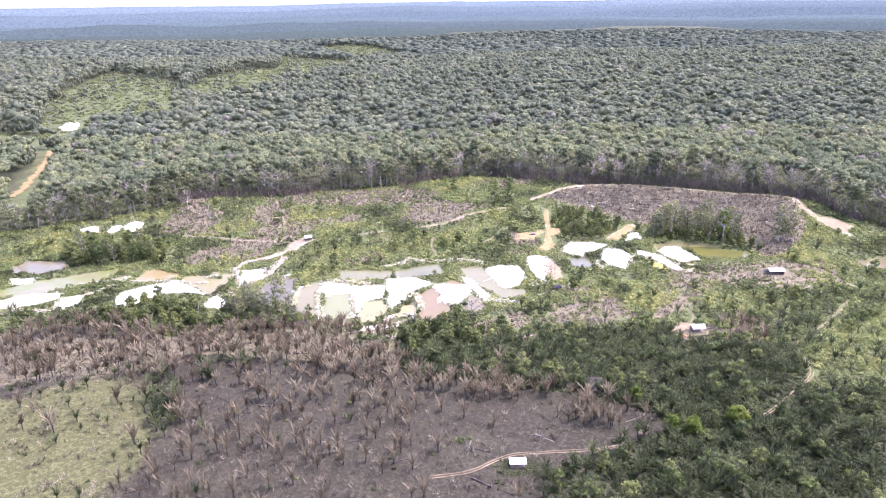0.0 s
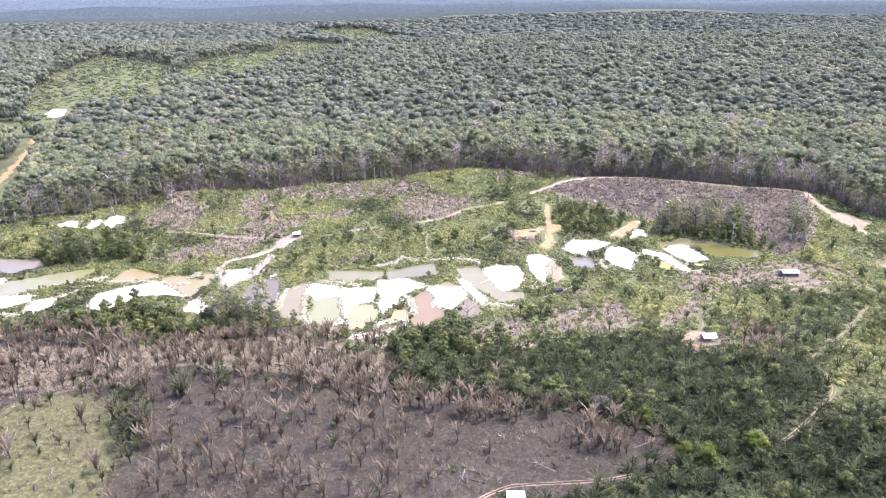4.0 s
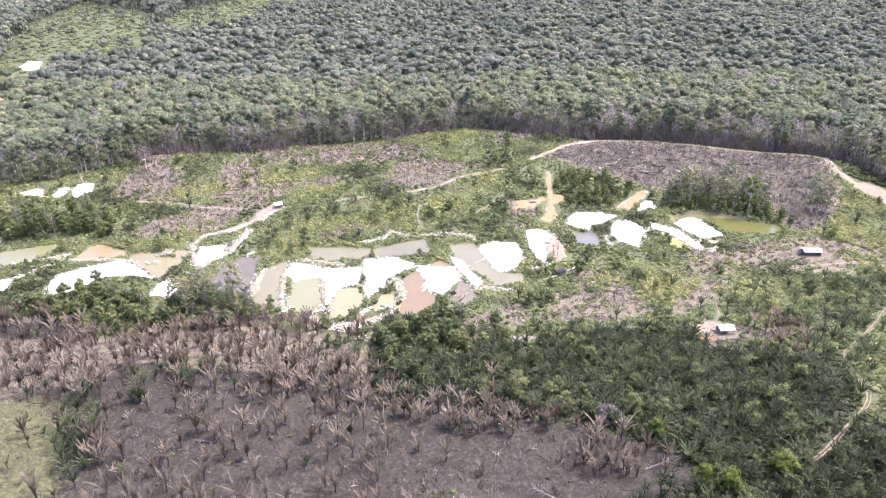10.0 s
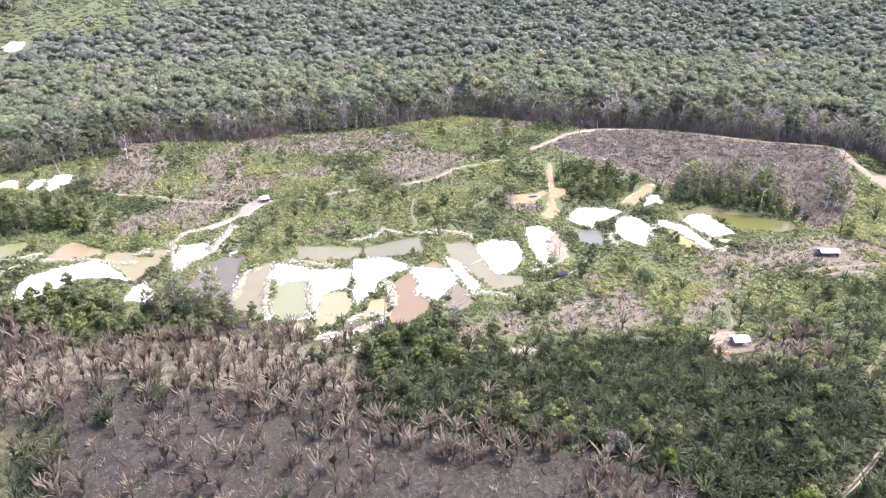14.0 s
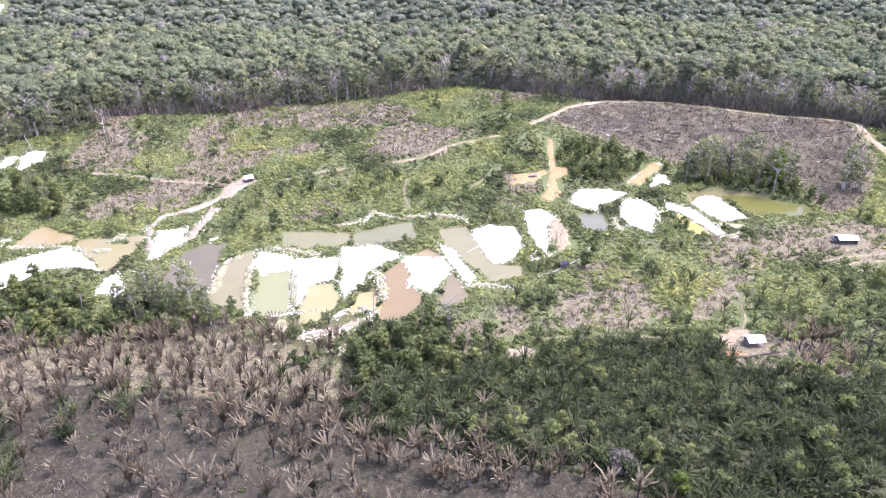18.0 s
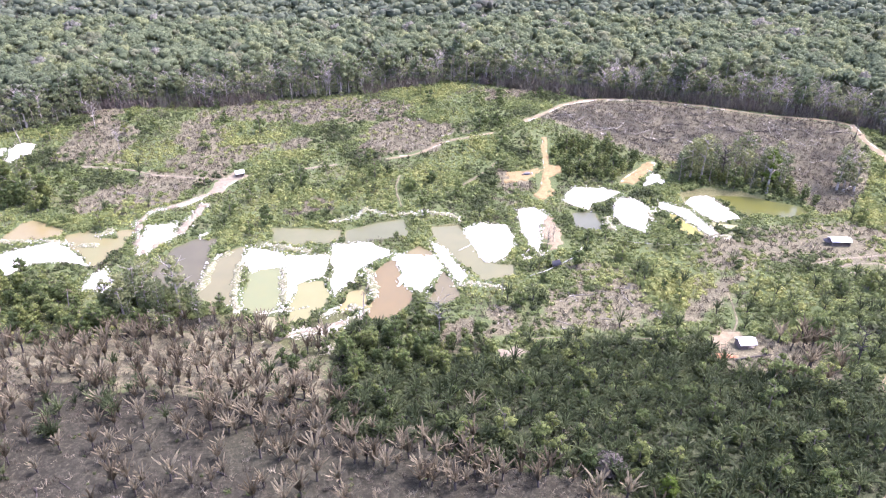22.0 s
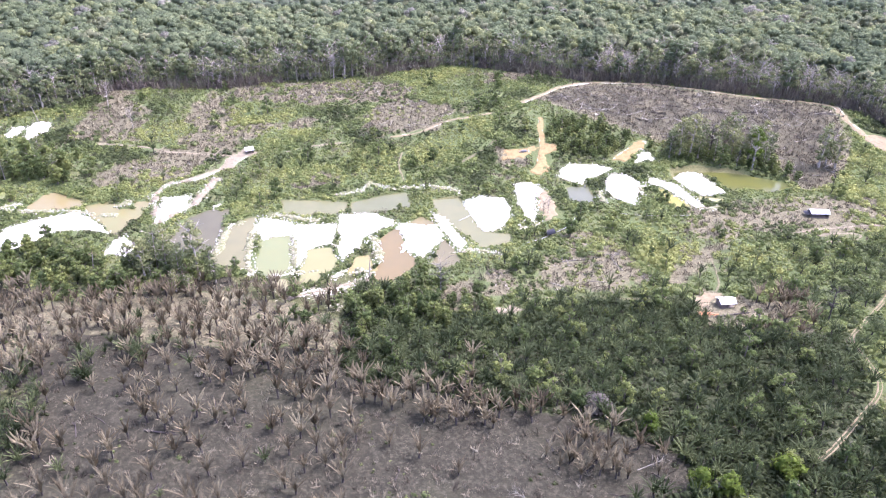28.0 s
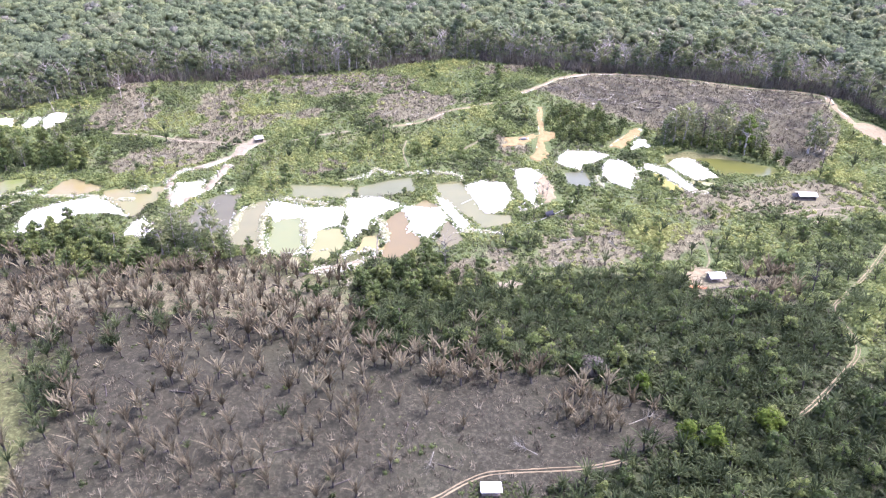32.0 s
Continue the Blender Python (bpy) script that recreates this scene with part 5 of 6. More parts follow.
under = np.concatenate([under, rng.uniform(1.4, 2.8, len(hx))])
ux, uy, ud = np.concatenate([ux, hx]), np.concatenate([uy, hy]), np.concatenate([ud, hd])
# undergrowth tint raised to brighten the unlit face of the forest edge
tone = np.where(rng.rand(len(ux)) < 0.25, tints(ux, uy, ud), np.minimum(tints(ux, uy, ud) + 0.4, 0.88))
THICKETS = [crown_shape(250 + k, 3, 10, 0.17, core=0.6) for k in range(6)]
for k in range(len(THICKETS)):
    m = np.arange(len(ux)) % len(THICKETS) == k
    pile2.scatter(THICKETS[k], at[m], under[m], rng.uniform(0, 6.28, m.sum()), tone[m], under[m] * rng.uniform(0.9, 1.7, m.sum()))
stuff("undergrowth", pile2, CANOPY, "tangled undergrowth and small trees along the forest edge")
pile = Pile()
trunk = [stem_shape(600 + k, 1.0, 0.017, 2, 0.2, 4, 0.6) for k in range(3)]
sx, sy = jittered(-420, 420, 430, 620, 5.6)
sd = sy - edge(sx)
m = (sd > -1) & (sd < 14) & in_view(sx, sy) & (fields(sx, sy) < -3) & (off_roads(sx, sy, list(ROADS.values())) > 2.0)
sx, sy = sx[m], sy[m]
pile_sizes = rng.uniform(9, 19, len(sx))
for k in range(3):
    s = np.arange(len(sx)) % 3 == k
    pile.scatter(trunk[k], placed(sx, sy)[s], pile_sizes[s], rng.uniform(0, 6.28, s.sum()), rng.rand(s.sum()))
stuff("forest_trunks", pile, BARK_DULL, "pale slender trunks behind the forest edge")

x, y = jittered(-1250, 1250, 680, 1850, 15.0)
keep = in_view(x, y, 60) & (fields(x, y) < -3) & (y > 702) & (inside(x, y, FAR_SAND) < -24) & (off_line(x, y, FAR_TRACK[1]) > 11)
x, y = x[keep], y[keep]
pile, kind = Pile(), rng.randint(0, len(MID_CROWNS), len(x))
size = 9.2 + 5.6 * rng.rand(len(x)) ** 2
at = placed(x, y) + np.stack([0 * x, 0 * x, rng.uniform(8, 13, len(x))], -1)
tone = tints(x, y, 0 * x + 99)
for k in range(len(MID_CROWNS)):
    m = kind == k
    pile.scatter(MID_CROWNS[k], at[m], size[m], rng.uniform(0, 6.28, m.sum()), tone[m], size[m] * rng.uniform(0.6, 0.85, m.sum()))
stuff("forest_canopy", pile, HAZED_MID_CANOPY, "rolling rainforest canopy farther behind the clearing")

# leafy margins of the forest round the far fields, down to the ground
x, y = jittered(-1250, 900, 640, 2600, 9)
keep = (fields(x, y) > -19) & (fields(x, y) < -2) & in_view(x, y, 60) & (inside(x, y, FAR_SAND) < -6) & (off_line(x, y, FAR_TRACK[1]) > 9)
x, y = x[keep], y[keep]
pile, size, at = Pile(), rng.uniform(4, 7, len(x)), placed(x, y)
for k in range(len(MID_CROWNS)):
    m = np.arange(len(x)) % len(MID_CROWNS) == k
    pile.scatter(MID_CROWNS[k], at[m], size[m], rng.uniform(0, 6.28, m.sum()), tints(x[m], y[m], 0 * x[m] + 99), size[m] * rng.uniform(1.2, 1.9, m.sum()))
stuff("forest_margin", pile, HAZED_MID_CANOPY, "leafy forest margin round distant cleared fields")

x, y = jittered(-1100, 500, 650, 2500, 24)
keep = (fields(x, y) > 4) & in_view(x, y, 40) & (rng.rand(len(x)) < 0.22 + 0.5 * (vnoise(x, y, 90, 92) > 0.62)) & (inside(x, y, FAR_SAND) < -10) & (off_line(x, y, FAR_TRACK[1]) > 16) & (inside(x, y, FIELD["f_left"]) < 0)
x, y = x[keep], y[keep]
pile, size, at = Pile(), rng.uniform(4, 8, len(x)), placed(x, y)
for k in range(len(MID_CROWNS)):
    m = np.arange(len(x)) % len(MID_CROWNS) == k
    pile.scatter(MID_CROWNS[k], at[m], size[m], rng.uniform(0, 6.28, m.sum()), tints(x[m], y[m], 0 * x[m] + 99), size[m] * 0.9)
stuff("field_trees", pile, HAZED_MID_CANOPY, "scattered trees left standing in distant cleared fields")

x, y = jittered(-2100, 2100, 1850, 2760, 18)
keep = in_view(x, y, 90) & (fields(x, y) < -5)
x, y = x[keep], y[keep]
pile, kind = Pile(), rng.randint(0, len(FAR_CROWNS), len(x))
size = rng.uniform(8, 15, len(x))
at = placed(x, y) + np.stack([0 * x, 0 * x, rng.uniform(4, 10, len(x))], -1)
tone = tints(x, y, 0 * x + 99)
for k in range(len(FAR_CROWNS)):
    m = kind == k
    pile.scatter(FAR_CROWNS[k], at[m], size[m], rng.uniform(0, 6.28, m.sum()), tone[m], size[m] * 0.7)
stuff("distant_forest", pile, HAZED_FAR_CANOPY, "unbroken distant rainforest reaching the hills")

# ---------------------------------------------------------------- scrub of the clearing
TUFTS = [tuft_shape(400 + k, 16, 0.2, 0.7) for k in range(8)]
x, y = jittered(-300, 330, 150, 590, 1.98)
keep = (y < edge(x) + 3) & in_view(x, y, 15) & open_ground(x, y, 0.4, 0.5, 0.1) & (off_roads(x, y, [v for k, v in ROADS.items() if k != "trail"]) > 1.0)
keep &= (off_roads(x, y, list(BERM.values())) > 0.8) & (deepest(x, y, list(APRON.values())) < -1.0)
x, y = x[keep], y[keep]
zone = {k: inside(x, y, v) for k, v in ZONE.items()}
burnt = deepest(x, y, [ZONE[k] for k in ZONE if k.startswith(("burn", "thicket", "dry_hut", "dry_thicket")) and k != "burn_hill"], 20.0) + 24 * (fbm(x, y, 11, 70) - 0.5)
burnt = np.maximum(burnt, zone["burn_hill"] + 5 * (fbm(x, y, 14, 70) - 0.5))
dry_mix = np.maximum(deepest(x, y, [ZONE[k] for k in ("dry_front", "dry_slope", "dry_track", "dry_bank")], 20.0), zone["dry_yard"]) + 16 * (fbm(x, y, 9, 71) - 0.5)
fresh = deepest(x, y, [ZONE[k] for k in ZONE if k.startswith("fresh")], 20.0) + 8 * (fbm(x, y, 8, 78) - 0.5)
chance = 0.74 + 0.26 * ss(0.36, 0.5, fbm(x, y, 17, 79))
chance = np.where(burnt > 0, 0.07 * (zone["burn_hill"] < 0) + 0.4 * (fbm(x, y, 10, 72) > 0.58) * (zone["burn_hill"] < 0), chance)
chance = np.where(dry_mix > 0, np.where(fbm(x, y, 9, 73) > 0.56, 0.8, 0.1), chance)
chance = np.where(zone["palm_dead"] > 0, 0.02 + 0.3 * (fbm(x, y, 20, 74) > 0.68), chance)
chance = np.where(zone["palm_green"] > 0, 0.96, np.where(zone["scrub_bright"] > 0, 0.98, chance))
chance = np.where(zone["grass"] > 0, 0.03, np.where(zone["shore_bare"] > 0, 0.14, chance))
sx2, sy2 = x, y
chance = np.where(fresh > 0, np.maximum(chance, 0.9), chance)
green = rng.rand(len(x)) < chance
lively = np.where(fresh[green] > 0, 0.32, 0.0)
gx2, gy2 = x[green], y[green]
size = np.minimum(3.0, rng.uniform(0.85, 2.0, len(gx2)) * (0.85 + 0.9 * ss(0.42, 0.7, fbm(gx2, gy2, 18, 75))))
hem = np.maximum(deepest(gx2, gy2, list(SAND.values())), -np.maximum(0, off_roads(gx2, gy2, list(ROADS.values()))))
size = np.where((gx2 > 90) & (gy2 < 345), size * 1.25, size)
size = np.where(hem > -1.5, np.minimum(size, 0.75), size)
# scrub among green palms is tinted darker, cloud shade put into its tone
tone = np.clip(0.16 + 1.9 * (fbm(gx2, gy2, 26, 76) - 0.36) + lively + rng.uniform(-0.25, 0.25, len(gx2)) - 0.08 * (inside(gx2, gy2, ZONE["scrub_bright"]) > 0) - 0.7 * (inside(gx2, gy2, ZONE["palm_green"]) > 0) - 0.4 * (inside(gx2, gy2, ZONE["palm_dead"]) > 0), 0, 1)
size = np.where(inside(gx2, gy2, ZONE["palm_dead"]) > 0, size * 0.55, np.where(inside(gx2, gy2, ZONE["palm_green"]) > 0, np.clip(size * 1.35, 1.3, 3.0), size * 1.12))
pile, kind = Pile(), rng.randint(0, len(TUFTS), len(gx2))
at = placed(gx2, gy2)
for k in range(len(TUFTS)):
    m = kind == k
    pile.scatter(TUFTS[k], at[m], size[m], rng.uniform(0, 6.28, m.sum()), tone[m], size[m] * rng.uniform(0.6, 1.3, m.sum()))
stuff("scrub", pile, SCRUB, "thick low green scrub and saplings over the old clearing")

# lush bushes lining the ponds and the sand
x, y = jittered(-250, 200, 305, 440, 1.25)
m = in_view(x, y, 10)
x, y = x[m], y[m]
shore = np.maximum(deepest(x, y, list(WATER.values())), deepest(x, y, list(SAND.values())))
thick = fbm(x, y, 9, 83)
m = (shore < -0.7) & (shore > -1.5 - 5.5 * thick) & open_ground(x, y, 1.2, 0.6, 0.7) & (rng.rand(len(x)) < ss(0.34, 0.5, thick) * 0.85)
m &= (inside(x, y, ZONE["palm_dead"]) < 0)
x, y, shore = x[m], y[m], shore[m]
pile, size, at = Pile(), rng.uniform(0.55, 1.35, len(x)) * (0.7 + 0.5 * ss(-1, -4, shore)), placed(x, y)
tone = np.clip(0.08 + 0.9 * fbm(x, y, 14, 84) + rng.uniform(-0.15, 0.15, len(x)), 0, 0.95)
for k in range(len(TUFTS)):
    m = np.arange(len(x)) % len(TUFTS) == k
    pile.scatter(TUFTS[k], at[m], size[m], rng.uniform(0, 6.28, m.sum()), tone[m], size[m] * rng.uniform(0.8, 1.5, m.sum()))
stuff("shore_bushes", pile, SCRUB, "lush green bushes lining the ponds and sand banks")

# dry brush on the burnt slopes
def brush_shape(seed, stems, tall):
    r = np.random.RandomState(seed)
    pieces = []
    for k in range(stems):
        a, lean, foot = r.uniform(0, 6.28), r.uniform(0.1, 1.6), r.uniform(-0.8, 0.8, 2)
        d = np.array([math.cos(a) * lean, math.sin(a) * lean, 1.0])
        d *= tall * r.uniform(0.5, 1.0) / np.linalg.norm(d)
        side = np.cross(d, (0.2, 0.5, 0.8))
        side *= 0.075 / np.linalg.norm(side)
        p = np.array([foot[0], foot[1], -0.1])
        pieces.append((np.array([p - side, p + side, p + d + side * 0.5, p + d - side * 0.5]), np.array([(0, 1, 2, 3)])))
    return join(pieces)


BRUSH = [brush_shape(430 + k, 12, 1.7) for k in range(5)]
dead_chance = np.where(burnt > 0, 0.85, np.where(dry_mix > 0, 0.6, np.where(zone["dry_west"] > 0, 0.9, np.where(zone["palm_dead"] > 0, 0.25, np.where(fbm(sx2, sy2, 19, 88) > 0.58, 0.5, 0.1)))))
dead = rng.rand(len(sx2)) < dead_chance
dx, dy = sx2[dead], sy2[dead]
pile, kind = Pile(), rng.randint(0, len(BRUSH), len(dx))
at, size = placed(dx, dy), rng.uniform(0.6, 1.4, len(dx))
for k in range(len(BRUSH)):
    m = kind == k
    pile.scatter(BRUSH[k], at[m], size[m], rng.uniform(0, 6.28, m.sum()), rng.rand(m.sum()))
stuff("dry_brush", pile, DRY, "tangle of dry grey-brown stems left by burning")

# dry leaf litter and stubble over the burnt palm ground
x, y = jittered(-140, 80, 170, 312, 1.7)
keep = (inside(x, y, ZONE["palm_dead"]) > -1) & (inside(x, y, ZONE["grass"]) < 2) & in_view(x, y, 8) & (rng.rand(len(x)) < 0.3 + 0.7 * (fbm(x, y, 14, 93) > 0.48)) & open_ground(x, y, 0.2)
x, y = x[keep], y[keep]
LITTERS = [brush_shape(460 + k, 6, 0.9) for k in range(4)]
pile, at, size = Pile(), placed(x, y), rng.uniform(0.4, 1.0, len(x))
for k in range(len(LITTERS)):
    m = np.arange(len(x)) % len(LITTERS) == k
    pile.scatter(LITTERS[k], at[m], size[m], rng.uniform(0, 6.28, m.sum()), rng.uniform(0.1, 0.9, m.sum()), size[m] * 0.5)
stuff("stubble", pile, DRY, "dry fallen fronds and stubble over burnt ground")

# tall leafless thicket at the foot of the forest edge
x = np.concatenate([rng.uniform(52, 265, 1500), rng.uniform(-200, 50, 800)])
y = edge(x) + rng.uniform(-4, 7, len(x))
keep = (off_roads(x, y, list(ROADS.values())) > 1.5) & ((x > 52) | (vnoise(x, y, 26, 90) > 0.5))
x, y = x[keep], y[keep]
pile, at, size = Pile(), placed(x, y), rng.uniform(1.6, 5.0, len(x))
for k in range(len(BRUSH)):
    m = np.arange(len(x)) % len(BRUSH) == k
    pile.scatter(BRUSH[k], at[m], size[m] * 0.7, rng.uniform(0, 6.28, m.sum()), rng.uniform(0.55, 1, m.sum()), size[m] * 1.35)
stuff("dry_thicket", pile, DRY, "leafless brown thicket at the foot of the burnt forest edge")

# scorched leaf on the lowest boughs and vines along the burnt forest edge
x = np.concatenate([rng.uniform(40, 275, 2100), rng.uniform(-205, 45, 900)])
y = edge(x) + rng.uniform(-4, 3, len(x))
keep = (off_roads(x, y, list(ROADS.values())) > 2.0) & (vnoise(x, y, 24, 94) > np.where(x > 40, 0.3, 0.55))
x, y = x[keep], y[keep]
pile, at, size = Pile(), placed(x, y), rng.uniform(1.0, 2.3, len(x))
for k in range(len(TUFTS)):
    m = np.arange(len(x)) % len(TUFTS) == k
    pile.scatter(TUFTS[k], at[m], size[m], rng.uniform(0, 6.28, m.sum()), rng.rand(m.sum()), rng.uniform(2.5, 11.0, m.sum()))
stuff("scorched_brush", pile, SCORCHED, "withered brown leaves on the scorched forest edge")

# low growth in the far fields
x, y = jittered(-1100, 700, 640, 2600, 14)
keep = (fields(x, y) > -4) & in_view(x, y, 60) & (inside(x, y, FIELD["f_left"]) < 0) & (inside(x, y, FIELD["f_track"]) < -2)
x, y = x[keep], y[keep]
pile = Pile()
at = placed(x, y)
for k in range(len(TUFTS)):
    m = np.arange(len(x)) % len(TUFTS) == k
    pile.scatter(TUFTS[k], at[m], rng.uniform(5.0, 9.5, m.sum()), rng.uniform(0, 6.28, m.sum()), rng.uniform(0.1, 0.6, m.sum()), rng.uniform(2.0, 5.0, m.sum()))
stuff("scrub", pile, SCRUB, "light green regrowth in distant clearings of the forest")

# ---------------------------------------------------------------- palms
def palm_parts(seed, fronds, trunk, length, lift, droop, leaflets, width):
    """The trunk and the fronds (each turned into place) of one babassu-like palm."""
    r = np.random.RandomState(seed)
    lean = r.normal(size=2) * 0.10 * trunk
    stem = join([stick((0, 0, -0.3), (lean[0] * 0.4, lean[1] * 0.4, trunk * 0.5), 0.26, 0.2, 6), stick((lean[0] * 0.4, lean[1] * 0.4, trunk * 0.5), (lean[0], lean[1], trunk), 0.2, 0.24, 6)])
    blades = []
    for k in range(fronds):
        up = lift + r.uniform(-0.28, 0.22) - 0.18 * (k % 3 == 0)
        blades.append(turned(frond_shape(seed * 31 + k, length * r.uniform(0.75, 1.1), up, droop * r.uniform(0.6, 1.4), leaflets, width), 2.4 * k + r.uniform(-0.3, 0.3), (lean[0], lean[1], trunk - 0.05)))
    return stem, blades


def palm_thing(seed, name, label, leaf, bark, **shape):
    root = thing(name, pose(0, 0, -900), label, "palm")
    stem, blades = palm_parts(seed, **shape)
    part("trunk", mesh_of("trunk", *stem, bark), root)
    for v, f in blades:
        part("frond", mesh_of("frond", v, f, leaf), root)
    return root


def palm_whole(seed, **shape):
    stem, blades = palm_parts(seed, **shape)
    return join(blades), stem


# places of the dead palms on the burnt ground, and of the green palms
x, y = jittered(-240, 70, 150, 330, 4.6)
zone_d = inside(x, y, ZONE["palm_dead"])
thick = ss(0.36, 0.62, fbm(x, y, 24, 80))
chance = np.where(inside(x, y, ZONE["grass"]) > -2, 0.17, np.maximum(0.12 + 0.72 * thick + 0.35 * (inside(x, y, ZONE["litter_north"]) > -4), 0.7 * (inside(x, y, ZONE["palm_green"]) > -13)))
chance = np.where(deepest(x, y, [ZONE["palm_thick"]]) > 0, 0.95, chance)
chance = np.where((x > -42) & (y > 272) & (y < 300), chance * 0.35, chance)
chance = np.where(y < 215, chance * 0.55, chance)
chance = np.where((x > -5) & (y < 235), chance * 0.25, chance)
keep = (zone_d > -1) & (rng.rand(len(x)) < chance) & open_ground(x, y, 0.3) & in_view(x, y, 12)
# the nearest ones, where they stand
STANDING = [(-89, 245), (-80, 245), (-77, 248), (-70, 245), (-70, 254), (-65, 245), (-61, 255), (-52, 248), (-46, 245), (-72, 226), (-63, 221), (-58, 221), (-56, 225), (-51, 221), (-69, 232), (-62, 232), (-56, 234), (-50, 232), (-45, 232), (-43, 236), (-34, 228), (-32, 232), (-27, 234), (-26, 226), (-22, 229), (-19, 234), (-11, 228), (-14, 244), (-10, 240), (-7, 240), (-5, 241), (-19, 247), (-21, 242), (-25, 245), (-28, 242), (-35, 242), (-28, 220), (-21, 221), (-18, 216), (-16, 219)]
STANDING += [(2, 247), (8, 246), (14, 243), (20, 241), (27, 238), (33, 236), (40, 236), (46, 234), (52, 230), (58, 227), (64, 222), (70, 219), (11, 241), (24, 236), (37, 232), (49, 228), (60, 219), (67, 213), (-6, 252), (-12, 258), (-17, 265)]
STANDING += [(-14, 221), (-24, 207), (-23, 214), (-27, 209), (-12, 203), (-13, 211), (-17, 201), (-15, 199), (-3, 199), (-36, 202), (-42, 204), (-43, 198), (-34, 196), (-38, 198), (-66, 200), (-65, 205), (-70, 208), (-75, 214), (-61, 212), (-47, 213), (-39, 216), (-26, 194), (-17, 193), (-45, 193), (-55, 193), (-33, 193), (7, 232), (10, 232), (14, 237), (19, 239), (23, 242), (24, 232), (16, 213), (6, 219), (-2, 223), (22, 261), (4, 242), (-43, 258), (-37, 256), (-32, 255)]
STANDING += [(-32, 245), (-24, 255), (-25, 238), (-13, 232), (-30, 241), (-11, 225), (-13, 216), (-46, 241), (-72, 242), (-75, 240), (-63, 229), (-95, 193), (-86, 191), (-86, 199), (-75, 200), (-80, 206), (-86, 207), (-41, 191), (-11, 190), (-91, 237), (-100, 240), (-110, 257), (-107, 270), (-99, 228), (-97, 220), (-123, 249), (39, 219), (42, 215), (51, 216), (56, 212), (136, 289), (134, 295), (143, 298), (140, 287), (129, 282), (121, 276), (117, 279), (131, 275), (126, 286), (138, 280)]
STANDING += [(-2, 237), (1, 238), (7, 235), (9, 234), (11, 236), (14, 233), (16, 231), (19, 233), (21, 236), (24, 231), (26, 230), (28, 234), (33, 239), (18, 245), (21, 247), (2, 242), (-5, 239), (45, 222), (45, 217), (46, 218), (50, 224), (52, 222), (52, 217), (52, 213), (55, 219), (56, 215), (57, 213), (59, 212), (49, 214), (47, 212), (127, 299), (129, 294), (134, 296), (136, 294), (141, 298), (145, 300), (134, 287), (130, 283), (122, 277), (137, 303)]
near_x, near_y = np.array(STANDING, float).T
for px, py in STANDING:
    keep &= np.hypot(x - px, y - py) > 2.8
keep &= (y > 246) | (x < -104) | (x < -20 - 84 * (y - 190) / 50) | (rng.rand(len(x)) < 0.04)
dead_x, dead_y = np.concatenate([near_x, x[keep]]), np.concatenate([near_y, y[keep]])
is_green = (rng.rand(len(dead_x)) < np.where(inside(dead_x, dead_y, ZONE["grass"]) > -8, 0.6, 0.1 + 0.25 * (fbm(dead_x, dead_y, 22, 81) > 0.6)))
is_green[: len(near_x)] = False
x, y = jittered(-50, 215, 150, 322, 3.9)
keep = (inside(x, y, ZONE["palm_green"]) > 0) & open_ground(x, y, 1.3) & in_view(x, y, 12) & (inside(x, y, ZONE["grove_shade"]) < 0)
for bx, by, br in ((99, 212, 4.5), (82, 206, 4.5), (76, 209, 4), (69, 229, 3.5)):
    keep &= np.hypot(x - bx, y - by) > br
keep &= rng.rand(len(x)) < 0.5 + 0.45 * ss(0.38, 0.55, fbm(x, y, 15, 82))
for px, py in STANDING:
    keep &= np.hypot(x - px, y - py) > 2.4
green_x, green_y = x[keep], y[keep]
LIVING = [(-100, 213), (-96, 210), (-109, 233), (-105, 227), (-113, 252), (-115, 243), (-106, 243), (-93, 249), (-96, 251), (-80, 258), (-86, 264), (-94, 270), (-80, 270), (-40, 280), (-28, 270), (-27, 278), (-37, 274), (-33, 282), (-26, 284), (-31, 268)]
green_x, green_y = np.concatenate([green_x, [p[0] for p in LIVING]]), np.concatenate([green_y, [p[1] for p in LIVING]])
x, y = jittered(-140, -60, 200, 300, 3.2)
keep = (deepest(x, y, [ZONE["palm_band"], ZONE["palm_knot"], ZONE["palm_clump"]]) > 0) & (rng.rand(len(x)) < 0.55)
green_x, green_y = np.concatenate([green_x, x[keep]]), np.concatenate([green_y, y[keep]])
# scattered palms over the scrub
x, y = jittered(-260, 270, 225, 470, 8.2)
keep = (inside(x, y, ZONE["palm_green"]) < 0) & (inside(x, y, ZONE["palm_dead"]) < 0) & open_ground(x, y, 1.2, 7, 6) & (y < edge(x) - 8) & in_view(x, y, 12)
keep &= (rng.rand(len(x)) < np.where((x > 100) & (y < 345), 0.85, np.where(y < 350, 0.45, 0.12))) & (deepest(x, y, BURNS) < 2)
green_x, green_y = np.concatenate([green_x, x[keep]]), np.concatenate([green_y, y[keep]])

DEAD_LOOK = dict(fronds=12, trunk=1.2, length=5.7, lift=1.47, droop=0.46, width=0.3)
GREEN_LOOK = dict(fronds=12, trunk=1.2, length=5.4, lift=1.34, droop=0.66, width=0.28)
THINGS = 120


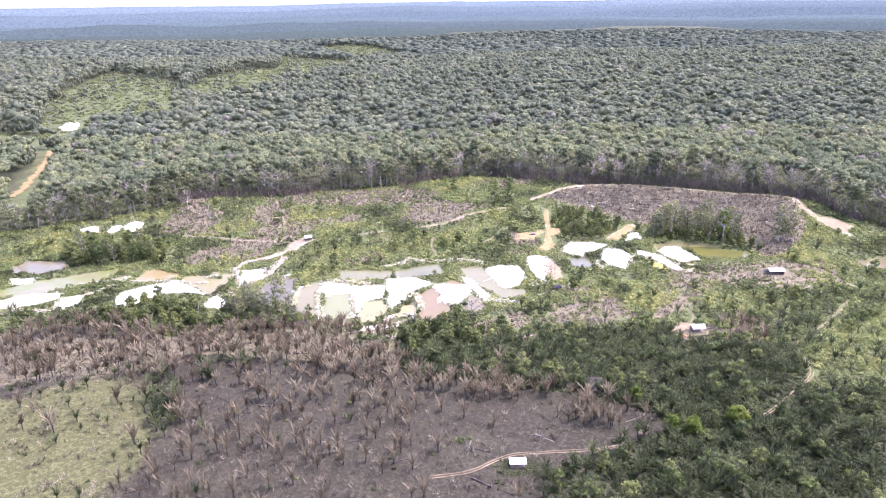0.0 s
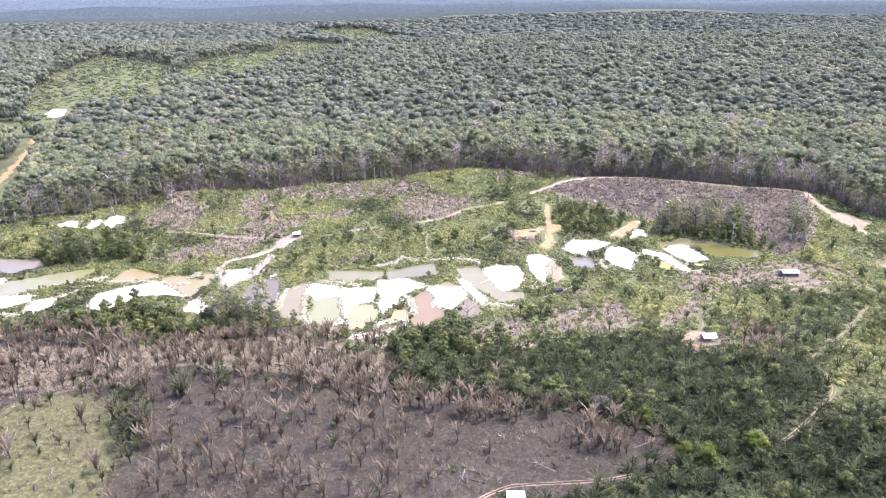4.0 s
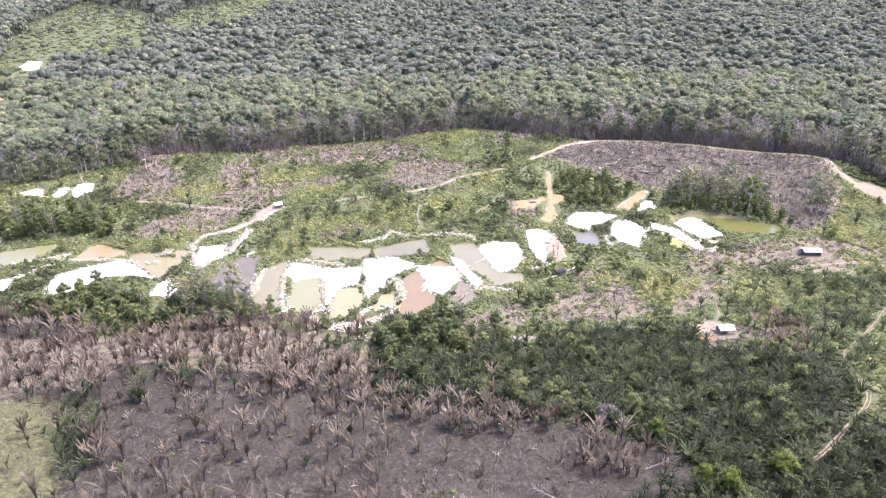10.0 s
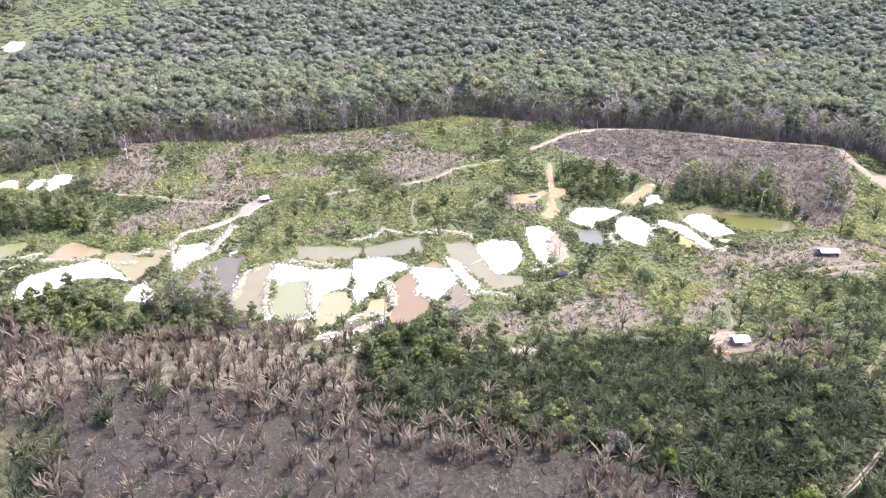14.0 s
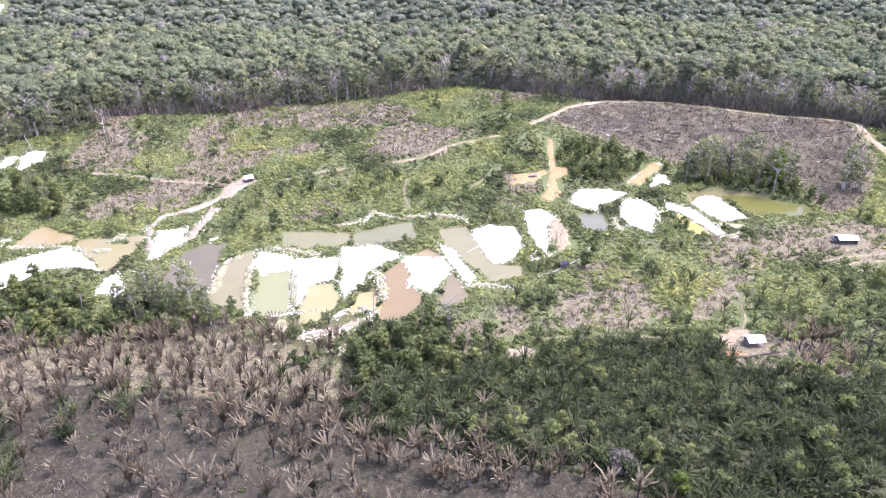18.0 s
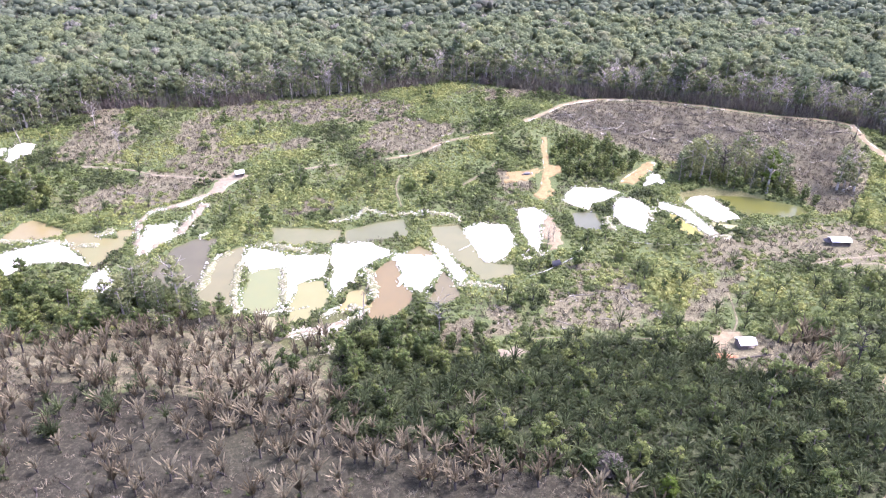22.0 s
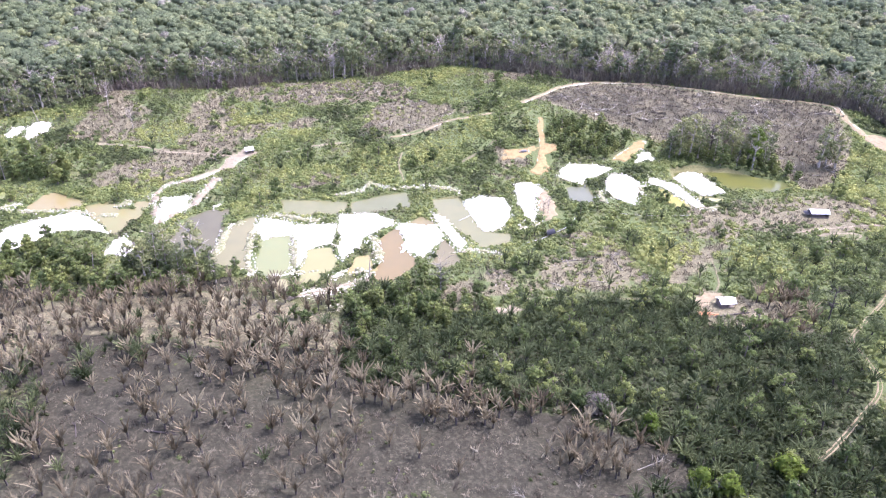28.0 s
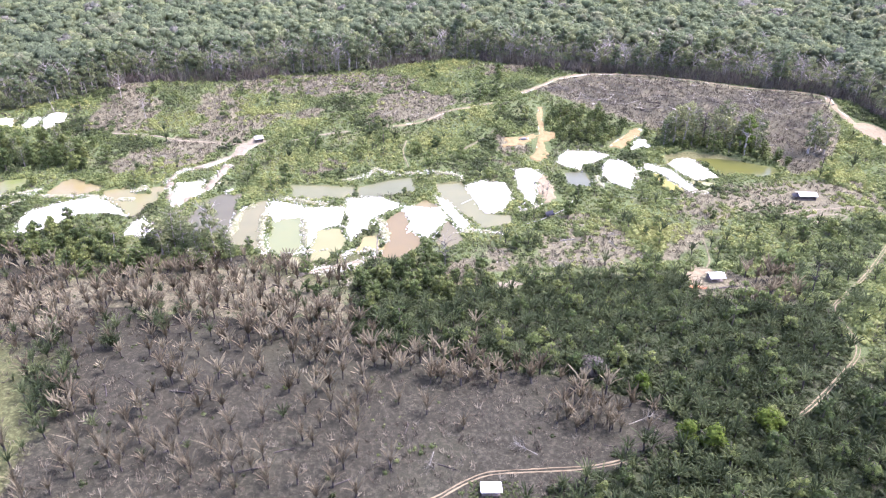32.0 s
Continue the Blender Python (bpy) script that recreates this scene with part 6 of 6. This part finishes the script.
def palm_forest(px, py, kinds, shapes, leaf, name, label, group, sizes):
    """The nearest as things with their parts, the rest joined."""
    order = np.argsort(py + 0.2 * np.abs(px))
    px, py, sizes = px[order], py[order], sizes[order]
    n = min(THINGS, len(px))
    plant(kinds, px[:n], py[:n], sizes[:n], rng.uniform(0, 360, n), group)
    if n == len(px):
        return
    x, y, s = px[n:], py[n:], sizes[n:]
    leaf_pile, stem_pile, at, turn, tone = Pile(), Pile(), placed(x, y), rng.uniform(0, 6.28, len(x)), rng.rand(len(x))
    for k, (crown, stem) in enumerate(shapes):
        m = np.arange(len(x)) % len(shapes) == k
        leaf_pile.scatter(crown, at[m], s[m], turn[m], tone[m])
        stem_pile.scatter(stem, at[m], s[m], turn[m], tone[m])
    stuff(name, leaf_pile, leaf, label)
    stuff("palm_trunks", stem_pile, CHAR, "short dark trunks of the standing palms")


dead_kinds = [palm_thing(700 + k, "dead_palm", "dead palm with upright dry brown fronds on burnt soil", PALM_DRY_EACH, CHAR, **{**DEAD_LOOK, "leaflets": 10, "fronds": 13 + k, "width": 0.32, "trunk": 0.8 + 0.4 * k}) for k in range(4)]
green_kinds = [palm_thing(720 + k, "palm", "dense green feather palm with arching fronds", PALM_EACH, BARK, **{**GREEN_LOOK, "leaflets": 9, "fronds": 15, "trunk": 0.8 + 0.5 * k}) for k in range(4)]
dead_shapes = [palm_whole(740 + k, **{**DEAD_LOOK, "leaflets": 0, "fronds": 15, "width": 0.24, "trunk": 0.8 + 0.4 * k}) for k in range(5)]
green_shapes = [palm_whole(760 + k, **{**GREEN_LOOK, "leaflets": 0, "fronds": 17, "width": 0.18, "trunk": 0.6 + 0.45 * k}) for k in range(5)]
mx, my = dead_x[~is_green], dead_y[~is_green]
palm_forest(mx, my, dead_kinds, dead_shapes, PALM_DRY, "dead_palms", "many dead brown palms standing on burnt ground", "dead palms", rng.uniform(0.8, 1.35, len(mx)))
gx3, gy3 = np.concatenate([green_x, dead_x[is_green]]), np.concatenate([green_y, dead_y[is_green]])
small = np.concatenate([rng.uniform(0.68, 1.15, len(green_x)), rng.uniform(0.5, 0.95, is_green.sum())])
palm_forest(gx3, gy3, green_kinds, green_shapes, PALM, "palm_grove", "dense grove of green feather palms", "green palms", small)
discard(dead_kinds + green_kinds)

# ---------------------------------------------------------------- groves and single trees of the clearing
grove_kinds = [tree_thing(800 + k, 9 + 1.2 * k, 3.3 + 0.3 * k, GROVE_EACH, BARK, "bushy green tree in a grove beside the ponds", crown_at=0.15, lumps=12, blades=34) for k in range(4)]
thin_kinds = [tree_thing(820 + k, 13 + 2 * k, 3.0 + 0.3 * k, GREY_GREEN, BARK_PALE, "slender tree with a thin crown over the pond shore", crown_at=0.16, lumps=16, blades=24, core=0.55) for k in range(3)]
bare_kinds = [bare_tree(840 + k, 11 + 2 * k, DEADWOOD, "bare dead tree with pale branches") for k in range(3)]
for key, step, kinds, lo, hi in (("grove_west", 5.4, grove_kinds, 0.6, 0.92), ("grove_mid", 4.8, grove_kinds[:2] + thin_kinds[:1], 0.6, 0.9), ("grove_nw", 7.8, grove_kinds + thin_kinds[:1], 0.8, 1.25),
                                 ("grove_shade", 5.2, grove_kinds, 0.45, 0.8), ("grove_east", 4.6, grove_kinds + bare_kinds[:1], 0.4, 0.75), ("grove_hill", 4.6, grove_kinds, 0.3, 0.62), ("grove_tall", 6.4, thin_kinds + bare_kinds[:1] + thin_kinds, 0.75, 1.2)):
    p = np.array(ZONE[key])
    x, y = jittered(p[:, 0].min(), p[:, 0].max(), p[:, 1].min(), p[:, 1].max(), step)
    keep = (inside(x, y, ZONE[key]) > 0.5) & open_ground(x, y, 1.0, 0.8, 2.6)
    x, y = x[keep], y[keep]
    plant(kinds, x, y, rng.uniform(lo, hi, len(x)), rng.uniform(0, 360, len(x)), "trees of a grove")
# saplings here and there in the scrub
x, y = jittered(-260, 275, 290, 560, 12)
keep = open_ground(x, y, 2.5, 1.5, 4.0) & (off_roads(x, y, list(BERM.values())) > 2.5) & (deepest(x, y, list(APRON.values())) < -2.5) & (y < edge(x) - 6) & (deepest(x, y, BURNS) < 0) & in_view(x, y, 10) & (inside(x, y, ZONE["palm_dead"]) < 0) & (rng.rand(len(x)) < 0.5)
x, y = x[keep], y[keep]
sapling_kinds = [tree_thing(870 + k, 4.5 + k, 1.9 + 0.2 * k, GROVE_EACH, BARK, "young bushy tree in the green scrub", "sapling", name="sapling", crown_at=0.12, lumps=7, blades=28) for k in range(3)]
px, py = jittered(-30, 200, 160, 305, 8)
keep = (inside(px, py, ZONE["palm_green"]) > 3) & open_ground(px, py, 1.5) & (rng.rand(len(px)) < 0.6)
x, y = np.concatenate([x, px[keep], [-38, -31.5, -41, -25, -34]]), np.concatenate([y, py[keep], [287, 290, 302, 293, 283]])
plant(sapling_kinds, x, y, 0.6 + 1.3 * rng.rand(len(x)) ** 1.5, rng.uniform(0, 360, len(x)), "saplings in the scrub")
bright = tree_thing(860, 9.5, 4.4, BRIGHT_EACH, BARK, "rounded tree with fresh yellow-green leaves among palms", crown_at=0.2)
TALL = tree_thing(861, 19, 3.3, BRIGHT_EACH, BARK_PALE, "tall tree with a yellow-green top beside the olive pond", crown_at=0.32, lumps=9)
BRIGHT_AT = [(99, 212, 1.0), (82, 206, 0.95), (76, 209, 0.8), (69, 229, 0.7)]
plant([bright], np.array([p[0] for p in BRIGHT_AT]), np.array([p[1] for p in BRIGHT_AT]), np.array([p[2] for p in BRIGHT_AT]), np.array([10, 80, 200, 300]), "fresh green trees")
plant([TALL], np.array([171.5]), np.array([419.0]), np.array([1.35]), np.array([40]), "trees of a grove")
SHORE = [(-106, 319, 1.2), (-100, 316, 1.35), (-97, 322, 1.2), (-91, 316, 1.3), (-86, 314, 1.1), (-79, 315, 1.45), (-75, 317, 1.0), (-72, 312, 0.8), (-96, 329, 1.0), (132, 430, 1.3), (138, 432, 1.5), (143, 431, 1.4), (147, 430, 1.1), (168, 429, 1.0), (174, 431, 1.2), (179, 424, 1.0), (184, 429, 1.1), (207, 422, 1.4), (212, 425, 1.1), (215, 421, 1.3), (155, 428, 0.9)]
plant(thin_kinds, *(np.array([p[k] for p in SHORE]) for k in range(3)), np.arange(len(SHORE)) * 70.0, "trees of a grove")

# ---------------------------------------------------------------- single dead trees and bare trunks
spire = bare_tree(880, 18, DEADWOOD, "tall thin dead tree with drooping grey branches")
burnt_tree = bare_tree(881, 12, CHAR, "blackened standing tree on the burnt slope")
white_tree = bare_tree(882, 20, BARK_PALE, "pale leafless tree standing at the forest edge")
at = lambda rows: [np.array([r[k] for r in rows], float) for k in range(4)]
plant([spire], *at([(12.3, 303, 1.0, 0), (58, 366, 0.55, 40), (55.3, 374, 0.6, 90), (61, 371, 0.5, 160), (36, 330, 0.35, 250)]), "standing dead trees")
plant([burnt_tree], *at([(97, 527.5, 0.75, 0), (242, 476, 1.0, 50), (144.6, 282.8, 1.2, 120), (153, 430, 1.7, 220), (131, 356, 0.5, 10), (205, 402, 0.8, 30), (214, 424, 0.7, 70), (-30, 548, 0.6, 10), (-98, 520, 0.8, 80)]), "standing dead trees")
plant([white_tree], *at([(-57.7, 559, 1.0, 0), (-12, 580, 0.8, 60), (253, 508, 1.0, 120), (-128, 542, 0.8, 200), (-160, 470, 0.6, 20), (-185, 500, 0.8, 260)]), "standing dead trees")


grey_shrub = tree_thing(890, 5.5, 4.6, DRY_EACH, BARK, "rounded leafless grey shrub among green palms", "shrub", name="shrub", crown_at=0.1, lumps=14, blades=60, core=0.85)
plant([grey_shrub], *at([(56, 238, 1.0, 0)]), "")
for x, y, size, turn in ((62, 214, 0.5, 20), (35, 203, 0.4, 150), (8, 204, 0.35, 260)):
    fallen = copy_thing(spire, pose(x, y, height(x, y) + 0.9, 0, 82, turn) @ Matrix.Diagonal((size, size, size, 1)))
    tagged(fallen, "fallen dead tree with pale branches on burnt soil", "dead tree", "felled trunks")
discard([grey_shrub])


def bare_pole(x, y, tall, lean, label):
    root = thing("dead_palm", pose(x, y, height(x, y)), label, "palm", "standing dead trees")
    v, f = join([stick((0, 0, -0.4), (lean * 0.4, 0, tall * 0.5), 0.24, 0.19, 7), stick((lean * 0.4, 0, tall * 0.5), (lean, 0, tall), 0.19, 0.15, 7)])
    part("trunk", mesh_of("trunk", v, f, BARK_PALE), root)
    v, f = join([turned(frond_shape(890 + k, 1.6, 0.2 + 0.3 * k, 1.4, 0, 0.25), 2.1 * k, (lean, 0, tall)) for k in range(4)])
    part("frond", mesh_of("frond", v, f, PALM_DRY_EACH), root)


bare_pole(-210.8, 469.2, 13, -2.6, "tall bare palm trunk leaning over white sand")
bare_pole(-15, 318, 8, 0.6, "bare palm trunk beside the red pond")
bare_pole(-120, 318, 9, 1.2, "bare pale trunk among green trees")
discard(grove_kinds + thin_kinds + bare_kinds + sapling_kinds + [bright, TALL, spire, burnt_tree, white_tree])

# ---------------------------------------------------------------- felled logs
def log_thing(seed, length, radius, mat, label):
    r = np.random.RandomState(seed)
    bend = r.normal(size=2) * 0.03 * length
    root = thing("log", pose(0, 0, -900), label, "log")
    mid = (0, bend[0], radius * 0.9 + abs(bend[1]) * 0.4)
    body = [stick((-length / 2, 0, radius * 0.8), mid, radius, radius * 0.8, 7), stick(mid, (length / 2, 0, radius * 0.6), radius * 0.8, radius * 0.4, 7)]
    for k in range(4):
        t = r.uniform(0.05, 0.5)
        foot = np.array([length * t, bend[0] * (1 - t), radius])
        body.append(stick(foot, foot + np.array([r.uniform(0.5, 2.2), r.uniform(-1.8, 1.8), r.uniform(0.1, 1.3)]), radius * 0.4, radius * 0.12, 4))
    part("trunk", mesh_of("trunk", *graft(body), mat), root)
    return root


pale_logs = [log_thing(900 + k, 7 + 1.5 * k, 0.15 + 0.03 * k, DEADWOOD, "felled bare grey tree trunk lying on the burnt slope") for k in range(4)]
dark_logs = [log_thing(910 + k, 6 + 1.5 * k, 0.22 + 0.02 * k, CHAR, "charred fallen log lying on burnt soil") for k in range(3)]


def strew(kinds, zone, count, group, lo, hi, seed):
    r = np.random.RandomState(seed)
    p = np.array(ZONE[zone])
    x, y = r.uniform(p[:, 0].min(), p[:, 0].max(), count * 8), r.uniform(p[:, 1].min(), p[:, 1].max(), count * 8)
    ok = np.where((inside(x, y, ZONE[zone]) > 2) & open_ground(x, y, 2, 2, 2) & in_view(x, y, 5))[0][:count]
    plant(kinds, x[ok], y[ok], r.uniform(lo, hi, len(ok)), r.uniform(0, 360, len(ok)), group)


strew(pale_logs + dark_logs[:2], "burn_hill", 190, "felled trunks", 0.6, 1.3, 1)
strew(pale_logs + dark_logs[:1], "burn_mid", 26, "felled trunks", 0.5, 1.0, 2)
strew(pale_logs + dark_logs[:1], "burn_top", 55, "felled trunks", 0.6, 1.3, 8)
strew(pale_logs, "dry_slope", 30, "felled trunks", 0.4, 0.9, 3)
strew(pale_logs, "dry_front", 5, "felled trunks", 0.4, 0.7, 7)
strew(dark_logs, "palm_dead", 46, "charred logs", 0.5, 1.1, 4)
strew(dark_logs + pale_logs[:1], "dry_hut", 8, "charred logs", 0.4, 0.8, 5)
strew(pale_logs, "burn_low", 14, "felled trunks", 0.4, 0.9, 6)
plant([dark_logs[2]], np.array([115.0]), np.array([290.0]), np.array([1.5]), np.array([12.0]), "charred logs")
plant([dark_logs[1], dark_logs[0]], np.array([-64.0, 10.0]), np.array([228.0, 183.0]), np.array([1.3, 1.2]), np.array([-10.0, -40.0]), "charred logs")
discard(pale_logs + dark_logs)

# ---------------------------------------------------------------- rubble at the rims of the sand
STONES = [lump(np.random.RandomState(950 + k), np.zeros(3), 1.0, 0.7, False) for k in range(5)]
x, y = jittered(-245, 160, 300, 480, 0.95)
hem = np.maximum(deepest(x, y, list(SAND.values())), -off_roads(x, y, list(BERM.values())))
keep = (deepest(x, y, list(WATER.values())) < 0.4) & (hem > -1.8) & (hem < 0.9) & (rng.rand(len(x)) < 0.55) & in_view(x, y, 5)
x, y, hem = x[keep], y[keep], hem[keep]
pile, size = Pile(), 0.12 + 0.42 * rng.rand(len(x)) ** 2
where = np.stack([x, y, np.maximum(ground_height(x, y), land(x, y) - 0.3) + 0.1 + 0.3 * np.clip(hem, 0, 1)], -1)
for k in range(5):
    m = np.arange(len(x)) % 5 == k
    pile.scatter(STONES[k], where[m], size[m], rng.uniform(0, 6.28, m.sum()), rng.rand(m.sum()))
stuff("sand_rubble", pile, SANDY, "pale stones and clods along the rims of sand banks")

# ---------------------------------------------------------------- huts
ROOF_WHITE = plain("white_roof_sheet", (0.72, 0.73, 0.74), 0.5, 0.12, 0.6, 0.01, spec=0.4)
TARP_BLUE = plain("dark_blue_tarp", (0.022, 0.023, 0.03), 0.85, 0.4, 0.8, 0.04, spec=0.1)
BOARD = plain("weathered_board", (0.16, 0.13, 0.11), 0.9, 0.4, 1.4)
POLE = plain("rough_pole", (0.2, 0.16, 0.12), 0.95, 0.4, 2.0)
PIPE = plain("pale_hose", (0.36, 0.355, 0.32), 0.6, 0.25, 1.0)


def box_mesh(name, size, mat, bevel=0.02):
    bm = bmesh.new()
    bmesh.ops.create_cube(bm, size=1.0)
    bmesh.ops.scale(bm, vec=size, verts=bm.verts)
    bmesh.ops.bevel(bm, geom=bm.edges[:], offset=min(bevel, min(size) * 0.3), segments=1, affect="EDGES")
    return from_bm(name, bm, mat)


def sheet_mesh(name, length, width, mat, ribs):
    """A corrugated sheet, length along x, with a thickness."""
    n = ribs * 2 + 1
    xs = np.linspace(-length / 2, length / 2, n)
    wave = 0.04 * (np.arange(n) % 2)
    rows = [np.stack([xs, 0 * xs + s * width / 2, wave + z], -1) for s, z in ((-1, 0), (1, 0), (1, -0.03), (-1, -0.03))]
    v = np.concatenate(rows)
    f = [(a * n + k, a * n + k + 1, b * n + k + 1, b * n + k) for a, b in ((0, 1), (1, 2), (2, 3), (3, 0)) for k in range(n - 1)]
    return mesh_of(name, v, np.array(f), mat)


def hut(x, y, turn, length, width, wall, rise, roof, label, walls=("back", "left"), annex=None, ridge=True):
    root = thing("hut", pose(x, y, height(x, y), 0, 0, turn), label, "hut", "huts of the clearing")
    slope = math.hypot(width / 2 + 0.35, rise)
    tilt = math.degrees(math.atan2(rise, width / 2 + 0.35))
    for s in (-1, 1):
        part("roof_panel", sheet_mesh("roof_panel", length + 0.7, slope, roof, int(length * 2)), root, "corrugated roof sheets", pose(0, s * (width / 4 + 0.17), wall + rise / 2, -s * tilt))
    if ridge:
        part("ridge_cap", box_mesh("ridge_cap", (length + 0.7, 0.3, 0.05), roof), root, "", pose(0, 0, wall + rise + 0.03))
    part("floor", box_mesh("floor", (length, width, 0.16), BOARD), root, "beaten earth and board floor", pose(0, 0, 0.06))
    post = box_mesh("post", (0.14, 0.14, wall + 0.4), POLE)
    for i in (-1, 0, 1):
        for s in (-1, 1):
            part("post", post, root, "", pose(i * (length / 2 - 0.1), s * (width / 2 - 0.1), wall / 2 - 0.16))
    beam = box_mesh("beam", (length, 0.12, 0.12), POLE)
    for s in (-1, 1):
        part("beam", beam, root, "", pose(0, s * (width / 2 - 0.1), wall - 0.02))
    for side in walls:
        across = side in ("left", "right")
        run = width - 0.2 if across else length - 0.2
        s = 1 if side in ("back", "right") else -1
        holder = part("wall", box_mesh("wall", (run, 0.03, wall * 0.9), BOARD), root, "dark board wall", pose(s * (length / 2 - 0.1) if across else 0, 0 if across else s * (width / 2 - 0.1), wall * 0.47, 0, 0, 90 if across else 0))
        count = int(run / 0.5)
        plank = box_mesh("plank", (0.44, 0.03, wall * 0.9), BOARD, 0.01)
        for k in range(count):
            part("plank", plank, holder, "", pose(-run / 2 + (k + 0.5) * run / count, -0.035, 0))
    if annex:
        part("awning", sheet_mesh("awning", annex, width * 0.9, TARP_BLUE, 4), root, "dark blue tarpaulin awning", pose(-length / 2 - annex / 2 - 0.2, 0, wall * 0.8, 0, -10))
        for s in (-1, 1):
            part("post", box_mesh("post", (0.12, 0.12, wall), POLE), root, "", pose(-length / 2 - annex, s * width * 0.38, wall / 2 - 0.2))
    return root


hut(115, 297.2, 6, 5.4, 4.2, 2.0, 1.2, ROOF_WHITE, "open hut with a white metal gable roof on bare sand", ("back", "left"))
hut(182.8, 369.8, -2, 7.8, 4.4, 2.1, 1.0, ROOF_WHITE, "long hut with white roof and dark blue awning", ("back", "left", "right"), annex=2.3)
hut(-88, 439.5, 24, 3.9, 3.6, 1.9, 1.2, ROOF_WHITE, "small hut with a pale gable roof beside the dirt road", ("back", "right", "left"))
hut(22.2, 191.5, 0, 4.6, 2.8, 1.6, 0.22, ROOF_WHITE, "low shelter roofed with white sheets on burnt ground", ("back",), ridge=False)
patch_x, patch_y = jittered(17, 29, 186.2, 194.5, 0.9)
pile = Pile()
for k in range(len(TUFTS)):
    m = (np.arange(len(patch_x)) % len(TUFTS) == k) & ~((np.abs(patch_x - 22.2) < 2.5) & (np.abs(patch_y - 191.5) < 1.7))
    pile.scatter(TUFTS[k], placed(patch_x[m], patch_y[m]), rng.uniform(0.5, 0.9, m.sum()), rng.uniform(0, 6.28, m.sum()), rng.uniform(0, 0.35, m.sum()))
stuff("garden_patch", pile, SCRUB, "square patch of dark green plants round the low shelter")
heap("earth_mound", lambda X, Y: 2.4 - np.hypot((X - 105.5) * 0.8, (Y - 291) * 1.4), (100, 111, 287, 296), 0.9, 0.6, road_material("orange_clay", (0.17, 0.082, 0.042), (0.27, 0.145, 0.078)), "small mound of dug orange earth beside the hut", "earth mound", "")


# ---------------------------------------------------------------- pump on the pond shore, hoses, floating pipe
def tube(name, points, radius, label, category, mat=PIPE):
    v, f = join([stick(a, b, radius, radius, 8) for a, b in zip(points, points[1:])])
    return tagged(part(name, mesh_of(name, v, f, mat, smooth=True)), label, category)


shed = thing("pump_shelter", pose(58.9, 351, height(58.9, 351), 0, 0, 25), "pump shelter of dark blue tarpaulin on thin poles", "shelter")
for s in (-1, 1):
    part("tarp", sheet_mesh("tarp", 4.2, 2.3, TARP_BLUE, 5), shed, "sagging dark blue tarpaulin", pose(0, s * 1.0, 1.9, -s * 38))
    for i in (-1, 1):
        part("pole", box_mesh("pole", (0.1, 0.1, 2.2), POLE), shed, "", pose(i * 1.9, s * 1.6, 0.8))
part("ridge_pole", box_mesh("ridge_pole", (4.4, 0.1, 0.1), POLE), shed, "", pose(0, 0, 2.6))
part("engine", box_mesh("engine", (1.4, 0.8, 0.9), plain("pump_engine", (0.12, 0.12, 0.12), 0.5, 0.4, 2.0, metal=0.4), 0.12), shed, "dark pump engine", pose(0.2, 0, 0.45))
part("skid", box_mesh("skid", (1.9, 1.0, 0.12), BOARD), shed, "", pose(0.2, 0, 0.02))
on = lambda x, y, h=0.25: (x, y, max(height(x, y), float(land(x, y)) - 0.3) + h)
tube("hose", [on(48, 343), on(54.9, 346.4, 0.5), on(58, 349, 0.6)], 0.13, "pale hose running from the pump over scrub", "hose")
tube("hose", [on(62, 352, 0.7), on(66, 355, 1.0), on(69.2, 358.1, 1.2), on(72.2, 364.4, 1.4)], 0.13, "pale hose running from the pump over scrub", "hose")
tube("pipe", [(20.7, 363.9, -0.3), (25, 368, -0.27), (29.4, 372.2, 0.1)], 0.14, "pale pipe floating across the pond", "pipe")
tube("hose", [on(88, 371, 0.8), on(100, 368, 0.9), on(112, 367, 0.9), on(124, 368, 0.8)], 0.06, "long pale hose lying through the scrub", "hose")
tube("hose", [on(44, 358), on(48, 360, 0.4), on(51, 366, 0.5)], 0.2, "pale hose lying on the sandy pond shore", "hose")

# covered heap of gear on the dirt spur
gear = thing("gear_heap", pose(57, 436, height(57, 436), 0, 0, 12), "heap of mining gear under a grey-blue tarpaulin on the dirt spur", "gear heap")
v, f = lump(np.random.RandomState(970), np.array([0, 0, 0.5]), 1.0, 0.75)
part("tarp", mesh_of("tarp", v * np.array([2.0, 1.1, 1.0]), f, plain("grey_blue_tarp", (0.1, 0.1, 0.108), 0.85, 0.3, 1.0, 0.05), smooth=True), gear, "crumpled grey-blue tarpaulin")
part("crate", box_mesh("crate", (0.9, 0.7, 0.7), BOARD, 0.03), gear, "weathered board crate", pose(-2.4, -0.3, 0.33, 0, 0, 20))
drum = stick((2.4, -0.4, 0.0), (2.4, -0.4, 0.95), 0.32, 0.32, 12)
lid = (drum[0][12:], np.array([(0, k, k + 1, k + 2) for k in range(1, 10, 2)]))
part("drum", mesh_of("drum", *join([drum, lid]), plain("pale_drum", (0.5, 0.5, 0.48), 0.5, 0.2, 1.5)), gear, "pale fuel drum")
